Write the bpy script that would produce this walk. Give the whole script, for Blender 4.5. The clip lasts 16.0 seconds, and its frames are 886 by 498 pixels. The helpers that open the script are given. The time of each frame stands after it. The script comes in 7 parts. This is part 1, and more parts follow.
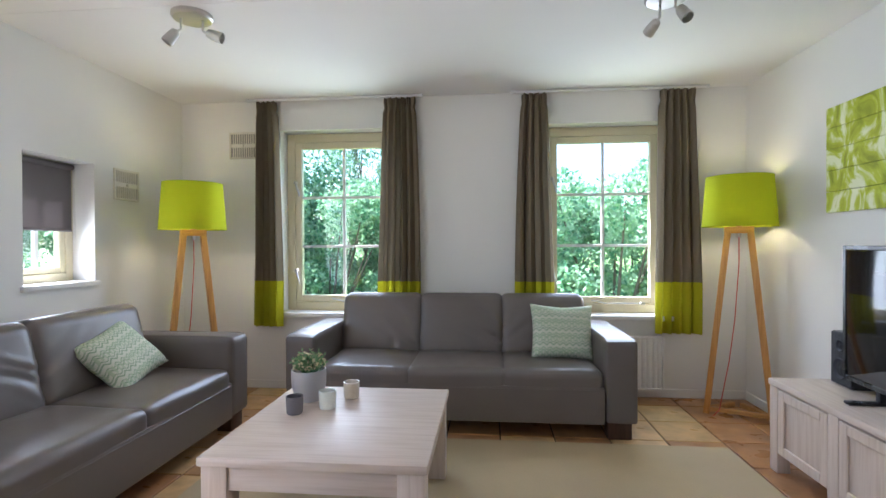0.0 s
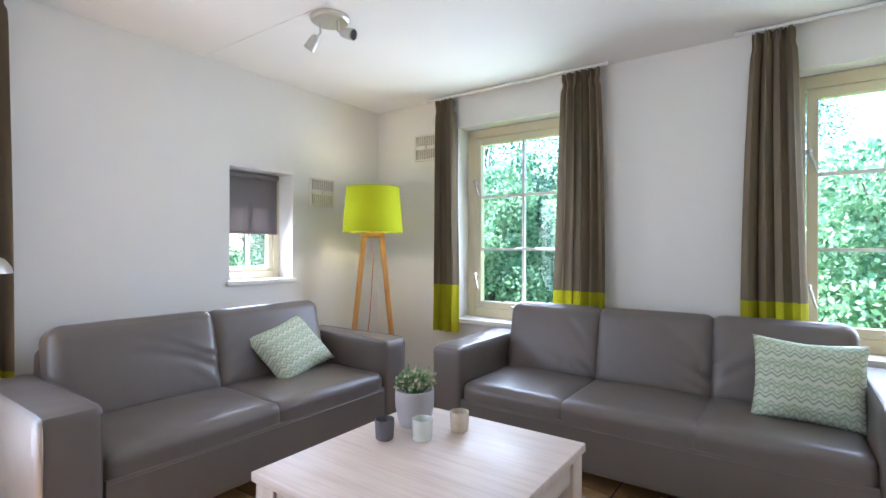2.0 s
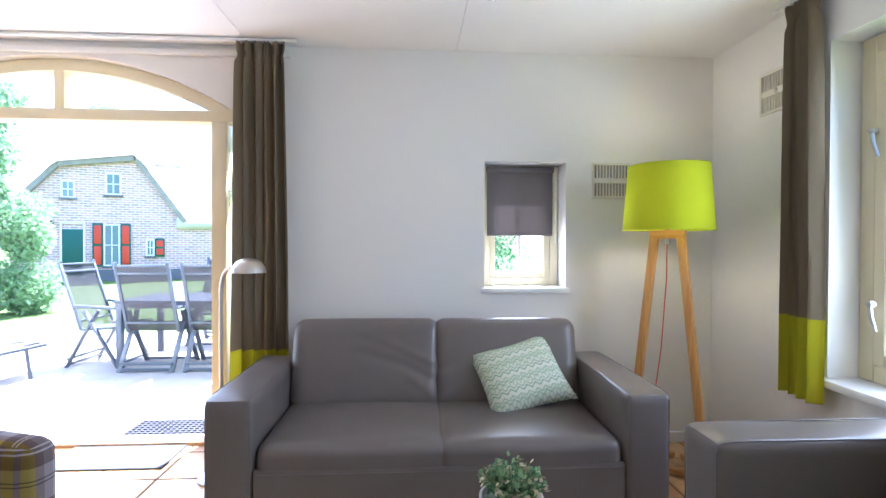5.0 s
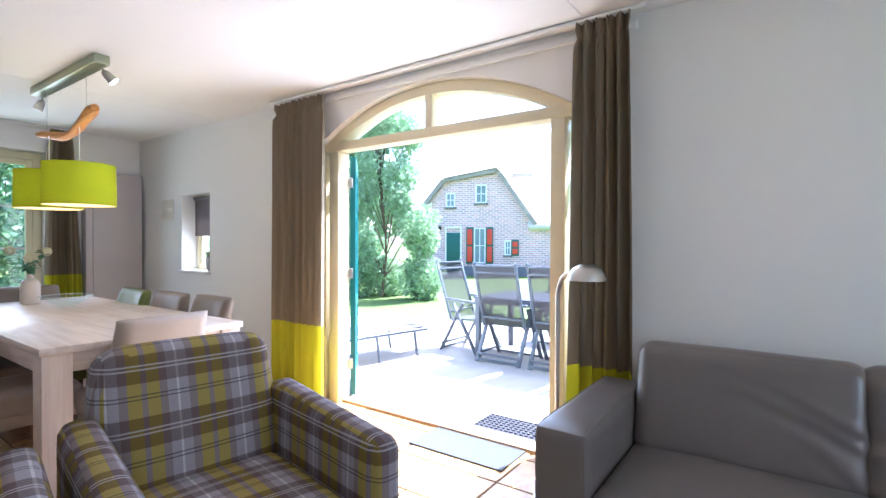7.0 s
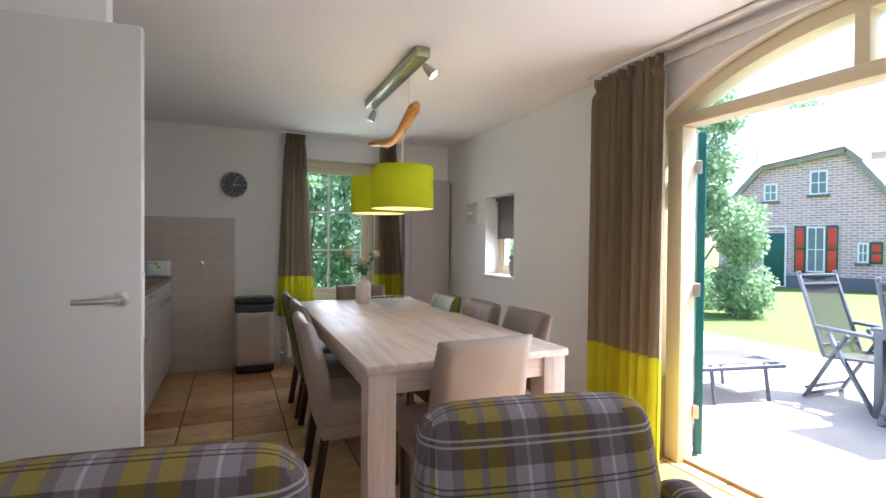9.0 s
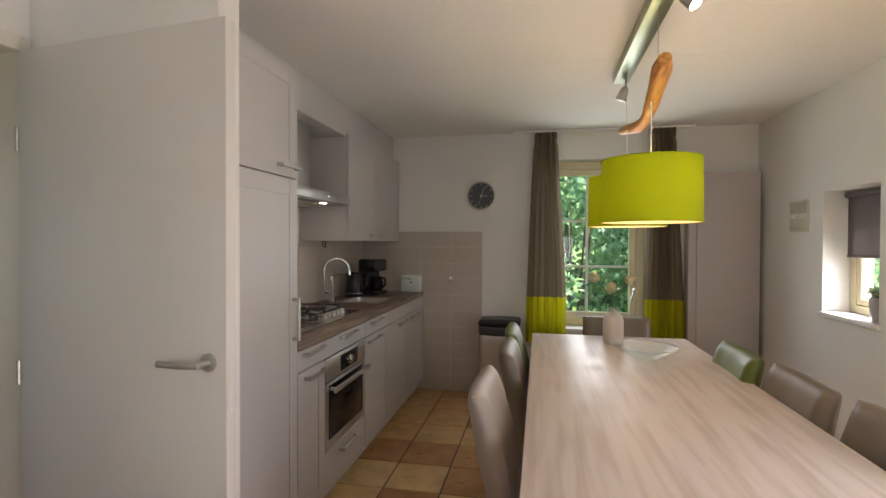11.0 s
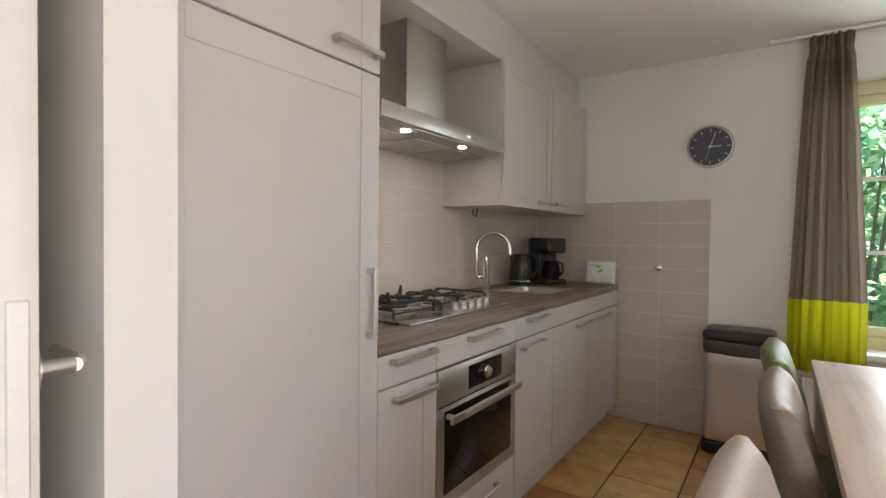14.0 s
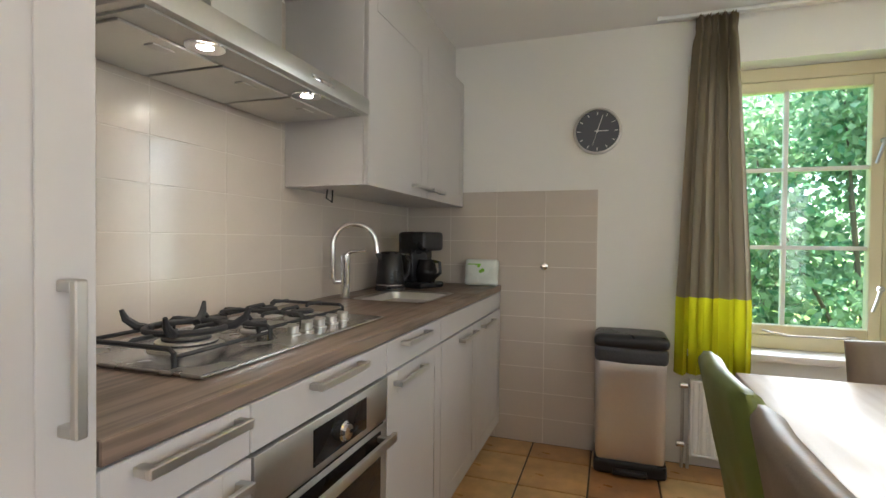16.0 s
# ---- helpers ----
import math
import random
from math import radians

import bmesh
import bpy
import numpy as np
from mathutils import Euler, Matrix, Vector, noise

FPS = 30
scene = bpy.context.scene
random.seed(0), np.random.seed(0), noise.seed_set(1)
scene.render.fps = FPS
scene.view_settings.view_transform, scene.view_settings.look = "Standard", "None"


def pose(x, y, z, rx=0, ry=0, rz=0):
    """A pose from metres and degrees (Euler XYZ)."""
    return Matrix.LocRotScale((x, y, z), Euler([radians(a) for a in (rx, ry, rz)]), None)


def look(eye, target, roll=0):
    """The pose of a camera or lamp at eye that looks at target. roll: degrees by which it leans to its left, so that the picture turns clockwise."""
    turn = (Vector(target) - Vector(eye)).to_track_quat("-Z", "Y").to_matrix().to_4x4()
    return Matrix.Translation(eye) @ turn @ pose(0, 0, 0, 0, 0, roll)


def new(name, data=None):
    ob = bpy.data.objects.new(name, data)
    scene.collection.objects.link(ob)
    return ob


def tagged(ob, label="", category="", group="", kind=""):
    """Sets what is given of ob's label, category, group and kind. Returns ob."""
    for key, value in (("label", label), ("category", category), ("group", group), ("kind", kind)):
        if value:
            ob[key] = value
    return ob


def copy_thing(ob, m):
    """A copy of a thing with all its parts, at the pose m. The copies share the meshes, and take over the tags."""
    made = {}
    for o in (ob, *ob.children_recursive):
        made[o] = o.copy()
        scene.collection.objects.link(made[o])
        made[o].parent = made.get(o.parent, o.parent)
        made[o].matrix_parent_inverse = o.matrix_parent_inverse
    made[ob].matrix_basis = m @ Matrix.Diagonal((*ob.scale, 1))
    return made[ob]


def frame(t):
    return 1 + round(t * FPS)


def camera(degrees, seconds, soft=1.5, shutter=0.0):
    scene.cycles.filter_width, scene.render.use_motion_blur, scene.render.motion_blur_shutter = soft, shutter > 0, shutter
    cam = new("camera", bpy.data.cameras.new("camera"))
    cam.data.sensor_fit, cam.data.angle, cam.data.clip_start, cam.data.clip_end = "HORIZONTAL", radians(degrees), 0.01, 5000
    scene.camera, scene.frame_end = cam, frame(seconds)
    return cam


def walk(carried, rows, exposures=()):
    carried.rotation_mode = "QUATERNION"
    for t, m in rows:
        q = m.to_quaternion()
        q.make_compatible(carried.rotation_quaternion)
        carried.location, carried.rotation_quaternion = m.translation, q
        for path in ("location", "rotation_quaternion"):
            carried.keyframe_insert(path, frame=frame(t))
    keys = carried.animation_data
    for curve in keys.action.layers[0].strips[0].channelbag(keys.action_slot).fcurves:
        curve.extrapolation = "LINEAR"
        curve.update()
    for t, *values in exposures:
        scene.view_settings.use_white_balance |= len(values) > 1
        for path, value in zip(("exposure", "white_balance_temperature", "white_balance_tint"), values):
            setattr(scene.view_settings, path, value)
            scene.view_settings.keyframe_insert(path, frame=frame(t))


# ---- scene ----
cam = camera(84.5, 16.0)
PATH = [
    (0, (0.003, 0.052, 1.243), (-0.183, 2.043, 1.226), -0.2),
    (0.5, (0.175, 0.144, 1.241), (-0.25, 2.098, 1.228), -0.1),
    (1, (0.323, 0.286, 1.242), (-0.36, 2.166, 1.23), 0.0),
    (1.5, (0.401, 0.502, 1.255), (-0.511, 2.282, 1.24), -0.0),
    (2, (0.451, 0.763, 1.238), (-0.707, 2.394, 1.235), 0.1),
    (2.5, (0.479, 1.038, 1.227), (-0.924, 2.464, 1.23), 0.2),
    (3, (0.468, 1.343, 1.224), (-1.147, 2.523, 1.231), 0.1),
    (3.2, (0.452, 1.441, 1.229), (-1.227, 2.528, 1.236), -0.3),
    (5.3, (0.334, 2.264, 1.291), (-1.663, 2.167, 1.264), 0.2),
    (5.5, (0.288, 2.279, 1.293), (-1.696, 2.027, 1.264), 0.1),
    (6, (0.155, 2.258, 1.291), (-1.752, 1.657, 1.265), 0.1),
    (6.5, (0.06, 2.197, 1.296), (-1.74, 1.325, 1.271), 0.1),
    (7, (-0.028, 2.101, 1.302), (-1.659, 0.944, 1.278), 0.2),
    (7.5, (-0.12, 1.959, 1.314), (-1.538, 0.549, 1.291), 0.3),
    (8, (-0.167, 1.748, 1.308), (-1.344, 0.132, 1.282), 0.4),
    (8.2, (-0.172, 1.658, 1.303), (-1.271, -0.012, 1.277), 0.4),
    (10.3, (-0.639, 0.706, 1.419), (-0.744, -1.292, 1.389), 0.3),
    (10.5, (-0.703, 0.646, 1.435), (-0.667, -1.353, 1.404), 0.2),
    (11, (-0.832, 0.45, 1.461), (-0.444, -1.512, 1.433), 0.2),
    (11.5, (-0.937, 0.306, 1.492), (-0.22, -1.561, 1.464), 0.1),
    (12, (-0.971, 0.118, 1.496), (0.028, -1.614, 1.467), 0.2),
    (12.5, (-0.971, -0.108, 1.462), (0.155, -1.761, 1.435), 0.3),
    (13, (-0.92, -0.333, 1.398), (0.244, -1.959, 1.362), 0.4),
    (13.5, (-0.803, -0.479, 1.332), (0.366, -2.102, 1.297), 0.3),
    (14, (-0.672, -0.621, 1.285), (0.467, -2.264, 1.243), 0.7),
    (14.5, (-0.56, -0.774, 1.27), (0.471, -2.487, 1.226), 0.8),
    (15, (-0.468, -0.942, 1.257), (0.445, -2.721, 1.211), 0.6),
    (15.5, (-0.409, -1.102, 1.264), (0.377, -2.94, 1.219), 0.8),
    (16, (-0.363, -1.212, 1.254), (0.287, -3.103, 1.218), 0.6),
]
EXPOSURES = [
    (0.0, 2.50, 5500, 16), (1.5, 2.80, 5300, 17), (3.0, 2.92, 5400, 19), (5.5, 2.78, 5200, 18), (7.0, 2.53, 5250, 17), (8.2, 2.18, 5350, 17),
    (10.5, 1.98, 6600, 18), (12.5, 2.40, 6600, 17), (14.0, 2.64, 6200, 16), (16.0, 2.86, 6250, 11),
]
walk(cam, [(t, look(eye, target, roll)) for t, eye, target, roll in PATH], EXPOSURES)

# ---- world and large lights ----
world = bpy.data.worlds.new("world")
scene.world = world
world.use_nodes = True
wn = world.node_tree
sky = wn.nodes.new("ShaderNodeTexSky")
sky.sky_type = "NISHITA"
sky.sun_disc = False
sky.sun_elevation = radians(57)
sky.sun_rotation = radians(288)
sky.air_density, sky.dust_density = 1.0, 2.0
wn.links.new(sky.outputs[0], wn.nodes["Background"].inputs[0])
wn.nodes["Background"].inputs[1].default_value = 0.15

sun = new("sun", bpy.data.lights.new("sun", "SUN"))
sun.data.energy, sun.data.angle, sun.data.color = 5.0, radians(0.6), (1.0, 0.96, 0.90)
sun.matrix_world = look((0, 0, 20), (12.3, -4.0, 0))


WINDOW_WATTS, DOOR_WATTS, LAMP_WATTS = 2.9, 5.8, 0.15
PENDANT_WATTS, HOOD_WATTS = 0.2, 0.5


def window_light(x, y, z, tx, ty, w, h, watts, drop=0.1, spread=150):
    """Daylight entering by an opening, from the sky above it."""
    lamp = new("window_light", bpy.data.lights.new("window_light", "AREA"))
    lamp.data.shape, lamp.data.size, lamp.data.size_y = "RECTANGLE", w, h
    lamp.data.spread = radians(spread)
    lamp.data.energy, lamp.data.color = watts, (0.93, 0.97, 1.0)
    lamp.matrix_world = look((x, y, z), (tx, ty, z - drop))
    return lamp


# ---- small helpers ----
def link(name, bm, material, smooth=0.0):
    """One mesh object from a bmesh; smooth: the angle in degrees up to which edges are shaded round."""
    me = bpy.data.meshes.new(name)
    bm.to_mesh(me)
    bm.free()
    for m in (material if isinstance(material, (list, tuple)) else [material]):
        me.materials.append(m)
    if smooth:
        me.shade_smooth()
        me.set_sharp_from_angle(angle=radians(smooth))
    return new(name, me)


def part(name, bm, material, parent, label="", smooth=35.0):
    ob = link(name, bm, material, smooth)
    ob.parent = parent
    if label:
        ob["label"] = label
    return ob


def thing(name, m, label, category, group=""):
    ob = new(name)
    ob.empty_display_size = 0.1
    ob.matrix_world = m
    return tagged(ob, label, category, group)


def box(x0, x1, y0, y1, z0, z1, bevel=0.0, segments=2, bm=None):
    """A box between two corners, its edges rounded; added to bm if that is given."""
    own = bmesh.new()
    bmesh.ops.create_cube(own, size=1)
    bmesh.ops.scale(own, vec=(x1 - x0, y1 - y0, z1 - z0), verts=own.verts)
    bmesh.ops.translate(own, vec=((x0 + x1) / 2, (y0 + y1) / 2, (z0 + z1) / 2), verts=own.verts)
    if bevel:
        bmesh.ops.bevel(own, geom=own.edges[:], offset=bevel, segments=segments, profile=0.5, affect="EDGES")
    return join(bm, own)


def join(bm, own):
    if bm is None:
        return own
    me = bpy.data.meshes.new("join")
    own.to_mesh(me)
    own.free()
    bm.from_mesh(me)
    bpy.data.meshes.remove(me)
    return bm


def move(bm, m):
    bmesh.ops.transform(bm, matrix=m, verts=bm.verts)
    return bm


def lathe(profile, steps=32, bm=None, closed=True):
    """A turned body round z from (radius, height) pairs."""
    own = bmesh.new()
    rings = []
    for r, z in profile:
        rings.append([own.verts.new((r * math.cos(2 * math.pi * k / steps), r * math.sin(2 * math.pi * k / steps), z)) for k in range(steps)])
    for a, b in zip(rings, rings[1:]):
        for k in range(steps):
            own.faces.new((a[k], a[(k + 1) % steps], b[(k + 1) % steps], b[k]))
    if closed:
        own.faces.new(rings[0][::-1])
        own.faces.new(rings[-1])
    bmesh.ops.recalc_face_normals(own, faces=own.faces)
    return join(bm, own)


def tube(points, r, steps=10, bm=None, cap=True):
    """A round bar along points; r is one radius or one for each point."""
    own = bmesh.new()
    pts = [Vector(p) for p in points]
    rings = []
    side = None
    for i, p in enumerate(pts):
        d = (pts[min(i + 1, len(pts) - 1)] - pts[max(i - 1, 0)]).normalized()
        if side is None:
            side = d.orthogonal().normalized()
        side = (side - d * side.dot(d)).normalized()
        up = d.cross(side)
        rr = r[i] if isinstance(r, (list, tuple)) else r
        rings.append([own.verts.new(p + rr * (math.cos(2 * math.pi * k / steps) * side + math.sin(2 * math.pi * k / steps) * up)) for k in range(steps)])
    for a, b in zip(rings, rings[1:]):
        for k in range(steps):
            own.faces.new((a[k], a[(k + 1) % steps], b[(k + 1) % steps], b[k]))
    if cap:
        own.faces.new(rings[0][::-1])
        own.faces.new(rings[-1])
    bmesh.ops.recalc_face_normals(own, faces=own.faces)
    return join(bm, own)


def beam(a, b, w, d, bevel=0.0, bm=None):
    """A squared bar from a to b, w by d in section."""
    a, b = Vector(a), Vector(b)
    own = box(-w / 2, w / 2, -d / 2, d / 2, 0, (b - a).length, bevel)
    q = (b - a).to_track_quat("Z", "Y").to_matrix().to_4x4()
    move(own, Matrix.Translation(a) @ q)
    return join(bm, own)


# ---- materials ----
def mat(name, color, rough=0.5, metal=0.0, vary=0.06, scale=6.0, fine=90.0, bump=0.0, bump_scale=60.0, coat=0.0, rough_vary=0.08, spec=0.5):
    """A surface with cloudy and fine variation of colour and gloss, and fine relief."""
    m = bpy.data.materials.new(name)
    m.use_nodes = True
    n, l = m.node_tree.nodes, m.node_tree.links
    p = n["Principled BSDF"]
    co = n.new("ShaderNodeTexCoord")
    big = n.new("ShaderNodeTexNoise")
    big.inputs["Scale"].default_value, big.inputs["Detail"].default_value = scale, 4
    small = n.new("ShaderNodeTexNoise")
    small.inputs["Scale"].default_value, small.inputs["Detail"].default_value = fine, 2
    for t in (big, small):
        l.new(co.outputs["Object"], t.inputs["Vector"])
    mix = n.new("ShaderNodeMath")
    mix.operation = "MULTIPLY_ADD"
    l.new(small.outputs[0], mix.inputs[0])
    mix.inputs[1].default_value = 0.4
    l.new(big.outputs[0], mix.inputs[2])
    ramp = n.new("ShaderNodeMapRange")
    l.new(mix.outputs[0], ramp.inputs[0])
    ramp.inputs[1].default_value, ramp.inputs[2].default_value = 0.4, 1.0
    ramp.inputs[3].default_value, ramp.inputs[4].default_value = 1 - vary, 1 + vary
    hue = n.new("ShaderNodeMix")
    hue.data_type, hue.blend_type = "RGBA", "MULTIPLY"
    hue.inputs[0].default_value = 1.0
    hue.inputs[6].default_value = (*color, 1)
    l.new(ramp.outputs[0], hue.inputs[7])
    l.new(hue.outputs[2], p.inputs["Base Color"])
    rr = n.new("ShaderNodeMapRange")
    l.new(big.outputs[0], rr.inputs[0])
    rr.inputs[1].default_value, rr.inputs[2].default_value = 0.3, 0.7
    rr.inputs[3].default_value, rr.inputs[4].default_value = max(0.02, rough - rough_vary), min(1, rough + rough_vary)
    l.new(rr.outputs[0], p.inputs["Roughness"])
    p.inputs["Metallic"].default_value = metal
    p.inputs["Coat Weight"].default_value = coat
    p.inputs["Specular IOR Level"].default_value = spec
    if bump:
        tex = n.new("ShaderNodeTexNoise")
        tex.inputs["Scale"].default_value, tex.inputs["Detail"].default_value = bump_scale, 5
        l.new(co.outputs["Object"], tex.inputs["Vector"])
        b = n.new("ShaderNodeBump")
        b.inputs["Strength"].default_value, b.inputs["Distance"].default_value = bump, 0.004
        l.new(tex.outputs[0], b.inputs["Height"])
        l.new(b.outputs[0], p.inputs["Normal"])
    return m


def nodes_of(m):
    return m.node_tree.nodes, m.node_tree.links, m.node_tree.nodes["Principled BSDF"]


def fine_grain(m, scale, strength):
    """A second, finer relief laid over the first."""
    n, l, p = nodes_of(m)
    co, cells, b = n.new("ShaderNodeTexCoord"), n.new("ShaderNodeTexVoronoi"), n.new("ShaderNodeBump")
    cells.inputs["Scale"].default_value = scale
    l.new(co.outputs["Object"], cells.inputs["Vector"])
    b.inputs["Strength"].default_value, b.inputs["Distance"].default_value = strength, 0.0015
    l.new(cells.outputs["Distance"], b.inputs["Height"])
    if p.inputs["Normal"].links:
        l.new(p.inputs["Normal"].links[0].from_socket, b.inputs["Normal"])
    l.new(b.outputs[0], p.inputs["Normal"])
    return m


WALL = mat("wall_paint", (0.80, 0.782, 0.75), 0.85, vary=0.015, scale=1.5, bump=0.25, bump_scale=220)
CEIL = mat("ceiling_paint", (0.82, 0.80, 0.78), 0.9, vary=0.015, scale=1.2, bump=0.15, bump_scale=150)
GROUT = mat("tile_grout", (0.10, 0.075, 0.055), 0.9, vary=0.15)
LEATHER = fine_grain(mat("taupe_leather", (0.150, 0.127, 0.112), 0.34, vary=0.06, scale=4, bump=0.14, bump_scale=14, rough_vary=0.05), 260, 0.10)
CREAM = mat("cream_paint", (0.74, 0.66, 0.45), 0.4, vary=0.02, bump=0.05)
WHITE = mat("white_paint", (0.80, 0.79, 0.77), 0.4, vary=0.02, bump=0.03)
STEEL = mat("brushed_steel", (0.56, 0.54, 0.51), 0.40, 1.0, vary=0.05)
BLACK = mat("black_plastic", (0.015, 0.015, 0.016), 0.3, vary=0.1)
FRONT = mat("cabinet_front", (0.545, 0.515, 0.507), 0.38, vary=0.015)
GREEN = mat("green_leather", (0.125, 0.155, 0.03), 0.43, vary=0.1, bump=0.1, bump_scale=200)
GRASS = mat("grass", (0.10, 0.16, 0.03), 0.9, vary=0.2)
PAVING = mat("paving", (0.4, 0.37, 0.33), 0.85, vary=0.1)


def add_uv(bm):
    """Flat mapping from the side that each face looks to, in metres."""
    uv = bm.loops.layers.uv.verify()
    for f in bm.faces:
        n = f.normal
        k = max(range(3), key=lambda i: abs(n[i]))
        for loop in f.loops:
            c = loop.vert.co
            loop[uv].uv = (c.y, c.z) if k == 0 else (c.x, c.z) if k == 1 else (c.x, c.y)
    return bm


def cushion(x0, x1, y0, y1, z0, z1, r, puff=(0, 0, 0), wrinkle=0.0, cuts=11, seed=0):
    """A padded block: rounded edges, bulging sides and shallow creases."""
    bm = bmesh.new()
    bmesh.ops.create_cube(bm, size=2)
    bmesh.ops.subdivide_edges(bm, edges=bm.edges[:], cuts=cuts, use_grid_fill=True)
    half = Vector(((x1 - x0) / 2, (y1 - y0) / 2, (z1 - z0) / 2))
    mid = Vector(((x0 + x1) / 2, (y0 + y1) / 2, (z0 + z1) / 2))
    for v in bm.verts:
        u = v.co.copy()
        w = Vector([math.sin(c * math.pi / 2) * 0.35 + c * 0.65 for c in u])
        p = Vector([w[i] * half[i] for i in range(3)])
        inner = Vector([max(-(half[i] - r), min(half[i] - r, p[i])) for i in range(3)])
        d = p - inner
        if d.length > 1e-6 and sum(abs(abs(u[i]) - 1) < 1e-4 for i in range(3)):
            worst = max(abs(c) for c in d)
            p = inner + d.normalized() * max(worst, 0)
        for i in range(3):
            j, k = (i + 1) % 3, (i + 2) % 3
            p[i] += u[i] * puff[i] * (1 - u[j] ** 2) * (1 - u[k] ** 2)
        if wrinkle:
            q = (p + mid) * 3.2 + Vector((seed * 7.1, seed * 3.3, 0))
            p += Vector((0, 0, 1)) * wrinkle * noise.noise(q * 1.3) + Vector((1, 1, 0)) * wrinkle * 0.5 * noise.noise(q * 2.1 + Vector((5, 1, 2)))
        v.co = p + mid
    bmesh.ops.recalc_face_normals(bm, faces=bm.faces)
    return bm


def grain(m, light, dark, along, stretch=14.0, scale=5.0, bump=0.12):
    """Wood grain along the axis 0, 1 or 2 of the object."""
    n, l, p = nodes_of(m)
    co = n.new("ShaderNodeTexCoord")
    mp = n.new("ShaderNodeMapping")
    s = [scale * stretch] * 3
    s[along] = scale * 0.6
    mp.inputs["Scale"].default_value = s
    l.new(co.outputs["Object"], mp.inputs[0])
    t = n.new("ShaderNodeTexNoise")
    t.inputs["Scale"].default_value, t.inputs["Detail"].default_value, t.inputs["Distortion"].default_value = 1.0, 6, 0.4
    l.new(mp.outputs[0], t.inputs["Vector"])
    wide = n.new("ShaderNodeTexNoise")
    mw = n.new("ShaderNodeMapping")
    sw = [scale * 1.6] * 3
    sw[along] = scale * 0.12
    mw.inputs["Scale"].default_value = sw
    l.new(co.outputs["Object"], mw.inputs[0])
    l.new(mw.outputs[0], wide.inputs["Vector"])
    add = n.new("ShaderNodeMath")
    add.operation = "MULTIPLY_ADD"
    l.new(wide.outputs[0], add.inputs[0])
    add.inputs[1].default_value = 0.8
    l.new(t.outputs[0], add.inputs[2])
    r = n.new("ShaderNodeValToRGB")
    r.color_ramp.elements[0].position, r.color_ramp.elements[1].position = 0.62, 1.15
    r.color_ramp.elements[0].color, r.color_ramp.elements[1].color = (*dark, 1), (*light, 1)
    l.new(add.outputs[0], r.inputs[0])
    l.new(r.outputs[0], p.inputs["Base Color"])
    b = n.new("ShaderNodeBump")
    b.inputs["Strength"].default_value, b.inputs["Distance"].default_value = bump, 0.003
    l.new(t.outputs[0], b.inputs["Height"])
    l.new(b.outputs[0], p.inputs["Normal"])
    return m


def wood(name, light, dark, rough, along):
    return grain(mat(name, light, rough), light, dark, along)


ASH_L, ASH_D = (0.68, 0.57, 0.49), (0.58, 0.465, 0.385)
WOOD_X = wood("whitewashed_oak_x", ASH_L, ASH_D, 0.46, 0)
WOOD_Y = wood("whitewashed_oak_y", ASH_L, ASH_D, 0.46, 1)
WOOD_Z = wood("whitewashed_oak_z", ASH_L, ASH_D, 0.45, 2)
OAK_Z = wood("honey_oak_z", (0.62, 0.32, 0.09), (0.45, 0.20, 0.045), 0.42, 2)
OAK_X = wood("honey_oak_x", (0.62, 0.32, 0.09), (0.45, 0.20, 0.045), 0.42, 0)
WALNUT = wood("dark_stained_wood", (0.045, 0.02, 0.012), (0.02, 0.009, 0.006), 0.4, 2)
TABLE_TOP = grain(mat("limed_oak_tabletop", ASH_L, 0.42, rough_vary=0.10), (0.74, 0.64, 0.56), (0.61, 0.50, 0.415), 1, 8.0, 3.4, 0.05)
TOP = wood("brown_worktop", (0.23, 0.165, 0.125), (0.10, 0.068, 0.05), 0.42, 1)
BRANCH = wood("orange_branch", (0.55, 0.25, 0.045), (0.30, 0.11, 0.02), 0.5, 1)


def stripes(n, l, coord, period, spans, width):
    """1 where coord lies in one of the spans (start, end) of each period."""
    frac = n.new("ShaderNodeMath")
    frac.operation = "WRAP"
    l.new(coord, frac.inputs[0])
    frac.inputs[1].default_value, frac.inputs[2].default_value = period, 0.0
    total = None
    for a, b in spans:
        lo, hi, both = (n.new("ShaderNodeMath") for _ in range(3))
        lo.operation, hi.operation, both.operation = "GREATER_THAN", "LESS_THAN", "MULTIPLY"
        l.new(frac.outputs[0], lo.inputs[0])
        l.new(frac.outputs[0], hi.inputs[0])
        lo.inputs[1].default_value, hi.inputs[1].default_value = a * period, b * period
        l.new(lo.outputs[0], both.inputs[0])
        l.new(hi.outputs[0], both.inputs[1])
        if total is None:
            total = both.outputs[0]
        else:
            s = n.new("ShaderNodeMath")
            s.operation = "MAXIMUM"
            l.new(total, s.inputs[0])
            l.new(both.outputs[0], s.inputs[1])
            total = s.outputs[0]
    return total


def blend(n, l, fac, a, b, amount=1.0):
    """Colour a where fac is 0, b where it is 1 (times amount)."""
    m = n.new("ShaderNodeMix")
    m.data_type = "RGBA"
    if amount != 1.0:
        k = n.new("ShaderNodeMath")
        k.operation = "MULTIPLY"
        l.new(fac, k.inputs[0])
        k.inputs[1].default_value = amount
        fac = k.outputs[0]
    l.new(fac, m.inputs[0])
    for i, c in ((6, a), (7, b)):
        if isinstance(c, tuple):
            m.inputs[i].default_value = (*c, 1)
        else:
            l.new(c, m.inputs[i])
    return m.outputs[2]


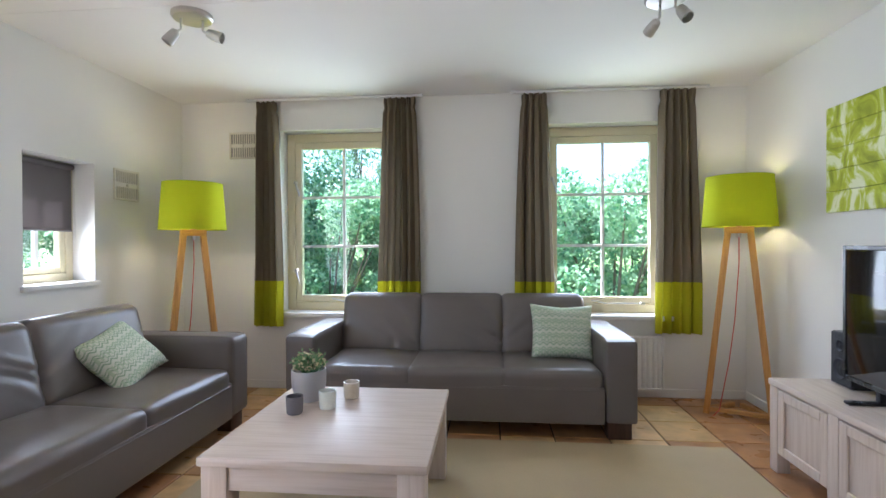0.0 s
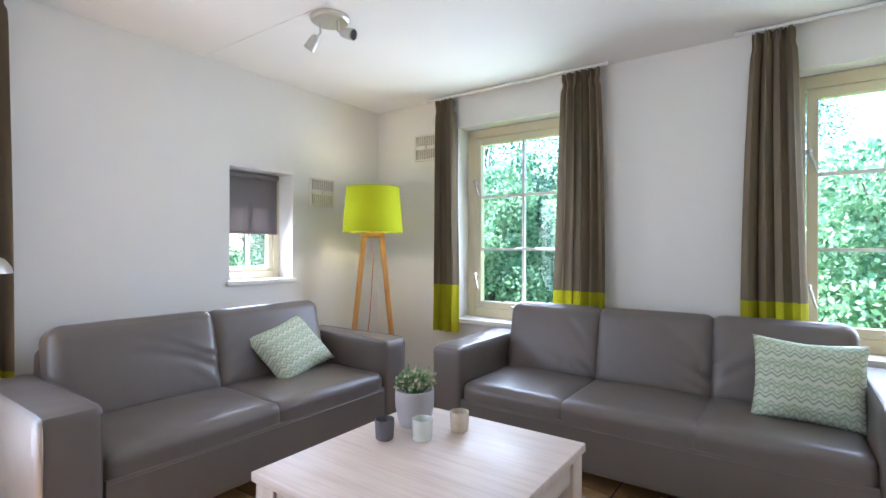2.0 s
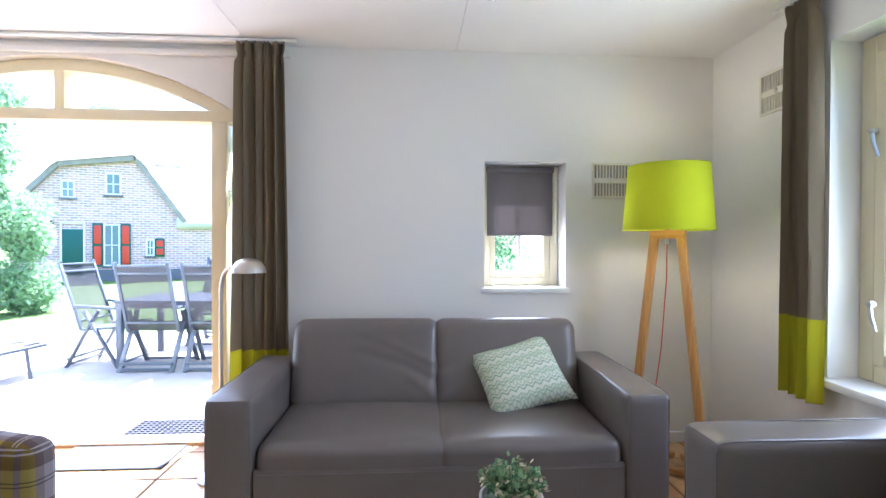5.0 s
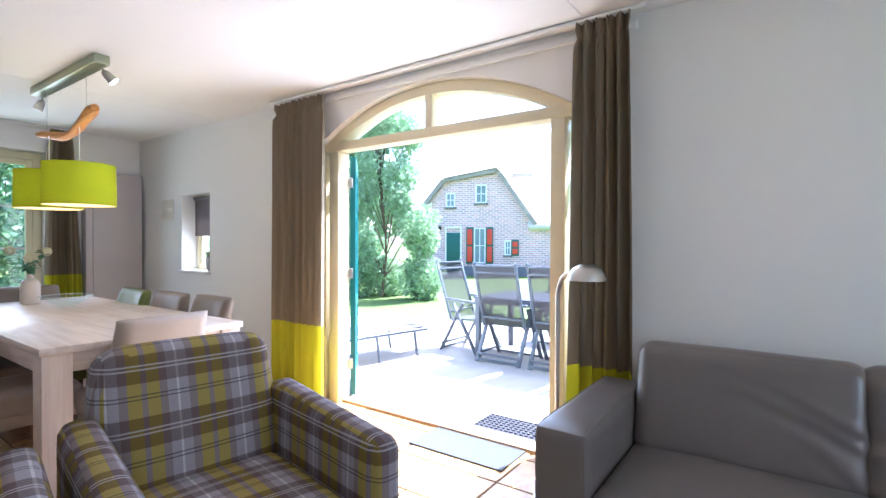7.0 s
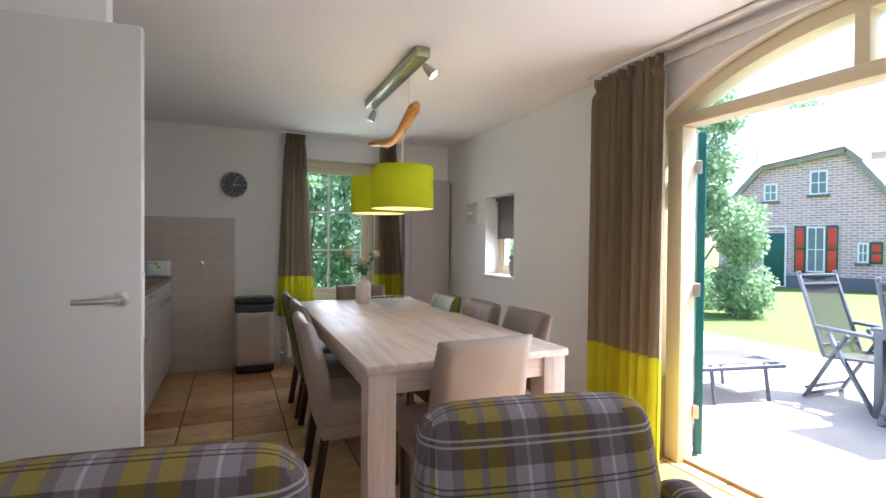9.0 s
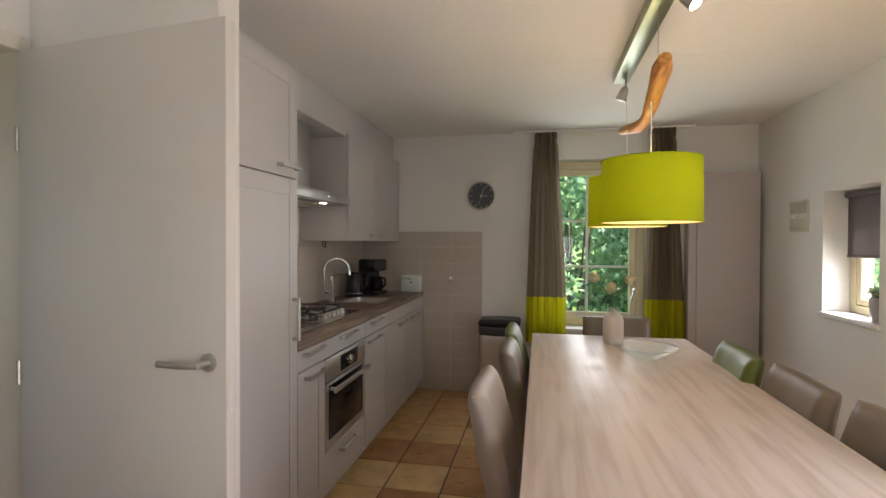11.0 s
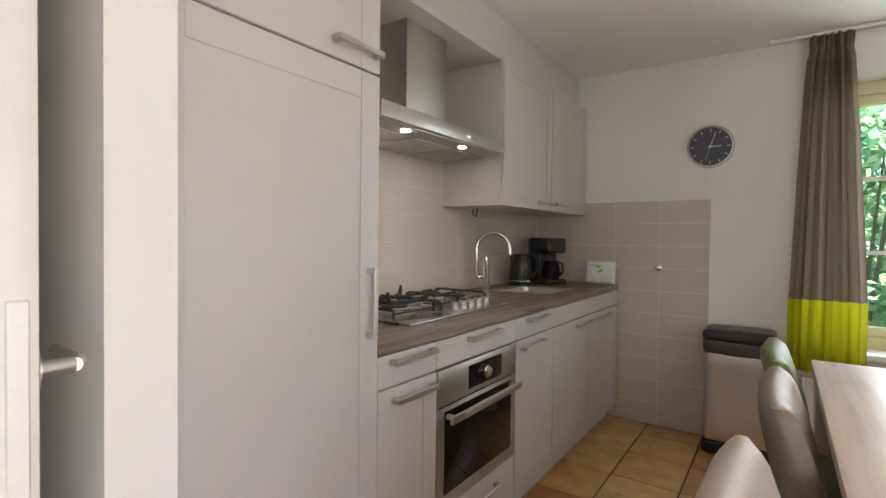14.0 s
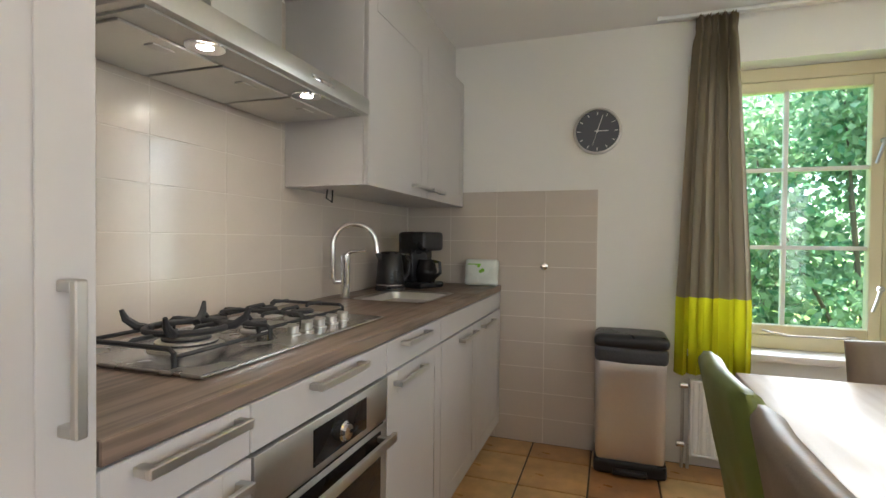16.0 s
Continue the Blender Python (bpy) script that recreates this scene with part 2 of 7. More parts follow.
def plaid():
    """Wide olive and grey checks crossed by dark bands and fine pale and dark lines."""
    m = mat("plaid_wool", (0.4, 0.36, 0.3), 0.95, bump=0.2, bump_scale=500, spec=0.2)
    n, l, p = nodes_of(m)
    uv = n.new("ShaderNodeUVMap")
    sep = n.new("ShaderNodeSeparateXYZ")
    l.new(uv.outputs[0], sep.inputs[0])
    u, v = sep.outputs[0], sep.outputs[1]
    grey, olive, mauve, pale, dark = (0.29, 0.265, 0.285), (0.30, 0.235, 0.065), (0.215, 0.172, 0.17), (0.55, 0.53, 0.54), (0.035, 0.03, 0.035)
    col = blend(n, l, stripes(n, l, u, 0.215, [(0.0, 0.19), (0.27, 0.45)], 0), grey, olive)
    col = blend(n, l, stripes(n, l, u, 0.215, [(0.19, 0.27), (0.45, 0.56), (0.88, 1.0)], 0), col, mauve)
    col = blend(n, l, stripes(n, l, u, 0.215, [(0.70, 0.735)], 0), col, pale, 0.6)
    band = n.new("ShaderNodeMix")
    band.data_type, band.blend_type = "RGBA", "MULTIPLY"
    l.new(stripes(n, l, v, 0.205, [(0.0, 0.47)], 0), band.inputs[0])
    l.new(col, band.inputs[6])
    band.inputs[7].default_value = (0.54, 0.48, 0.46, 1)
    col = blend(n, l, stripes(n, l, v, 0.205, [(0.20, 0.225), (0.265, 0.29)], 0), band.outputs[2], pale, 0.5)
    col = blend(n, l, stripes(n, l, v, 0.205, [(0.74, 0.76), (0.80, 0.82)], 0), col, dark, 0.7)
    weave = n.new("ShaderNodeTexNoise")
    weave.inputs["Scale"].default_value = 260
    l.new(uv.outputs[0], weave.inputs["Vector"])
    mr = n.new("ShaderNodeMapRange")
    mr.inputs[3].default_value, mr.inputs[4].default_value = 0.75, 1.25
    l.new(weave.outputs[0], mr.inputs[0])
    mul = n.new("ShaderNodeMix")
    mul.data_type, mul.blend_type = "RGBA", "MULTIPLY"
    mul.inputs[0].default_value = 1.0
    l.new(col, mul.inputs[6])
    l.new(mr.outputs[0], mul.inputs[7])
    l.new(mul.outputs[2], p.inputs["Base Color"])
    return m


def woven():
    """Off-white cushion cloth with sage chain pattern."""
    m = mat("patterned_cushion_cloth", (0.7, 0.7, 0.6), 0.95, bump=0.3, bump_scale=500, spec=0.2)
    n, l, p = nodes_of(m)
    uv = n.new("ShaderNodeUVMap")
    sep = n.new("ShaderNodeSeparateXYZ")
    l.new(uv.outputs[0], sep.inputs[0])
    w = n.new("ShaderNodeMath")
    w.operation = "SINE"
    k = n.new("ShaderNodeMath")
    k.operation = "MULTIPLY"
    l.new(sep.outputs[0], k.inputs[0])
    k.inputs[1].default_value = 2 * math.pi / 0.045
    l.new(k.outputs[0], w.inputs[0])
    off = n.new("ShaderNodeMath")
    off.operation = "MULTIPLY_ADD"
    l.new(w.outputs[0], off.inputs[0])
    off.inputs[1].default_value = 0.008
    l.new(sep.outputs[1], off.inputs[2])
    a = stripes(n, l, off.outputs[0], 0.050, [(0.0, 0.22), (0.40, 0.55)], 0)
    b = stripes(n, l, sep.outputs[0], 0.020, [(0.0, 0.5)], 0)
    col = blend(n, l, a, (0.64, 0.66, 0.55), (0.29, 0.40, 0.27), 0.85)
    c = stripes(n, l, sep.outputs[1], 0.100, [(0.30, 0.8)], 0)
    cc = n.new("ShaderNodeMath")
    cc.operation = "MULTIPLY"
    l.new(b, cc.inputs[0])
    l.new(c, cc.inputs[1])
    col = blend(n, l, cc.outputs[0], col, (0.45, 0.55, 0.38), 0.8)
    l.new(col, p.inputs["Base Color"])
    return m


PLAID = plaid()
WOVEN = woven()


def glow(name, color, strength):
    m = bpy.data.materials.new(name)
    m.use_nodes = True
    p = m.node_tree.nodes["Principled BSDF"]
    p.inputs["Base Color"].default_value = (*color, 1)
    p.inputs["Emission Color"].default_value = (*color, 1)
    p.inputs["Emission Strength"].default_value = strength
    return m


def glass(name, tint=(0.95, 1.0, 0.98)):
    """Thin window glass: clear, with a mirror's share by angle."""
    m = bpy.data.materials.new(name)
    m.use_nodes = True
    n, l = m.node_tree.nodes, m.node_tree.links
    clear = n.new("ShaderNodeBsdfTransparent")
    clear.inputs[0].default_value = (*tint, 1)
    gloss = n.new("ShaderNodeBsdfGlossy")
    gloss.inputs["Roughness"].default_value = 0.02
    facing = n.new("ShaderNodeLayerWeight")
    facing.inputs[0].default_value = 0.5
    power, share = n.new("ShaderNodeMath"), n.new("ShaderNodeMath")
    power.operation, share.operation = "POWER", "MULTIPLY_ADD"
    power.inputs[1].default_value = 5.0
    l.new(facing.outputs["Facing"], power.inputs[0])
    l.new(power.outputs[0], share.inputs[0])
    share.inputs[1].default_value, share.inputs[2].default_value = 0.7, 0.03
    mix = n.new("ShaderNodeMixShader")
    l.new(share.outputs[0], mix.inputs[0])
    l.new(clear.outputs[0], mix.inputs[1])
    l.new(gloss.outputs[0], mix.inputs[2])
    l.new(mix.outputs[0], n["Material Output"].inputs[0])
    return m


def thin_cloth(name, color, share):
    """Cloth that lets part of the light through."""
    m = mat(name, color, 0.9, vary=0.04, bump=0.25, bump_scale=600, spec=0.2)
    n, l, p = nodes_of(m)
    t = n.new("ShaderNodeBsdfTranslucent")
    t.inputs[0].default_value = (*color, 1)
    mix = n.new("ShaderNodeMixShader")
    mix.inputs[0].default_value = share
    l.new(p.outputs[0], mix.inputs[1])
    l.new(t.outputs[0], mix.inputs[2])
    l.new(mix.outputs[0], n["Material Output"].inputs[0])
    return m


def solid_glass(name):
    """Clear tableware: mostly clear, a steady share of gloss."""
    m = glass(name, (0.95, 0.98, 0.97))
    n, l = m.node_tree.nodes, m.node_tree.links
    mix = n["Mix Shader"]
    l.remove(mix.inputs[0].links[0])
    mix.inputs[0].default_value = 0.05
    return m


SOLID_GLASS = solid_glass("bowl_glass")
GLASS = glass("window_glass")
TAUPE = thin_cloth("taupe_curtain", (0.225, 0.18, 0.12), 0.14)
MUSTARD = thin_cloth("lime_hem", (0.49, 0.47, 0.012), 0.25)
SHADE = thin_cloth("lime_lampshade", (0.52, 0.58, 0.015), 0.35)
BLIND = thin_cloth("grey_roller_blind", (0.27, 0.24, 0.24), 0.4)
LEAF_A = thin_cloth("leaf_green", (0.12, 0.26, 0.14), 0.42)
LEAF_B = thin_cloth("leaf_light_green", (0.25, 0.40, 0.20), 0.45)
LEAF_C = thin_cloth("leaf_dark_green", (0.07, 0.16, 0.09), 0.4)
LEAF_D = thin_cloth("leaf_pale_green", (0.33, 0.46, 0.29), 0.5)
CHROME = mat("chrome", (0.75, 0.75, 0.76), 0.08, 1.0, vary=0.02, rough_vary=0.03)
TEAL = mat("teal_door_paint", (0.012, 0.16, 0.17), 0.35, vary=0.05)
RED = mat("red_shutter_paint", (0.62, 0.05, 0.02), 0.5, vary=0.06)
DKGREEN = mat("dark_green_paint", (0.005, 0.09, 0.07), 0.4, vary=0.06)
ALU = mat("grey_aluminium", (0.12, 0.135, 0.165), 0.4, 0.3, vary=0.05)
MESH = mat("grey_chair_mesh", (0.10, 0.095, 0.10), 0.7, vary=0.06, bump=0.3, bump_scale=900)


def see_through(m, share):
    """An open weave: part of the light passes straight through."""
    n, l, p = nodes_of(m)
    clear, mix = n.new("ShaderNodeBsdfTransparent"), n.new("ShaderNodeMixShader")
    mix.inputs[0].default_value = share
    l.new(p.outputs[0], mix.inputs[1])
    l.new(clear.outputs[0], mix.inputs[2])
    l.new(mix.outputs[0], n["Material Output"].inputs[0])


see_through(MESH, 0.2)
THATCH = mat("straw_thatch", (0.60, 0.56, 0.48), 0.95, vary=0.15, scale=2, bump=0.6, bump_scale=30)


def courses():
    """Brick laid in courses, from pinkish to grey brown, with pale joints."""
    m = mat("mixed_brick_courses", (0.5, 0.4, 0.35), 0.9, vary=0.2, bump=0.2)
    n, l, p = nodes_of(m)
    co, sep, com = n.new("ShaderNodeTexCoord"), n.new("ShaderNodeSeparateXYZ"), n.new("ShaderNodeCombineXYZ")
    l.new(co.outputs["Object"], sep.inputs[0])
    l.new(sep.outputs[0], com.inputs[0])
    l.new(sep.outputs[2], com.inputs[1])
    b = n.new("ShaderNodeTexBrick")
    b.inputs["Color1"].default_value, b.inputs["Color2"].default_value, b.inputs["Mortar"].default_value = (0.66, 0.36, 0.33, 1), (0.40, 0.25, 0.25, 1), (0.72, 0.62, 0.62, 1)
    b.inputs["Scale"].default_value = 1.0
    b.inputs["Brick Width"].default_value, b.inputs["Row Height"].default_value, b.inputs["Mortar Size"].default_value = 0.26, 0.085, 0.016
    l.new(com.outputs[0], b.inputs["Vector"])
    l.new(b.outputs["Color"], p.inputs["Base Color"])
    return m


BRICKS = courses()
PLINTH = mat("grey_plinth", (0.16, 0.16, 0.18), 0.85, vary=0.08)
CERAMIC = mat("grey_ceramic", (0.42, 0.41, 0.42), 0.35, vary=0.04)
PORCELAIN = mat("cream_ceramic", (0.68, 0.60, 0.54), 0.4, vary=0.04)
WAX_W = mat("white_glass_cup", (0.72, 0.74, 0.68), 0.25, vary=0.04)
WAX_C = mat("cream_glass_cup", (0.62, 0.54, 0.42), 0.25, vary=0.08)
WAX_G = mat("grey_glass_cup", (0.16, 0.15, 0.16), 0.2, vary=0.08)
BARK = mat("bark", (0.12, 0.09, 0.06), 0.9, vary=0.25, scale=8, bump=0.7, bump_scale=18)
RUG = mat("beige_rug", (0.50, 0.40, 0.25), 0.95, vary=0.07, scale=3, bump=0.5, bump_scale=350, spec=0.2)
MAT_GREY = mat("grey_door_mat", (0.07, 0.075, 0.085), 0.95, vary=0.2, scale=30, bump=0.5, bump_scale=300)
RUBBER = mat("black_rubber", (0.035, 0.035, 0.045), 0.7, vary=0.1)
IRON = mat("cast_iron", (0.02, 0.02, 0.022), 0.55, vary=0.15)
OVENGLASS = mat("dark_oven_glass", (0.012, 0.01, 0.01), 0.06, vary=0.05, rough_vary=0.02, spec=0.16)
SCREEN = mat("tv_screen", (0.006, 0.007, 0.009), 0.08, vary=0.02, rough_vary=0.02)
TILE_W = mat("glazed_beige_wall_tile", (0.57, 0.50, 0.44), 0.16, vary=0.03, scale=3, rough_vary=0.04)
GROUT_W = mat("light_grout", (0.62, 0.56, 0.50), 0.9, vary=0.05)
CORD = mat("red_lamp_cord", (0.60, 0.10, 0.08), 0.7)
BAG = mat("grey_bin_bag", (0.05, 0.05, 0.055), 0.35, vary=0.15, bump=0.6, bump_scale=60)
LEMON = mat("pale_petals", (0.62, 0.56, 0.36), 0.8, vary=0.08)
DIAL = mat("dark_clock_dial", (0.085, 0.09, 0.105), 0.5, vary=0.03)
SOCKET = mat("grey_cupboard_panel", (0.52, 0.47, 0.46), 0.6, vary=0.02)
LAMP_ON = glow("lit_bulb", (1.0, 0.82, 0.55), 14.0)
SPOT_ON = glow("lit_halogen", (1.0, 0.90, 0.75), 30.0)
# ---- structure ----
N, S, W, E, K, KW = 4.15, -4.26, -2.70, 2.05, 0.90, 0.94
CEILING = 2.50
STEP = 0.30


def wall(name, axis, at, thick, u0, u1, holes=(), top=CEILING, label="white painted plaster wall", material=None):
    """A wall with its inner face at `at` on the axis x or y and its body on the far side (thick may be negative); holes: (u0, u1, z0, z1) or with the rise of an arch."""
    us = sorted({u0, u1, *(h[0] for h in holes), *(h[1] for h in holes)})
    zs = sorted({0.0, top, *(h[2] for h in holes), *(h[3] + (h[4] if len(h) > 4 else 0) for h in holes)})
    bm = bmesh.new()

    def p(u, z, d):
        return (at + d, u, z) if axis == "x" else (u, at + d, z)

    def quad(a, b, c, d):
        bm.faces.new([bm.verts.new(v) for v in (a, b, c, d)])

    def solid(i, k):
        if not (0 <= i < len(us) - 1 and 0 <= k < len(zs) - 1):
            return False
        u, z = (us[i] + us[i + 1]) / 2, (zs[k] + zs[k + 1]) / 2
        return not any(h[0] < u < h[1] and h[2] < z < h[3] + (h[4] if len(h) > 4 else 0) for h in holes)

    for i in range(len(us) - 1):
        for k in range(len(zs) - 1):
            if not solid(i, k):
                continue
            a, b, c, d = us[i], us[i + 1], zs[k], zs[k + 1]
            quad(p(a, c, 0), p(b, c, 0), p(b, d, 0), p(a, d, 0))
            quad(p(a, c, thick), p(b, c, thick), p(b, d, thick), p(a, d, thick))
            for di, dk, e0, e1 in ((-1, 0, (a, c), (a, d)), (1, 0, (b, c), (b, d)), (0, -1, (a, c), (b, c)), (0, 1, (a, d), (b, d))):
                if not solid(i + di, k + dk):
                    quad(p(*e0, 0), p(*e1, 0), p(*e1, thick), p(*e0, thick))
    for h in holes:
        if len(h) > 4:
            c, half, z0, rise = (h[0] + h[1]) / 2, (h[1] - h[0]) / 2, h[3], h[4]
            radius = (half * half + rise * rise) / (2 * rise)
            pts = [(h[0] + (h[1] - h[0]) * k / 32) for k in range(33)]
            arc = [(u, z0 + rise - radius + math.sqrt(radius ** 2 - (u - c) ** 2)) for u in pts]
            for (ua, za), (ub, zb) in zip(arc, arc[1:]):
                quad(p(ua, za, 0), p(ub, zb, 0), p(ub, z0 + rise, 0), p(ua, z0 + rise, 0))
                quad(p(ua, za, thick), p(ub, zb, thick), p(ub, z0 + rise, thick), p(ua, z0 + rise, thick))
                quad(p(ua, za, 0), p(ub, zb, 0), p(ub, zb, thick), p(ua, za, thick))
    bmesh.ops.remove_doubles(bm, verts=bm.verts, dist=1e-5)
    bmesh.ops.recalc_face_normals(bm, faces=bm.faces)
    return tagged(link(name, bm, material or WALL), label, "wall", kind="structure")


WIN_Z0, WIN_Z1 = 0.66, 2.24
N_WINDOWS = [(-1.80, -0.76), (0.45, 1.49)]
S_WINDOW = (-1.80, -0.76)
SMALL = [(2.655, 3.178), (-3.26, -2.70)]
SMALL_Z = (1.005, 1.81)
ARCH = (-1.055, 1.125, 0.0, 2.08, 0.335)
wall("wall_north", "y", N, 0.30, W - 0.3, E + 0.15, [(a, b, WIN_Z0, WIN_Z1) for a, b in N_WINDOWS])
wall("wall_west", "x", W, -0.30, S - 0.3, N, [(*SMALL[0], *SMALL_Z), ARCH, (*SMALL[1], *SMALL_Z)])
wall("wall_south", "y", S, -0.30, W, 3.27, [(*S_WINDOW, WIN_Z0, WIN_Z1)])
wall("wall_east", "x", E, 0.15, STEP, N)
# the hole is an added, unseen opening that lets light into the hall
wall("wall_return", "y", STEP, -0.10, K + 0.1, 3.27, [(2.15, 2.95, 0.9, 2.1)])
wall("wall_hall", "x", K, 0.10, -1.045, STEP, [(-0.905, -0.065, 0.0, 2.105)])
wall("wall_stub", "y", -0.935, -0.11, 0.17, K)
wall("wall_kitchen", "x", KW, 0.10, S, -1.045)
wall("wall_hall_far", "x", 3.17, 0.10, S, STEP - 0.1, [])

ceiling_bm = bmesh.new()
cuts = [S - 0.3, -2.46, 0.0, 1.20, 2.47, N + 0.3]
for a, b in zip(cuts, cuts[1:]):
    box(W - 0.3, 3.27, a + 0.001, b - 0.001, CEILING, CEILING + 0.06, 0.0025, 1, ceiling_bm)
box(W - 0.3, 3.27, S - 0.3, N + 0.3, CEILING + 0.06, CEILING + 0.2, 0, 1, ceiling_bm)
tagged(link("ceiling", ceiling_bm, CEIL), "white painted ceiling panels with thin joints", "ceiling", kind="structure")
floor = tagged(link("floor", box(W - 0.3, 3.27, S - 0.3, N + 0.3, -0.25, -0.008), GROUT), "terracotta tiled floor with dark grout joints", "floor", kind="structure")
ground = tagged(link("ground", box(-400, 400, -400, 400, -0.4, -0.075), GRASS), "mown green lawn", "ground", kind="structure")
terrace = tagged(link("terrace", box(-7.2, -3.0, -4.5, 5.0, -0.3, -0.06, 0.01), PAVING), "pale concrete paved terrace outside the doors", "pavement", kind="structure")


def frame_bars(x0, x1, z0, z1, w, y0, y1, bevel=0.004):
    bm = bmesh.new()
    box(x0, x0 + w, y0, y1, z0, z1, bevel, 1, bm)
    box(x1 - w, x1, y0, y1, z0, z1, bevel, 1, bm)
    box(x0 + w, x1 - w, y0, y1, z0, z0 + w, bevel, 1, bm)
    box(x0 + w, x1 - w, y0, y1, z1 - w, z1, bevel, 1, bm)
    return bm


def big_window(name, m, width, label, hinges_left):
    """Local x along the wall from the opening's left, y outwards from the inner face."""
    w = tagged(new(name), label, "window", kind="structure")
    w.matrix_world = m
    z0, z1 = WIN_Z0, WIN_Z1
    part("window_frame", frame_bars(0.002, width - 0.002, z0 + 0.002, z1 - 0.002, 0.075, 0.15, 0.23), CREAM, w)
    part("sash", frame_bars(0.082, width - 0.082, z0 + 0.082, z1 - 0.082, 0.055, 0.14, 0.20), CREAM, w)
    a, b, c, d = 0.137, width - 0.137, z0 + 0.137, z1 - 0.137
    for k in (1, 2):
        part("glazing_bar", box(a, b, 0.155, 0.185, c + (d - c) * k / 3 - 0.011, c + (d - c) * k / 3 + 0.011, 0.003, 1), WHITE, w)
    part("glazing_bar", box((a + b) / 2 - 0.011, (a + b) / 2 + 0.011, 0.153, 0.187, c, d, 0.003, 1), WHITE, w)
    for i in range(2):
        for k in range(3):
            pane = part("pane", box(a + (b - a) * i / 2, a + (b - a) * (i + 1) / 2, 0.168, 0.172, c + (d - c) * k / 3, c + (d - c) * (k + 1) / 3), GLASS, w)
            pane.visible_shadow = False
    part("window_sill", box(-0.03, width + 0.03, -0.05, 0.15, z0 - 0.035, z0 + 0.003, 0.006), WHITE, w)
    hx = 0.082 if hinges_left else width - 0.082
    s = 1 if hinges_left else -1
    for z in (1.02, 1.80):
        bm = lathe([(0.011, 0), (0.016, 0.01), (0.016, 0.03), (0.008, 0.04)], 14)
        move(bm, pose(hx + s * 0.01, 0.138, z, 90))
        tube([(hx + s * 0.01, 0.115, z), (hx + s * 0.025, 0.105, z - 0.05), (hx + s * 0.045, 0.11, z - 0.12)], [0.010, 0.009, 0.007], 10, bm)
        part("handle", bm, STEEL, w, "brushed steel window catch")
    bm = tube([(width * 0.40, 0.13, z0 + 0.11), (width * 0.52, 0.115, z0 + 0.085), (width * 0.80, 0.115, z0 + 0.088)], 0.006, 8)
    box(width * 0.78, width * 0.82, 0.10, 0.14, z0 + 0.078, z0 + 0.098, 0.003, 1, bm)
    part("stay_arm", bm, STEEL, w, "steel window stay")
    return w


def small_window(name, m, width, label, blind_z):
    w = tagged(new(name), label, "window", kind="structure")
    w.matrix_world = m
    z0, z1 = SMALL_Z
    part("window_frame", frame_bars(0.002, width - 0.002, z0 + 0.002, z1 - 0.002, 0.055, 0.16, 0.24), CREAM, w)
    part("sash", frame_bars(0.057, width - 0.057, z0 + 0.057, z1 - 0.057, 0.04, 0.17, 0.22), CREAM, w)
    a, b, c, d = 0.097, width - 0.097, z0 + 0.097, z1 - 0.097
    part("glazing_bar", box(width / 2 - 0.013, width / 2 + 0.013, 0.175, 0.205, c, d, 0.003, 1), WHITE, w)
    part("glazing_bar", box(a, b, 0.177, 0.203, (c + d) / 2 - 0.011, (c + d) / 2 + 0.011, 0.003, 1), WHITE, w)
    for i in range(2):
        pane = part("pane", box(a + (b - a) * i / 2, a + (b - a) * (i + 1) / 2, 0.188, 0.192, c, d), GLASS, w)
        pane.visible_shadow = False
    part("window_sill", box(-0.02, width + 0.02, -0.025, 0.16, z0 - 0.03, z0 + 0.003, 0.005), WHITE, w)
    bl = part("roller_blind", box(0.035, width - 0.05, 0.128, 0.131, blind_z, z1 - 0.03), BLIND, w, "grey fabric roller blind half lowered")
    part("blind_tube", tube([(0.03, 0.125, z1 - 0.032), (width - 0.045, 0.125, z1 - 0.032)], 0.019, 14), BLIND, bl)
    part("bottom_bar", box(0.035, width - 0.05, 0.122, 0.137, blind_z - 0.014, blind_z + 0.004, 0.004), BLIND, bl)
    part("pull_chain", tube([(width - 0.035, 0.12, z1 - 0.04), (width - 0.033, 0.118, blind_z - 0.06)], 0.003, 6), WHITE, bl)
    return w


big_window("window_1", pose(N_WINDOWS[0][0], N, 0), N_WINDOWS[0][1] - N_WINDOWS[0][0], "cream wooden casement window with six panes", True)
big_window("window_2", pose(N_WINDOWS[1][0], N, 0), N_WINDOWS[1][1] - N_WINDOWS[1][0], "cream wooden casement window with six panes", True)
big_window("window_3", pose(S_WINDOW[1], S, 0, 0, 0, 180), S_WINDOW[1] - S_WINDOW[0], "cream wooden casement window beside the dining table", False)
small_window("window_4", pose(W, SMALL[0][0], 0, 0, 0, 90), SMALL[0][1] - SMALL[0][0], "small deep-set window with grey blind half down", 1.355)
small_window("window_5", pose(W, SMALL[1][0], 0, 0, 0, 90), SMALL[1][1] - SMALL[1][0], "small deep-set window with grey blind by the table", 1.385)


def arc_z(y, drop=0.0):
    half, rise = (ARCH[1] - ARCH[0]) / 2, ARCH[4]
    radius = (half * half + rise * rise) / (2 * rise)
    c = (ARCH[0] + ARCH[1]) / 2
    r = radius - drop
    return ARCH[3] + rise - radius + math.sqrt(max(r * r - (y - c) ** 2, 0))


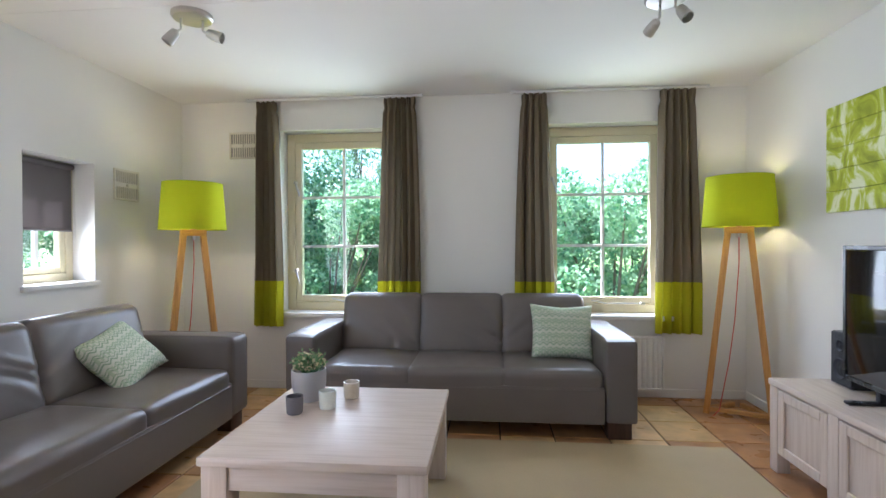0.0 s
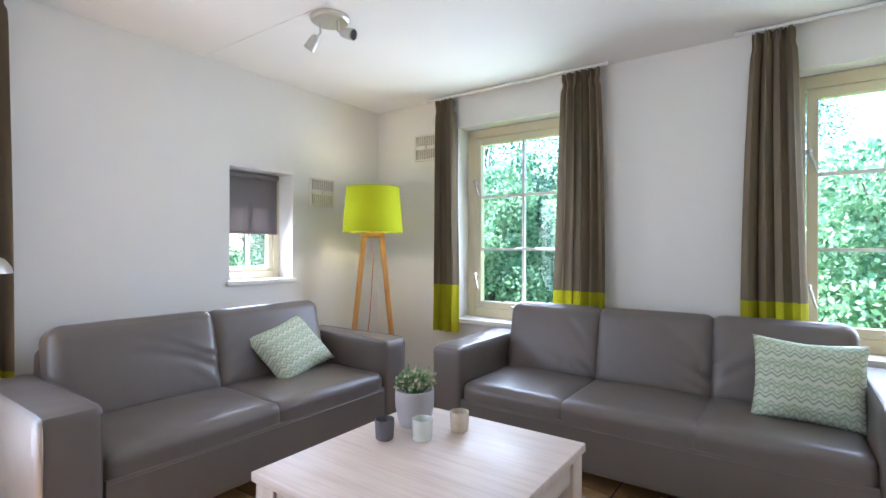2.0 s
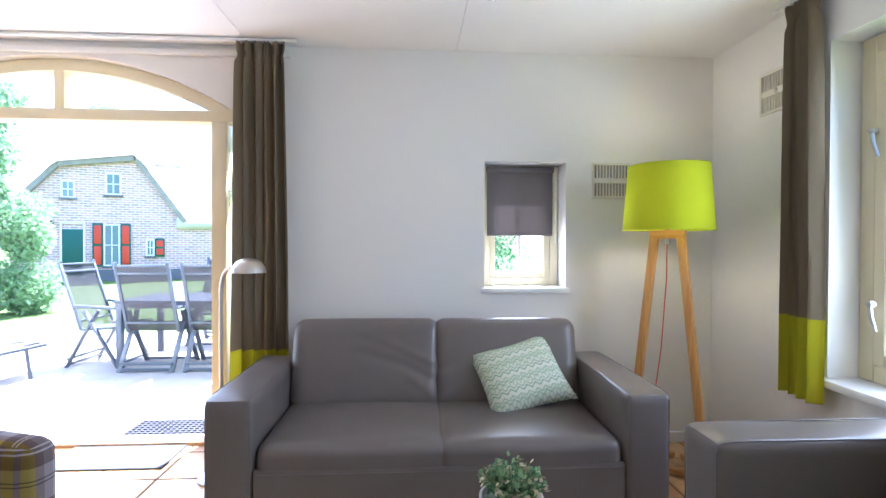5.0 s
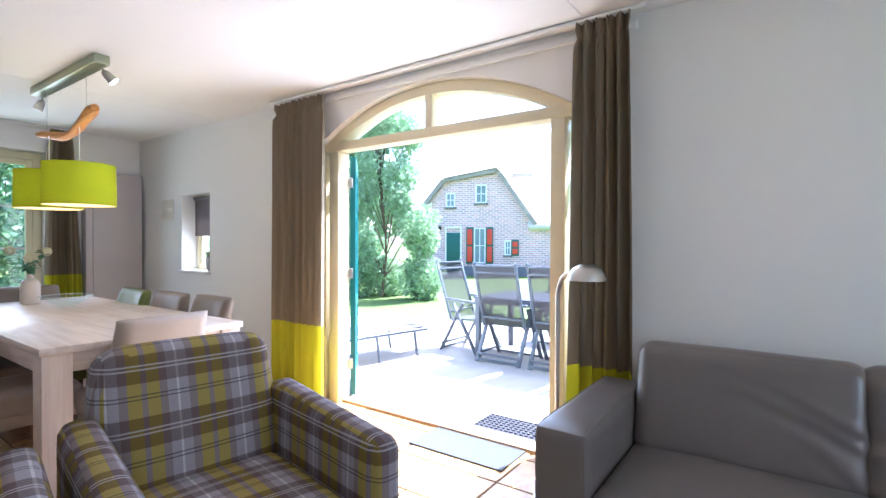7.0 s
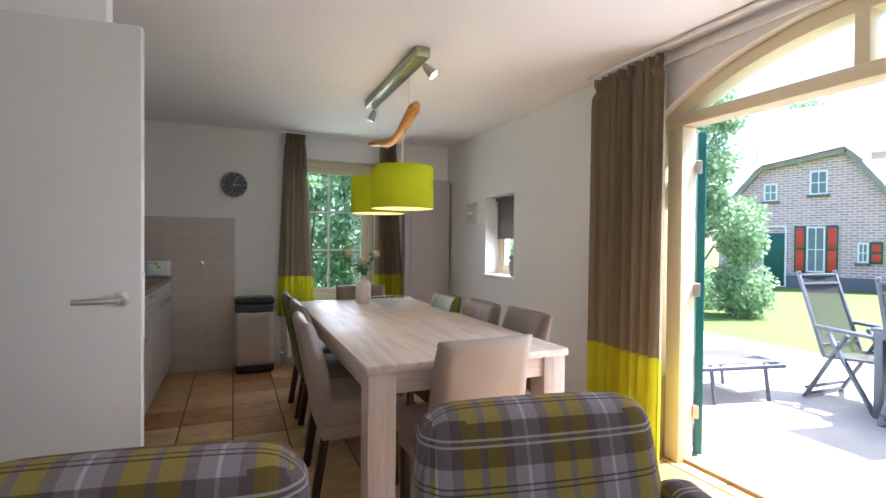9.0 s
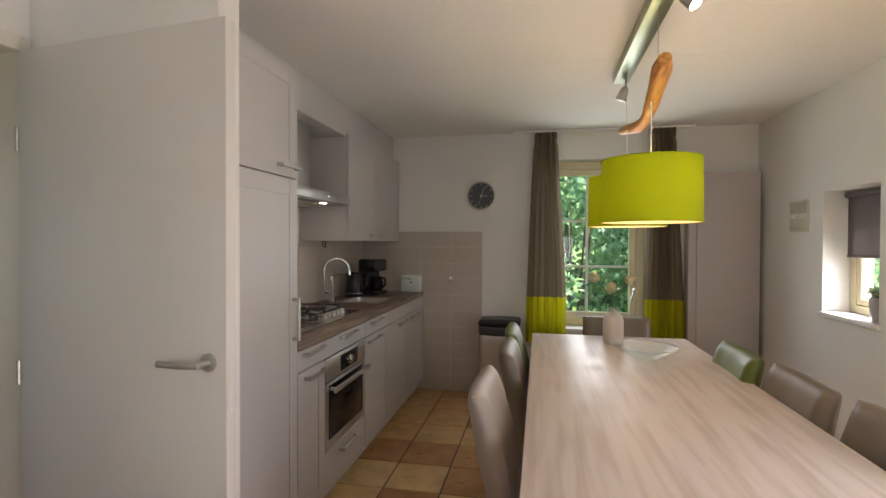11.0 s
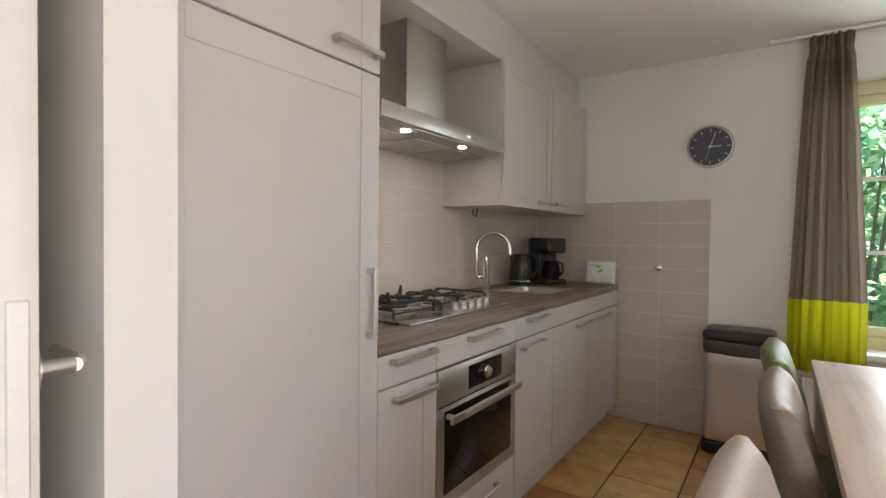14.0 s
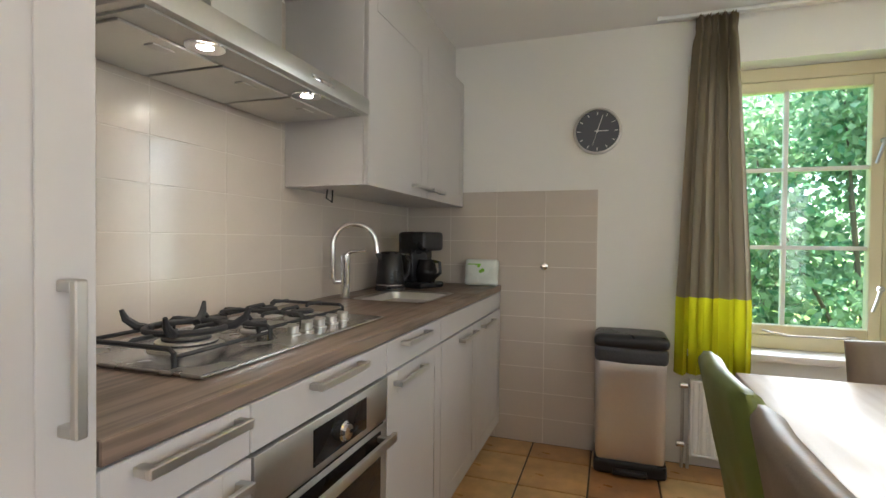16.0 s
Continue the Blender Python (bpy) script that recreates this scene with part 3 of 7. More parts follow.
def french_doors():
    """Arched double doors to the terrace, both leaves folded back outside."""
    d = tagged(new("door_1"), "cream arched double garden doors standing wide open", "door", kind="structure")
    x0, x1 = W - 0.17, W - 0.055
    bm = bmesh.new()
    n = 40
    ys = [ARCH[0] + 0.003 + (ARCH[1] - ARCH[0] - 0.006) * k / n for k in range(n + 1)]
    for a, b in zip(ys, ys[1:]):
        top = [max(arc_z(v), 2.08) - 0.003 for v in (a, b)]
        low = [max(arc_z(v, 0.075), 2.05) for v in (a, b)]
        quad = [(a, low[0]), (b, low[1]), (b, top[1]), (a, top[0])]
        va = [bm.verts.new((x0, *q)) for q in quad]
        vb = [bm.verts.new((x1, *q)) for q in quad]
        bm.faces.new(va)
        bm.faces.new(vb[::-1])
        for i in (0, 2):
            j = (i + 1) % 4
            bm.faces.new((va[i], vb[i], vb[j], va[j]))
    bmesh.ops.remove_doubles(bm, verts=bm.verts, dist=1e-5)
    bmesh.ops.recalc_face_normals(bm, faces=bm.faces)
    part("arch_head", bm, CREAM, d)
    part("transom", box(x0 - 0.004, x1 + 0.008, ARCH[0] + 0.01, ARCH[1] - 0.01, 2.04, 2.11, 0.005), CREAM, d)
    part("mullion", box(x0, x1, 0.005, 0.065, 2.11, arc_z(0.035, 0.07), 0.004), CREAM, d)
    for y0, y1 in ((-0.975, -0.87), (0.945, 1.035)):
        part("door_post", box(x0 - 0.003, x1 + 0.004, y0, y1, 0.0, 2.04, 0.006), CREAM, d)
    for y0, y1 in ((ARCH[0] + 0.003, ARCH[0] + 0.035), (ARCH[1] - 0.035, ARCH[1] - 0.003)):
        part("door_jamb", box(x0, x1, y0, y1, 0.0, 2.03, 0.004), CREAM, d)
    for y0, y1 in ((ARCH[0] + 0.035, -0.975), (1.035, ARCH[1] - 0.035)):
        pane = part("pane", box(x0 + 0.05, x0 + 0.055, y0, y1, 0.03, 2.02), GLASS, d)
        pane.visible_shadow = False
    for a, b in ((ARCH[0] + 0.08, 0.005), (0.065, ARCH[1] - 0.08)):
        bm = bmesh.new()
        ys = [a + (b - a) * k / 20 for k in range(21)]
        low = [bm.verts.new((x0 + 0.05, y, 2.105)) for y in ys]
        top = [bm.verts.new((x0 + 0.05, y, max(arc_z(y, 0.072), 2.107))) for y in ys]
        for k in range(20):
            bm.faces.new((low[k], low[k + 1], top[k + 1], top[k]))
        pane = part("pane", bm, GLASS, d)
        pane.visible_shadow = False
    part("threshold", box(W - 0.22, W - 0.10, ARCH[0] + 0.01, ARCH[1] - 0.01, -0.06, 0.022, 0.008), mat("worn_threshold_wood", (0.45, 0.30, 0.17), 0.6, vary=0.2), d)
    part("sill_strip", box(W - 0.30, W - 0.22, ARCH[0] + 0.01, ARCH[1] - 0.01, -0.06, 0.0, 0.006), CERAMIC, d)
    for hinge, side in ((-0.865, -1), (0.945, 1)):
        leaf = bmesh.new()
        y0, y1 = sorted((0.0, side * 0.86))
        a, b = (y0 + 0.09, y1 - 0.09)
        box(-0.025, 0.02, y0, y0 + 0.09, 0.03, 2.02, 0.004, 1, leaf)
        box(-0.025, 0.02, y1 - 0.09, y1, 0.03, 2.02, 0.004, 1, leaf)
        for z0, z1 in ((0.03, 0.20), (0.72, 0.80), (1.93, 2.02)):
            box(-0.025, 0.02, a, b, z0, z1, 0.004, 1, leaf)
        box(-0.012, 0.008, a, b, 0.20, 0.72, 0.003, 1, leaf)
        m = pose(W - 0.34, hinge, 0, 0, 0, 4 * side) if side > 0 else pose(W - 0.21, hinge, 0, 0, 0, -46)
        ob = part("door_leaf", leaf, TEAL, d, "teal painted door leaf folded outside")
        ob.matrix_basis = m
        g = part("pane", box(-0.004, 0.0, a, b, 0.80, 1.93), GLASS, ob)
        g.visible_shadow = False
        for z in (0.30, 1.05, 1.80):
            h = tube([(0.03, -0.01 * side, z - 0.045), (0.03, -0.01 * side, z + 0.045)], 0.012, 10)
            box(0.0, 0.034, -0.04 if side > 0 else -0.01, 0.01 if side > 0 else 0.04, z - 0.04, z + 0.04, 0.003, 1, h)
            part("hinge", h, STEEL, ob, "pale metal door hinge")
    return d


french_doors()
# added window, never in view, there only to brighten the hall
hall_fill_window = tagged(new("window_6"), "added white framed window, out of view, lighting the hall", "window", kind="structure")
part("window_frame", move(frame_bars(2.152, 2.948, 0.902, 2.098, 0.06, 0.0, 0.07), pose(0, STEP - 0.085, 0)), WHITE, hall_fill_window)
hall_pane = part("pane", box(2.212, 2.888, STEP - 0.052, STEP - 0.048, 0.962, 2.038), GLASS, hall_fill_window)
hall_pane.visible_shadow = False


def lever(bm, x, y, z, side):
    """A round rose and a bent lever on the face that looks to side * y."""
    rose = lathe([(0.026, 0), (0.026, 0.008), (0.012, 0.010), (0.010, 0.045)], 24)
    move(rose, Matrix.Translation((x, y, z)) @ (Matrix.Rotation(radians(-90 * side), 4, "X")))
    join(bm, rose)
    tube([(x, y + side * 0.045, z), (x + 0.02, y + side * 0.052, z), (x + 0.05, y + side * 0.054, z - 0.002), (x + 0.135, y + side * 0.05, z - 0.004)], [0.0095, 0.010, 0.0105, 0.010], 14, bm)
    return bm


def hall_door():
    d = tagged(new("door_2"), "flush white inner door standing open into room", "door", kind="structure")
    bm = bmesh.new()
    y0, y1 = -0.905, -0.065
    box(K - 0.02, K + 0.12, y0 - 0.02, y0 + 0.012, 0, 2.15, 0.004, 1, bm)
    box(K - 0.02, K + 0.12, y1 - 0.012, y1 + 0.045, 0, 2.15, 0.004, 1, bm)
    box(K - 0.02, K + 0.12, y0 + 0.012, y1 - 0.012, 2.096, 2.15, 0.004, 1, bm)
    part("door_frame", bm, mat("ivory_frame_paint", (0.76, 0.72, 0.62), 0.4, vary=0.02), d, "ivory painted door frame")
    leaf = part("door_leaf", box(-0.845, 0.0, -0.02, 0.02, 0.012, 2.093, 0.003), mat("off_white_door_paint", (0.68, 0.655, 0.615), 0.42, vary=0.02, bump=0.05), d)
    leaf.matrix_basis = pose(K - 0.03, -0.893, 0, 0, 0, -6.5)
    for side in (1, -1):
        part("handle", lever(bmesh.new(), -0.785, side * 0.02, 1.115, side), STEEL, leaf, "brushed steel lever handle")
    part("lock_plate", box(-0.849, -0.844, -0.011, 0.011, 0.97, 1.21, 0.002, 1), mat("satin_lock_metal", (0.72, 0.71, 0.69), 0.5, 0.2), leaf, "steel lock plate")
    for z in (0.25, 1.02, 1.80):
        part("hinge", tube([(0.004, 0.022, z - 0.04), (0.004, 0.022, z + 0.04)], 0.006, 8), STEEL, leaf)
    return d


hall_door()


def closet_door():
    d = tagged(new("door_3"), "closed flush white door in the hall", "door", kind="structure")
    part("door_leaf", box(3.128, 3.168, -1.60, -0.74, 0.012, 2.07, 0.003), WHITE, d)
    bm = bmesh.new()
    box(3.12, 3.17, -1.66, -1.605, 0, 2.13, 0.004, 1, bm)
    box(3.12, 3.17, -0.735, -0.68, 0, 2.13, 0.004, 1, bm)
    box(3.12, 3.17, -1.605, -0.735, 2.075, 2.13, 0.004, 1, bm)
    part("door_frame", bm, WHITE, d)
    for z in (0.35, 1.80):
        part("hinge", tube([(3.122, -1.602, z - 0.05), (3.122, -1.602, z + 0.05)], 0.008, 8), STEEL, d)


closet_door()

skirt = bmesh.new()
box(W + 0.002, E - 0.002, N - 0.016, N - 0.001, 0.0, 0.07, 0.004, 1, skirt)
box(W + 0.001, W + 0.015, 1.17, N - 0.018, 0.0, 0.07, 0.004, 1, skirt)
box(W + 0.001, W + 0.015, S + 0.02, -1.02, 0.0, 0.07, 0.004, 1, skirt)
box(E - 0.015, E - 0.001, STEP, N - 0.018, 0.0, 0.07, 0.004, 1, skirt)
box(3.155, 3.169, -3.2, -1.67, 0.0, 0.07, 0.004, 1, skirt)
tagged(link("baseboard", skirt, WALL), "low white painted plinth along the walls", "baseboard", kind="structure")

# daylight entering by the openings
for x, y, k in ((-1.28, N + 0.11, 1.0), (0.97, N + 0.11, 1.0), (-1.28, S - 0.11, 1.0)):
    window_light(x, y, 1.43, x, 0, 0.85, 1.4, WINDOW_WATTS * k, 0.25)
window_light(W - 0.045, 0.04, 1.07, 0, 0.04, 1.75, 1.9, DOOR_WATTS, spread=180)
# added fill lamp for the hall, set in the unseen opening
window_light(2.55, STEP - 0.1, 1.5, 2.55, -3, 0.65, 1.05, 0.7)
for a, b in SMALL:
    window_light(W - 0.15, (a + b) / 2, 1.21, 0, (a + b) / 2, 0.38, 0.26, 0.6)
# ---- living room ----
def add_part(name, bm, material, parent, label=""):
    return part(name, add_uv(bm), material, parent, label)


def creased(bm, y_face, x0, x1, z0, z1, lines):
    """Presses soft folds into the front of a pad; lines: (x, z, x, z, depth, width) in shares of the face."""
    for v in bm.verts:
        if v.co.y > y_face + 0.05:
            continue
        u, t = (v.co.x - x0) / (x1 - x0), (v.co.z - z0) / (z1 - z0)
        for ax, az, bx, bz, depth, width in lines:
            dx, dz = bx - ax, bz - az
            k = max(0.0, min(1.0, ((u - ax) * dx + (t - az) * dz) / (dx * dx + dz * dz)))
            side = ((u - ax) * dz - (t - az) * dx) / math.hypot(dx, dz)
            d = math.hypot(u - ax - k * dx, t - az - k * dz)
            fade = 1 - 0.8 * k
            v.co.y += fade * depth * (math.exp(-(d / width) ** 2) - 0.7 * math.exp(-((d - 1.6 * width) / width) ** 2) * (side > 0))
    return bm


def sofa(m, width, seats, label):
    """Front faces -y; the origin lies on the floor under the middle of the front."""
    rnd = random.Random(seats)
    s = thing("sofa", m, label, "sofa", "leather sofas")
    w, arm, depth = width / 2, 0.205, 0.90
    inner = w - arm
    part("base", cushion(-inner + 0.003, inner - 0.003, 0.03, depth - 0.06, 0.085, 0.315, 0.02, cuts=5), LEATHER, s)
    for k in (-1, 1):
        a, b = sorted((k * inner, k * w))
        part("armrest", cushion(a, b, -0.014, depth - 0.05, 0.105, 0.635, 0.026, (0.007, 0.006, 0.006), 0.006, 15, k), LEATHER, s)
        for x in (a + 0.012, b - 0.012):
            part("seam", tube([(x, -0.010, 0.125), (x, -0.013, 0.60), (x, 0.004, 0.628), (x, 0.05, 0.635), (x, depth - 0.1, 0.635)], 0.0026, 6), LEATHER, s, "stitched leather piping")
    part("front_panel", cushion(-inner + 0.002, inner - 0.002, -0.0135, 0.03, 0.10, 0.336, 0.006, (0, 0.001, 0), 0.0, 15), LEATHER, s)
    part("seam", tube([(-inner + 0.01, -0.0135, 0.318), (0, -0.0142, 0.317), (inner - 0.01, -0.0135, 0.318)], 0.0020, 6), LEATHER, s, "stitched leather piping")
    step = 2 * inner / seats
    for k in range(seats):
        a = -inner + k * step
        lo, hi = a - (0.022 if k else -0.001), a + step + (0.022 if k < seats - 1 else -0.001)
        front = -0.008 - 0.0015 * (k % 2)
        bm = cushion(lo, hi, front, 0.62, 0.25, 0.435, 0.05, (0.0, 0.004, 0.014), 0.0, 25, k + 3)
        for v in bm.verts:
            t = (v.co.x - a) / step
            near = math.exp(-((v.co.y - 0.05) / 0.14) ** 2)
            if v.co.z > 0.25:
                v.co.z += 0.007 * noise.noise(Vector((v.co.x * 3.1 + k * 5, v.co.y * 3.5, seats))) + 0.004 * near * math.sin(9 * t + k) * noise.noise(Vector((v.co.x * 14, v.co.y * 5, k)))
        part("seat_cushion", bm, LEATHER, s)
        bm = cushion(lo, hi, front + 0.008, 0.21, 0.0, 0.50, 0.072, (0.0, 0.018, 0.003), 0.0, 33, k + 9)
        edge = 1.0 if k < seats - 1 else 0.0
        lines = []
        for q in range(6):
            z = rnd.uniform(0.02, 0.45)
            lines.append((edge, z, edge + (0.5 - edge) * rnd.uniform(0.5, 1.2), z + rnd.uniform(0.18, 0.55), rnd.uniform(0.004, 0.009), rnd.uniform(0.022, 0.045)))
        for q in range(3):
            x = rnd.uniform(0.2, 0.8)
            lines.append((x, 0.02, x + rnd.uniform(-0.1, 0.1), rnd.uniform(0.25, 0.5), 0.004, 0.04))
        creased(bm, 0.0, a, a + step, 0.0, 0.50, lines)
        move(bm, pose(0, 0.52, 0.39, -13))
        part("back_cushion", bm, LEATHER, s)
    bm = cushion(-inner, inner, depth - 0.18, depth - 0.02, 0.13, 0.76, 0.06, cuts=11)
    part("back_panel", bm, LEATHER, s)
    for x in (-w + 0.11, w - 0.11):
        for y in (0.06, depth - 0.18):
            part("leg", box(x - 0.075, x + 0.075, y - 0.05, y + 0.05, 0.0, 0.115, 0.006), WALNUT, s, "dark stained wooden block leg")
    return s


sofa(pose(-0.21, 3.215, 0), 2.30, 3, "grey leather three-seat sofa below the two windows")
sofa(pose(-1.70, 2.335, 0, 0, 0, 90), 2.0, 2, "grey leather two-seat sofa along the white wall")


def pillow(m, size, label):
    s = thing("cushion", m, label, "cushion", "patterned cushions")
    bm = bmesh.new()
    n = 18
    front, back = [], []
    for i in range(n + 1):
        for j in range(n + 1):
            u, v = 2 * i / n - 1, 2 * j / n - 1
            pinch = 1 - 0.055 * (1 - abs(u)) * abs(v) ** 3
            x = u * size / 2 * (1 - 0.07 * (1 - v * v)) if abs(u) > 0 else 0
            z = v * size * 0.45 * (1 - 0.07 * (1 - u * u)) * pinch
            t = 0.075 * max(0.0, (1 - u ** 4) * (1 - v ** 4)) ** 0.6 + 0.004 * noise.noise(Vector((u * 3, v * 3, size)))
            edge = i in (0, n) or j in (0, n)
            a = bm.verts.new((x, 0 if edge else -t, z))
            front.append(a)
            back.append(a if edge else bm.verts.new((x, t, z)))
    for i in range(n):
        for j in range(n):
            q = [i * (n + 1) + j, (i + 1) * (n + 1) + j, (i + 1) * (n + 1) + j + 1, i * (n + 1) + j + 1]
            bm.faces.new([front[k] for k in q])
            bm.faces.new([back[k] for k in reversed(q)])
    uv = bm.loops.layers.uv.verify()
    for f in bm.faces:
        for loop in f.loops:
            loop[uv].uv = (loop.vert.co.x, loop.vert.co.z)
    part("cover", bm, WOVEN, s, "sage and off-white woven cover", 80)
    return s


pillow(pose(0.525, 3.605, 0.615, -20, 2, 4), 0.45, "sage and white patterned cushion on the large sofa")
pillow(pose(-2.19, 2.78, 0.585, -43, -14, 97), 0.46, "sage and white patterned cushion leaning on leather back")


def coffee_table():
    x0, x1, y0, y1 = -1.085, -0.215, 1.765, 2.70
    t = thing("coffee_table", pose((x0 + x1) / 2, (y0 + y1) / 2, 0), "low square whitewashed oak coffee table on the rug", "table")
    w, d, leg = (x1 - x0) / 2, (y1 - y0) / 2, 0.10
    part("tabletop", box(-w, w, -d, d, 0.42, 0.455, 0.006), WOOD_X, t)
    for sx in (-1, 1):
        for sy in (-1, 1):
            cx, cy = sx * (w - 0.012 - leg / 2), sy * (d - 0.012 - leg / 2)
            part("leg", box(cx - leg / 2, cx + leg / 2, cy - leg / 2, cy + leg / 2, 0.012, 0.42, 0.004), WOOD_Z, t)
    for sy in (-1, 1):
        y = sy * (d - 0.035)
        part("apron", box(-w + 0.112, w - 0.112, y - 0.012, y + 0.012, 0.325, 0.42, 0.003), WOOD_X, t)
    for sx in (-1, 1):
        x = sx * (w - 0.035)
        part("apron", box(x - 0.012, x + 0.012, -d + 0.112, d - 0.112, 0.325, 0.42, 0.003), WOOD_Y, t)


coffee_table()
tagged(link("rug", box(-1.52, 1.44, 0.75, 3.14, 0.001, 0.012, 0.004), RUG), "flat woven beige rug under the coffee table", "rug")


def leaf_mesh(count, spread, height, size, seed, heads=0.0):
    """A tuft of small leaves on thin stems, and its petals."""
    rnd = random.Random(seed)
    stems, leaves, petals = bmesh.new(), bmesh.new(), bmesh.new()
    for _ in range(count):
        a, r = rnd.uniform(0, 2 * math.pi), spread * math.sqrt(rnd.random())
        h = height * (0.55 + 0.45 * rnd.random()) * (1 - 0.35 * (r / spread) ** 2)
        tip = Vector((r * math.cos(a), r * math.sin(a), h))
        root = Vector((tip.x * 0.35, tip.y * 0.35, 0))
        tube([root, root.lerp(tip, 0.5) + Vector((0, 0, 0.1 * h)), tip], 0.0012, 4, stems, False)
        for _ in range(5):
            c = root.lerp(tip, rnd.uniform(0.45, 1.05))
            d = Vector((rnd.gauss(0, 1), rnd.gauss(0, 1), rnd.gauss(0.2, 0.6))).normalized()
            side = d.orthogonal().normalized() * size * 0.32
            bm = petals if rnd.random() < heads else leaves
            v = [bm.verts.new(p) for p in (c, c + d * size * 0.5 + side, c + d * size, c + d * size * 0.5 - side)]
            bm.faces.new(v)
    return stems, leaves, petals


def pot_plant(m, r, h, label, seed):
    p = thing("potted_plant", m, label, "plant", "potted plants")
    part("pot", lathe([(r * 0.70, 0), (r * 0.80, 0.004), (r * 0.97, h * 0.5), (r, h * 0.85), (r * 0.98, h), (r * 0.90, h), (r * 0.88, h * 0.88), (0.002, h * 0.86)], 40), CERAMIC, p, "matt grey ceramic pot")
    stems, leaves, petals = leaf_mesh(150, r * 1.05, h * 0.75, 0.020, seed, 0.42)
    for name, bm, material in (("stems", stems, LEAF_A), ("foliage", leaves, LEAF_B), ("blossom", petals, LEMON)):
        move(bm, Matrix.Translation((0, 0, h * 0.86)))
        tagged(part(name, bm, material, p), kind="stuff")
    return p


pot_plant(pose(-0.915, 2.47, 0.455), 0.088, 0.155, "small leafy plant in grey pot on the coffee table", 1)
pot_plant(pose(W - 0.085, -2.78, 1.008), 0.078, 0.14, "small leafy plant in grey pot on the window sill", 2)


def tealight(x, y, r, h, material, label):
    c = thing("tealight_cup", pose(x, y, 0.455), label, "candle holder", "tealight cups")
    part("cup", lathe([(r * 0.82, 0), (r * 0.92, 0.004), (r, h * 0.7), (r, h), (r * 0.90, h), (r * 0.86, 0.014), (0.001, 0.012)], 28), material, c)
    part("candle", lathe([(r * 0.66, 0.013), (r * 0.66, 0.030), (0.002, 0.030)], 20), PORCELAIN, c)


tealight(-0.905, 2.26, 0.040, 0.082, WAX_G, "smoky grey glass tealight cup on the table")
tealight(-0.775, 2.345, 0.042, 0.086, WAX_W, "milky white glass tealight cup on the table")
tealight(-0.705, 2.515, 0.041, 0.082, WAX_C, "cream glass tealight cup on the table")


def oak_lamp(m, label, watts):
    """Oak floor lamp: two broad splayed legs joined by a head block and a low base, under a lime drum shade."""
    t = thing("floor_lamp", m, label, "lamp", "oak floor lamps")
    for k in (-1, 1):
        part("leg", beam((k * 0.205, 0.0, 0.0), (k * 0.068, 0.0, 1.345), 0.048, 0.042, 0.004), OAK_Z, t)
        part("foot_bar", beam((k * 0.20, 0.02, 0.02), (k * 0.03, 0.26, 0.02), 0.04, 0.035, 0.004), OAK_X, t)
    part("stretcher", beam((-0.20, 0.0, 0.035), (0.20, 0.0, 0.035), 0.035, 0.03, 0.003), OAK_X, t)
    part("head_block", box(-0.092, 0.092, -0.024, 0.024, 1.318, 1.366, 0.004), OAK_X, t)
    part("stem", lathe([(0.02, 1.36), (0.018, 1.46)], 16), OAK_X, t)
    part("lamp_holder", lathe([(0.006, 1.285), (0.014, 1.29), (0.014, 1.32)], 16), STEEL, t)
    shade = lathe([(0.238, 1.366), (0.211, 1.722)], 64, None, False)
    bmesh.ops.solidify(shade, geom=shade.faces[:], thickness=0.003)
    part("shade", shade, SHADE, t, "lime green fabric drum shade", 60)
    for r, z in ((0.238, 1.368), (0.211, 1.720)):
        ring = [(r * math.cos(radians(k)), r * math.sin(radians(k)), z) for k in range(0, 361, 10)]
        part("shade_ring", tube(ring, 0.0035, 6), SHADE, t)
    part("bulb", lathe([(0.012, 1.46), (0.03, 1.50), (0.034, 1.53), (0.02, 1.56), (0.002, 1.565)], 20), LAMP_ON, t)
    part("cord", tube([(0.0, -0.01, 1.29), (0.0, -0.015, 1.1), (-0.025, -0.02, 0.7), (-0.06, -0.03, 0.4), (-0.12, -0.05, 0.05), (-0.16, -0.10, 0.012)], 0.0035, 6), CORD, t, "thin red fabric cord")
    lamp = bpy.data.lights.new("bulb_light", "POINT")
    lamp.energy, lamp.color, lamp.shadow_soft_size = watts, (1.0, 0.75, 0.42), 0.04
    ob = new("bulb_light", lamp)
    ob.matrix_world = m @ pose(0, 0, 1.62)
    return t


oak_lamp(pose(-2.265, 3.62, 0, 0, 0, 47), "honey oak floor lamp with lime shade in corner", LAMP_WATTS)
oak_lamp(pose(1.785, 3.72, 0, 0, 0, -24), "honey oak floor lamp with lime shade near television", LAMP_WATTS)


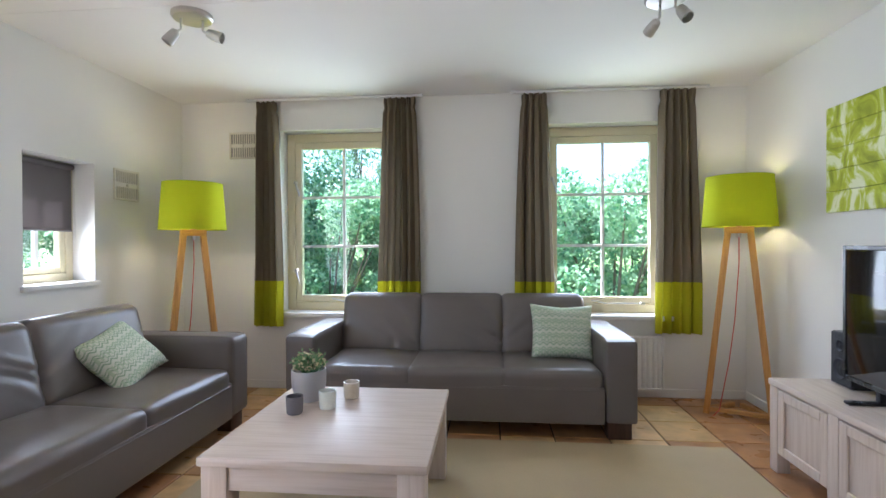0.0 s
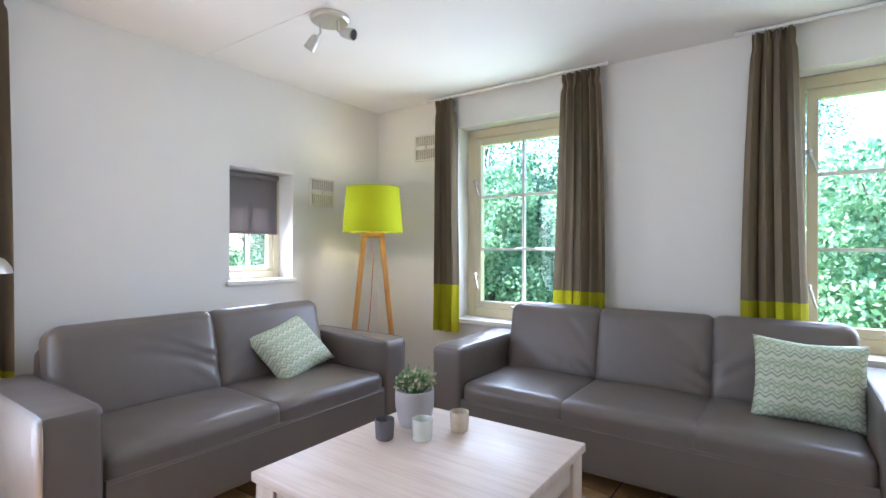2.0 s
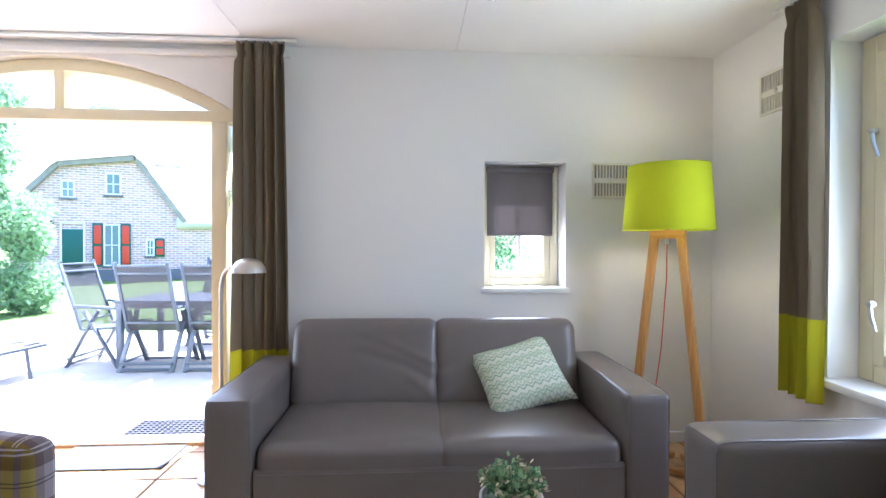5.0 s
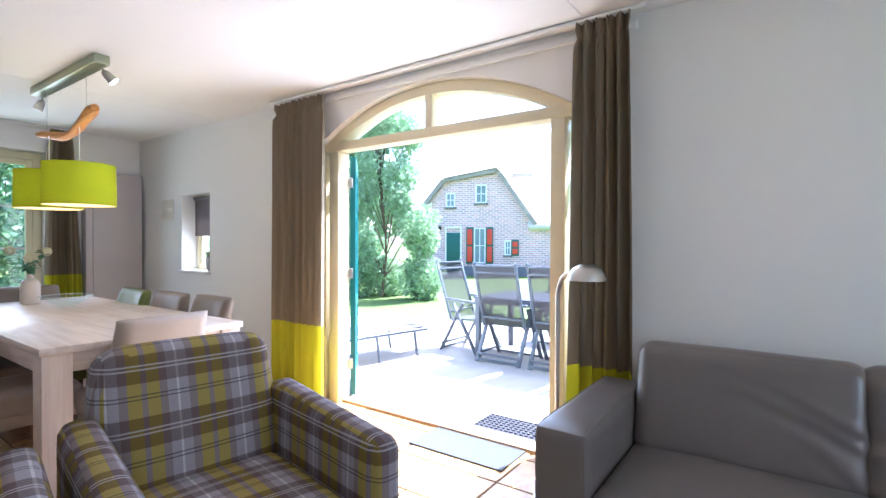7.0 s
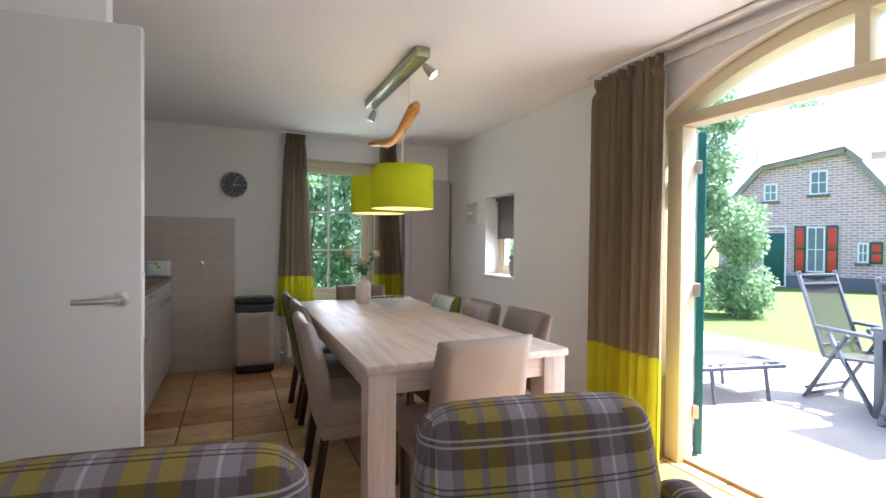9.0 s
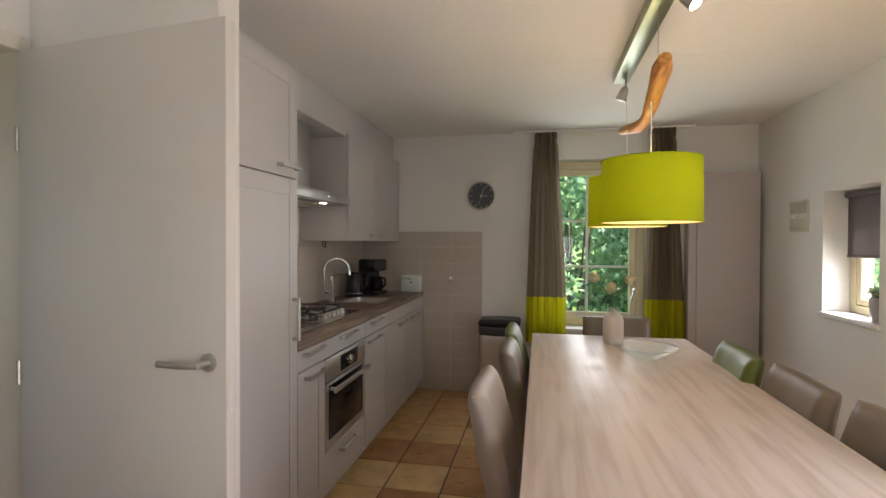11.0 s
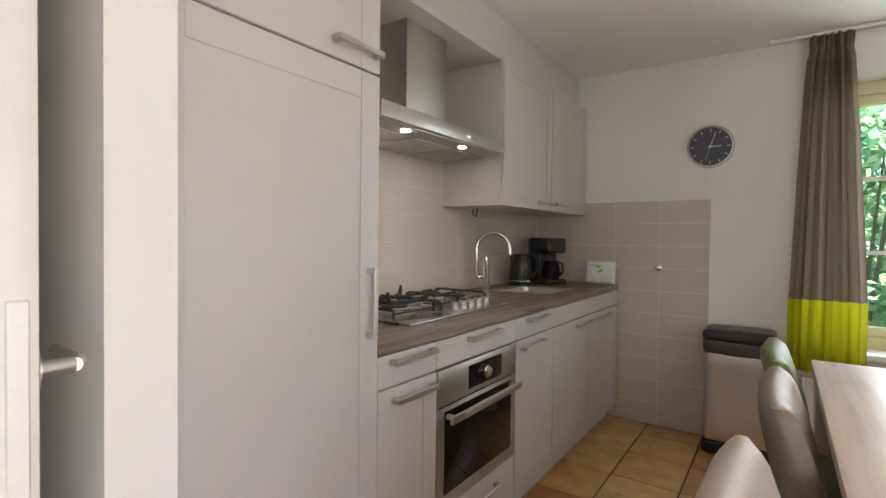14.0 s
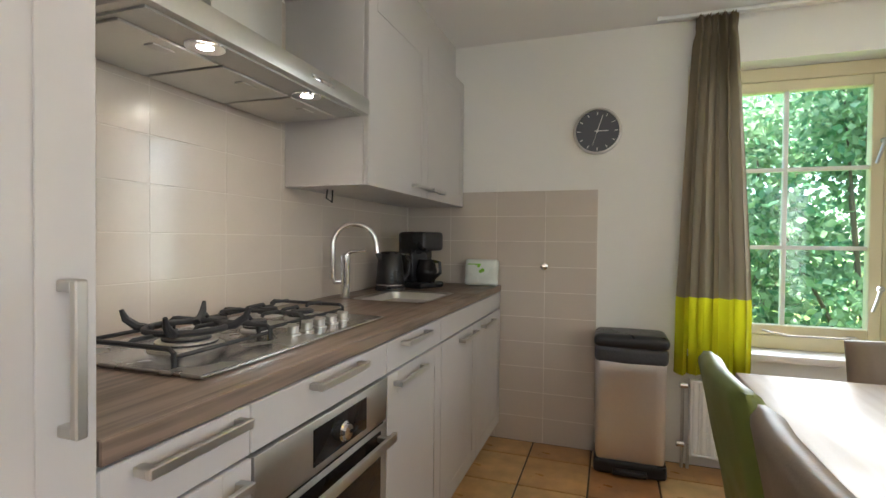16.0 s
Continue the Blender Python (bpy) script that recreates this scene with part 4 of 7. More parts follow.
def curtain(m, w_top, w_low, z0, z1, band, folds, label, group, seed):
    """A pleated curtain hanging at y = 0, local x along the wall; band: the height where the lime hem begins."""
    rnd = random.Random(seed)
    c = thing("curtain", m, label, "curtain", group)
    phase, drift = rnd.uniform(0, 6), [rnd.uniform(-1, 1) for _ in range(6)]
    nx = folds * 12

    def sheet(za, zb, rows):
        bm = bmesh.new()
        grid = []
        for k in range(rows + 1):
            z = za + (zb - za) * k / rows
            t = (z1 - z) / (z1 - z0)
            head = min(1, t / 0.06)
            width = w_top + (w_low - w_top) * min(1, t * 1.25) ** 0.8
            pinch = math.exp(-((z1 - z - 0.085) / 0.028) ** 2)
            ruffle = max(0.0, 1 - (z1 - z) / 0.085)
            width *= 1 - 0.07 * pinch
            row = []
            for i in range(nx + 1):
                u = i / nx
                a = 2 * math.pi * folds * u + phase + 0.5 * math.sin(2 * t + drift[0] * 3 + 5 * u)
                amp = 0.036 * (0.5 + 0.5 * head) * (1 - 0.55 * pinch) * (1 + 0.3 * math.sin(3 * u * math.pi + drift[1] * 4))
                y = amp * math.sin(a) + 0.011 * ruffle * math.sin(3 * a) + 0.010 * math.sin(2.3 * a + drift[2] * 5 + 2 * t) + 0.012 * t * math.sin(5 * u + drift[3])
                x = (u - 0.5) * width + 0.007 * math.sin(2 * a) * head + 0.012 * t * math.sin(3 * t + drift[4] * 2)
                row.append(bm.verts.new((x, y, z)))
            grid.append(row)
        for a, b in zip(grid, grid[1:]):
            for i in range(nx):
                bm.faces.new((a[i], a[i + 1], b[i + 1], b[i]))
        return bm

    part("drape", sheet(band, z1 - 0.13, 26), TAUPE, c, "", 80)
    part("hem", sheet(z0, band, 12), MUSTARD, c, "lime yellow hem band", 80)
    part("heading", sheet(z1 - 0.13, z1, 9), TAUPE, c, "pinched pleat heading", 80)
    return c


G1 = "taupe curtains"
L1 = "taupe curtain with lime hem beside the window"
curtain(pose(-1.895, N - 0.075, 0), 0.18, 0.27, 0.55, 2.47, 0.94, 4, L1, G1, 1)
curtain(pose(-0.73, N - 0.075, 0), 0.26, 0.36, 0.55, 2.47, 0.94, 5, L1, G1, 2)
curtain(pose(0.375, N - 0.075, 0), 0.20, 0.32, 0.53, 2.47, 0.94, 4, L1, G1, 3)
curtain(pose(1.50, N - 0.075, 0), 0.28, 0.36, 0.53, 2.47, 0.94, 5, L1, G1, 4)
L2 = "floor-length taupe curtain with deep lime hem by doors"
curtain(pose(W + 0.12, -1.14, 0, 0, 0, 90), 0.60, 0.62, 0.02, 2.455, 0.65, 8, L2, G1, 5)
curtain(pose(W + 0.12, 1.305, 0, 0, 0, 90), 0.28, 0.34, 0.02, 2.475, 0.65, 5, L2, G1, 6)
curtain(pose(-0.885, S + 0.09, 0, 0, 0, 180), 0.20, 0.36, 0.53, 2.48, 0.955, 5, L1, G1, 7)
curtain(pose(-1.91, S + 0.09, 0, 0, 0, 180), 0.20, 0.34, 0.53, 2.48, 0.955, 5, L1, G1, 8)


def rail(name, a, b, label):
    r = thing(name, Matrix(), label, "curtain rail", "white curtain rails")
    part("track", beam(a, b, 0.022, 0.018, 0.003), WHITE, r)
    for e in (a, b):
        part("end_cap", box(e[0] - 0.013, e[0] + 0.013, e[1] - 0.013, e[1] + 0.013, e[2] - 0.013, e[2] + 0.013, 0.003), WHITE, r)


rail("curtain_rail", (-2.05, N - 0.075, 2.484), (-0.55, N - 0.075, 2.484), "slim white curtain rail under the ceiling")
rail("curtain_rail", (0.20, N - 0.075, 2.484), (1.72, N - 0.075, 2.484), "slim white curtain rail under the ceiling")
rail("curtain_rail", (W + 0.12, -1.50, 2.484), (W + 0.12, 1.50, 2.484), "slim white curtain rail above the garden doors")
rail("curtain_rail", (-0.60, S + 0.09, 2.487), (-2.15, S + 0.09, 2.487), "slim white curtain rail by the dining window")
tagged(link("trim", box(W + 0.001, W + 0.028, -1.45, 1.45, 2.425, 2.46, 0.004), WHITE), "white batten above the garden doors", "trim", kind="structure")


VENT = mat("off_white_plastic", (0.70, 0.66, 0.57), 0.5, vary=0.02)


def vent(m, label):
    """Louvred wall vent: two rows of slots round a knob; local x along the wall, y into the room."""
    v = thing("wall_vent", m, label, "vent", "louvred wall vents")
    part("frame", frame_bars(-0.125, 0.125, -0.115, 0.115, 0.016, 0.0, 0.014, 0.002), VENT, v)
    # dark sheet whose grey stands for the shade inside the slots
    part("backing", box(-0.11, 0.11, 0.0, 0.003, -0.10, 0.10), mat("vent_shadow_grey", (0.25, 0.23, 0.20), 0.8), v)
    part("middle_bar", box(-0.109, 0.109, 0.0, 0.011, -0.017, 0.017, 0.002, 1), VENT, v)
    part("knob", move(lathe([(0.012, 0), (0.012, 0.012), (0.008, 0.016)], 16), pose(0, 0.011, 0, -90)), VENT, v)
    for k in range(10):
        x = -0.10 + 0.2 * (k + 0.5) / 10
        for z in (-0.058, 0.058):
            part("slat", box(x - 0.0045, x + 0.0045, 0.003, 0.011, z - 0.041, z + 0.041), VENT, v)
    return v


vent(pose(-2.13, N - 0.001, 2.115, 0, 0, 180), "cream louvred wall vent beside the curtain")
vent(pose(W + 0.001, 3.47, 1.695, 0, 0, -90), "cream louvred wall vent beside the small window")
vent(pose(W + 0.001, -3.56, 1.66, 0, 0, -90), "cream louvred wall vent beside the small window")


def radiator(m, w, h, label):
    """Ribbed panel radiator; local x along the wall, y into the room."""
    r = thing("radiator", m, label, "radiator", "white panel radiators")
    bm = bmesh.new()
    n = int(w / 0.04)
    pts = []
    for k in range(n):
        a = -w / 2 + w * k / n
        pts += [(a + 0.004, 0.072), (a + 0.012, 0.084), (a + 0.028, 0.084), (a + 0.036, 0.072)]
    lo = [bm.verts.new((x, y, 0.09)) for x, y in pts]
    hi = [bm.verts.new((x, y, 0.09 + h)) for x, y in pts]
    for k in range(len(pts) - 1):
        bm.faces.new((lo[k], lo[k + 1], hi[k + 1], hi[k]))
    part("panel", bm, WHITE, r, "", 20)
    part("casing", frame_bars(-w / 2 - 0.01, w / 2 + 0.01, 0.08, 0.10 + h, 0.014, 0.02, 0.088, 0.003), WHITE, r)
    part("back_panel", box(-w / 2, w / 2, 0.012, 0.055, 0.095, 0.095 + h - 0.01), WHITE, r)
    x = w / 2 + 0.045
    part("pipe", tube([(x, 0.05, 0.0), (x, 0.05, h + 0.06), (x - 0.05, 0.05, h + 0.06)], 0.009, 10), STEEL, r)
    part("pipe", tube([(x - 0.03, 0.05, 0.0), (x - 0.03, 0.05, 0.13), (x - 0.05, 0.05, 0.13)], 0.009, 10), STEEL, r)
    part("valve", move(lathe([(0.012, 0), (0.018, 0.006), (0.018, 0.04), (0.012, 0.046)], 14), pose(x - 0.012, 0.075, 0.14, 0, 90)), CHROME, r)
    part("valve", move(lathe([(0.012, 0), (0.018, 0.006), (0.018, 0.04), (0.012, 0.046)], 14), pose(x - 0.03, 0.05, h + 0.06, 0, 90)), CHROME, r)
    return r


radiator(pose(0.97, N - 0.001, 0, 0, 0, 180), 0.82, 0.40, "white ribbed panel radiator below the window")
radiator(pose(-1.25, S + 0.001, 0), 0.90, 0.40, "white ribbed panel radiator below the window")


def ceiling_spots(m, label):
    """A round steel plate with two swivel spot heads."""
    s = thing("ceiling_spotlight", m, label, "ceiling lamp", "twin ceiling spots")
    part("ceiling_plate", lathe([(0.105, 0), (0.105, -0.018), (0.095, -0.028), (0.01, -0.03)], 40), STEEL, s)
    for a, tilt in ((205, 35), (10, 70)):
        c = pose(0, 0, 0, 0, 0, a)
        arm = tube([(0.055, 0, -0.025), (0.055, 0, -0.085), (0.075, 0, -0.10)], 0.006, 8)
        head = lathe([(0.012, 0.0), (0.022, -0.008), (0.027, -0.03), (0.031, -0.085), (0.028, -0.088), (0.024, -0.05), (0.002, -0.045)], 24)
        move(head, pose(0.075, 0, -0.095, 0, -tilt))
        move(arm, c)
        move(head, c)
        part("arm", arm, STEEL, s)
        part("spot_head", head, STEEL, s, "brushed steel spot head")
    return s


ceiling_spots(pose(-1.60, 2.58, CEILING), "brushed steel ceiling spotlight with two swivel heads")
ceiling_spots(pose(0.90, 2.62, CEILING, 0, 0, 95), "brushed steel ceiling spotlight with two swivel heads")


def reading_lamp():
    """A slim arched steel reading lamp behind the end of the sofa."""
    r = thing("reading_lamp", pose(-2.36, 1.155, 0), "slim steel arched reading lamp behind the sofa arm", "lamp")
    part("base_plate", lathe([(0.12, 0), (0.12, 0.010), (0.11, 0.018), (0.012, 0.022)], 36), STEEL, r)
    pts = [(0, 0, 0.02), (0, 0, 1.02)] + [(0.03 * 1.5 * (1 - math.cos(radians(a))), 0.075 * (1 - math.cos(radians(a))), 1.02 + 0.135 * math.sin(radians(a))) for a in range(10, 95, 12)] + [(0.05, 0.11, 1.157)]
    part("pole", tube(pts, 0.011, 12), STEEL, r, "bent satin steel pole")
    shade = lathe([(0.012, 0.055), (0.035, 0.052), (0.065, 0.035), (0.084, 0.005), (0.090, -0.022), (0.087, -0.022), (0.08, 0.004), (0.05, 0.036), (0.01, 0.045)], 36, None, False)
    move(shade, pose(0.055, 0.165, 1.150))
    part("shade", shade, STEEL, r, "domed satin steel shade", 60)
    part("shade_joint", tube([(0.05, 0.10, 1.157), (0.055, 0.145, 1.195)], 0.014, 10), STEEL, r)


reading_lamp()


def armchair(m, label):
    """Front faces -y; rounded plaid easy chair; the origin lies under the middle of the seat."""
    c = thing("armchair", m, label, "armchair", "plaid armchairs")
    add_part("seat_base", cushion(-0.285, 0.285, -0.41, 0.26, 0.14, 0.36, 0.03, cuts=7), PLAID, c)
    add_part("seat_cushion", cushion(-0.28, 0.28, -0.43, 0.24, 0.34, 0.49, 0.05, (0.0, 0.01, 0.02), 0.003), PLAID, c)
    bm = cushion(-0.305, 0.305, 0.0, 0.17, 0.0, 0.60, 0.062, (0.010, 0.022, 0.0), 0.003, 19)
    for v in bm.verts:
        u, t = v.co.x / 0.305, v.co.z / 0.60
        v.co.z += 0.008 * (1 - u * u) * t - 0.014 * max(0.0, abs(u) - 0.72) / 0.28 * max(0.0, t - 0.7) / 0.3
        v.co.x *= 1 - 0.05 * max(0.0, t - 0.45) + 0.02 * math.sin(math.pi * t)
    move(bm, pose(0, 0.19, 0.365, -14))
    add_part("backrest", bm, PLAID, c)
    for k in (-1, 1):
        a, b = sorted((k * 0.285, k * 0.40))
        bm = cushion(a, b, -0.42, 0.34, 0.13, 0.69, 0.045, (0.006, 0.004, 0.0), 0.002, 11)
        for v in bm.verts:
            if v.co.z > 0.4:
                v.co.z += 0.05 * (v.co.y + 0.37) / 0.7
        add_part("armrest", bm, PLAID, c)
        for y in (-0.38, 0.27):
            part("leg", move(lathe([(0.016, 0), (0.024, 0.14)], 14), pose(k * 0.32, y, 0)), WALNUT, c, "short dark wooden leg")
    return c


armchair(pose(-0.905, 0.62, 0, 0, 0, 170), "plaid wool armchair in olive, grey and mauve")
armchair(pose(-0.04, 0.62, 0, 0, 0, 170), "plaid wool armchair in olive, grey and mauve")


def tv_cabinet():
    """Low whitewashed cabinet along the east wall."""
    c = thing("tv_cabinet", pose(E - 0.012, 2.16, 0), "low whitewashed wooden television cabinet with panelled doors", "cabinet")
    x0, w, z1 = -0.49, 0.755, 0.50
    part("body", box(x0 + 0.03, 0, -w + 0.02, w - 0.02, 0.10, z1 - 0.035, 0.003), WOOD_Y, c)
    part("top", box(x0, 0, -w, w, z1 - 0.035, z1, 0.006), WOOD_Y, c)
    for y in (-w + 0.045, -0.25, 0.25, w - 0.045):
        part("leg", box(x0 + 0.005, x0 + 0.075, y - 0.035, y + 0.035, 0, z1 - 0.035, 0.004), WOOD_Z, c)
    for a, b in ((-w + 0.082, -0.287), (-0.213, 0.213), (0.287, w - 0.082)):
        d = part("door", box(x0 + 0.018, x0 + 0.030, a, b, 0.11, z1 - 0.045, 0.003), WOOD_Z, c)
        fr = bmesh.new()
        box(x0 + 0.006, x0 + 0.018, a, a + 0.05, 0.11, z1 - 0.045, 0.003, 1, fr)
        box(x0 + 0.006, x0 + 0.018, b - 0.05, b, 0.11, z1 - 0.045, 0.003, 1, fr)
        box(x0 + 0.006, x0 + 0.018, a + 0.05, b - 0.05, 0.11, 0.16, 0.003, 1, fr)
        box(x0 + 0.006, x0 + 0.018, a + 0.05, b - 0.05, z1 - 0.095, z1 - 0.045, 0.003, 1, fr)
        part("door_frame", fr, WOOD_Z, d)
    part("side_panel", frame_bars(x0 + 0.05, -0.02, 0.11, z1 - 0.045, 0.05, w - 0.022, w - 0.010), WOOD_Z, c)


tv_cabinet()


def television():
    t = thing("television", pose(1.765, 2.155, 0.50, 0, 0, -4), "large flat black television on the low cabinet", "television")
    part("screen", box(-0.012, -0.008, -0.525, 0.525, 0.085, 0.71, 0.002), SCREEN, t)
    part("housing", box(-0.008, 0.04, -0.545, 0.545, 0.062, 0.732, 0.008), BLACK, t)
    part("bezel", move(frame_bars(-0.545, 0.545, 0.062, 0.732, 0.02, 0.0, 0.006, 0.002), pose(-0.008, 0, 0, 0, 0, 90)), BLACK, t)
    for y in (-0.34, 0.30):
        part("foot", box(-0.14, 0.11, y - 0.02, y + 0.02, 0.0, 0.014, 0.004), BLACK, t)
        part("foot_neck", box(-0.01, 0.03, y - 0.016, y + 0.016, 0.013, 0.07, 0.004), BLACK, t)
    s = thing("loudspeaker", pose(1.935, 2.765, 0.50, 0, 0, -4), "small black bookshelf loudspeaker beside the television", "loudspeaker")
    part("body", box(-0.10, 0.09, -0.085, 0.085, 0.0, 0.28, 0.008), BLACK, s)
    part("front", box(-0.106, -0.10, -0.08, 0.08, 0.005, 0.275, 0.003), mat("dark_grille", (0.03, 0.03, 0.032), 0.7, bump=0.4, bump_scale=800), s)
    for z, r in ((0.09, 0.055), (0.21, 0.03)):
        part("driver", move(lathe([(r, 0), (r * 0.96, 0.006), (r * 0.5, -0.004), (0.002, 0.004)], 24), pose(-0.106, 0, z, 0, -90)), RUBBER, s)


television()


def wall_art():
    """Lime picture printed on horizontal planks, with pale flower shapes."""
    a = thing("wall_art", pose(E - 0.003, 2.73, 1.425), "lime green flower print on wooden planks", "picture")
    m = mat("lime_print", (0.5, 0.55, 0.05), 0.75, vary=0.05)
    n, l, p = nodes_of(m)
    co = n.new("ShaderNodeTexCoord")
    mp = n.new("ShaderNodeMapping")
    mp.inputs["Scale"].default_value = (3, 5.5, 3.2)
    mp.inputs["Rotation"].default_value = (0.7, 0, 0)
    l.new(co.outputs["Object"], mp.inputs[0])
    t = n.new("ShaderNodeTexNoise")
    t.inputs["Scale"].default_value, t.inputs["Detail"].default_value, t.inputs["Distortion"].default_value = 1.3, 6, 1.6
    l.new(mp.outputs[0], t.inputs["Vector"])
    r = n.new("ShaderNodeValToRGB")
    e = r.color_ramp.elements
    e[0].position, e[0].color = 0.36, (0.30, 0.34, 0.01, 1)
    e[1].position, e[1].color = 0.60, (0.80, 0.82, 0.55, 1)
    k = e.new(0.50)
    k.color = (0.50, 0.56, 0.03, 1)
    l.new(t.outputs[0], r.inputs[0])
    l.new(r.outputs[0], p.inputs["Base Color"])
    for k in range(5):
        part("plank", box(-0.022, 0.0, -0.46, 0.46, 0.125 * k + 0.001, 0.125 * k + 0.123, 0.002), m, a)


wall_art()
tagged(link("door_mat", box(-2.79, -2.47, 0.10, 0.78, 0.001, 0.011, 0.003), MAT_GREY), "grey woven door mat inside the garden doors", "mat")
# ---- dining corner ----
def dining_table():
    x0, x1, y0, y1, z = -1.825, -0.785, -3.165, -0.735, 0.80
    t = thing("dining_table", pose((x0 + x1) / 2, (y0 + y1) / 2, 0), "long whitewashed oak dining table with square legs", "table")
    w, d, leg = (x1 - x0) / 2, (y1 - y0) / 2, 0.125
    part("tabletop", box(-w, w, -d, d, z - 0.036, z, 0.004), TABLE_TOP, t)
    for sx in (-1, 1):
        for sy in (-1, 1):
            cx, cy = sx * (w - 0.012 - leg / 2), sy * (d - 0.012 - leg / 2)
            part("leg", box(cx - leg / 2, cx + leg / 2, cy - leg / 2, cy + leg / 2, 0.0, z - 0.037, 0.004), WOOD_Z, t)
    for sy in (-1, 1):
        y = sy * (d - 0.04)
        part("apron", box(-w + 0.138, w - 0.138, y - 0.013, y + 0.013, z - 0.135, z - 0.037, 0.003), WOOD_X, t)
    for sx in (-1, 1):
        x = sx * (w - 0.04)
        part("apron", box(x - 0.013, x + 0.013, -d + 0.138, d - 0.138, z - 0.135, z - 0.037, 0.003), WOOD_Y, t)


dining_table()


def dining_chair(m, leather, label, seed):
    """Front faces -y; upholstered side chair; the origin lies under the seat's middle."""
    c = thing("dining_chair", m, label, "chair", "leather chairs round the table")
    part("seat", cushion(-0.235, 0.235, -0.23, 0.22, 0.36, 0.495, 0.03, (0.0, 0.004, 0.014), 0.004, 9, seed), leather, c)
    bm = bmesh.new()
    nx, nz = 14, 22
    rows = {}
    for face in (0, 1):
        for k in range(nz + 1):
            for i in range(nx + 1):
                u, t = 2 * i / nx - 1, k / nz
                half = 0.245 - 0.012 * t
                z = 0.40 + 0.525 * t
                lean = 0.185 + 0.10 * t ** 1.5 + 0.018 * (1 - u * u) * t
                thick = 0.035 + 0.012 * math.sin(math.pi * t)
                edge = min(1.0, (1 - abs(u)) * 9) ** 0.5 * min(1.0, (1 - t) * 14 + 0.02) ** 0.5
                y = lean + (1 if face else -1) * thick * (0.25 + 0.75 * edge)
                y += 0.004 * noise.noise(Vector((u * 2.5 + seed, t * 3, face)))
                rows[face, k, i] = bm.verts.new((u * half, y, z - 0.012 * (1 - edge) * (t > 0.9)))
    for face in (0, 1):
        for k in range(nz):
            for i in range(nx):
                q = [rows[face, k, i], rows[face, k, i + 1], rows[face, k + 1, i + 1], rows[face, k + 1, i]]
                bm.faces.new(q if face == 0 else q[::-1])
    for k in range(nz):
        for i in (0, nx):
            bm.faces.new((rows[0, k, i], rows[1, k, i], rows[1, k + 1, i], rows[0, k + 1, i]))
    for i in range(nx):
        for k in (0, nz):
            bm.faces.new((rows[0, k, i], rows[0, k, i + 1], rows[1, k, i + 1], rows[1, k, i]))
    bmesh.ops.recalc_face_normals(bm, faces=bm.faces)
    part("backrest", bm, leather, c, "", 60)
    for x in (-0.08, 0.08):
        part("seam", tube([(x, 0.216 - 0.045 + 0.10 * t ** 1.5 + 0.02 * t, 0.55 + 0.36 * t) for t in (0.0, 0.3, 0.6, 0.95)], 0.003, 6), leather, c)
    part("skirt", box(-0.225, 0.225, -0.215, 0.205, 0.30, 0.375, 0.012), leather, c)
    for x in (-0.195, 0.195):
        part("leg", beam((x, -0.19, 0.0), (x, -0.185, 0.31), 0.042, 0.042, 0.004), WALNUT, c, "dark stained wooden leg")
        part("leg", beam((x, 0.235, 0.0), (x, 0.185, 0.31), 0.042, 0.042, 0.004), WALNUT, c, "dark stained wooden leg")
    return c


BROWN = mat("taupe_chair_leather", (0.20, 0.155, 0.115), 0.43, vary=0.1, scale=5, bump=0.12, bump_scale=200)
PALE = mat("pale_chair_leather", (0.40, 0.33, 0.275), 0.43, vary=0.08, scale=5, bump=0.12, bump_scale=200)
GREEN_L, PALE_L, TAUPE_L = "olive green leather dining chair at the table", "pale beige leather dining chair at the table", "taupe brown leather dining chair at the table"
dining_chair(pose(-0.90, -1.48, 0, 0, 0, -91), PALE, PALE_L, 1)
dining_chair(pose(-0.955, -2.17, 0, 0, 0, -90), BROWN, TAUPE_L, 2)
dining_chair(pose(-0.945, -2.71, 0, 0, 0, -89), GREEN, GREEN_L, 3)
dining_chair(pose(-1.655, -1.27, 0, 0, 0, 90), BROWN, TAUPE_L, 4)
dining_chair(pose(-1.615, -1.79, 0, 0, 0, 91), BROWN, TAUPE_L, 5)
dining_chair(pose(-1.57, -2.31, 0, 0, 0, 90), GREEN, GREEN_L, 6)
dining_chair(pose(-1.275, -0.88, 0, 0, 0, 2), PALE, "pale beige leather dining chair at table end", 7)
dining_chair(pose(-1.39, -3.02, 0, 0, 0, 181), BROWN, "taupe leather dining chair below the window", 8)


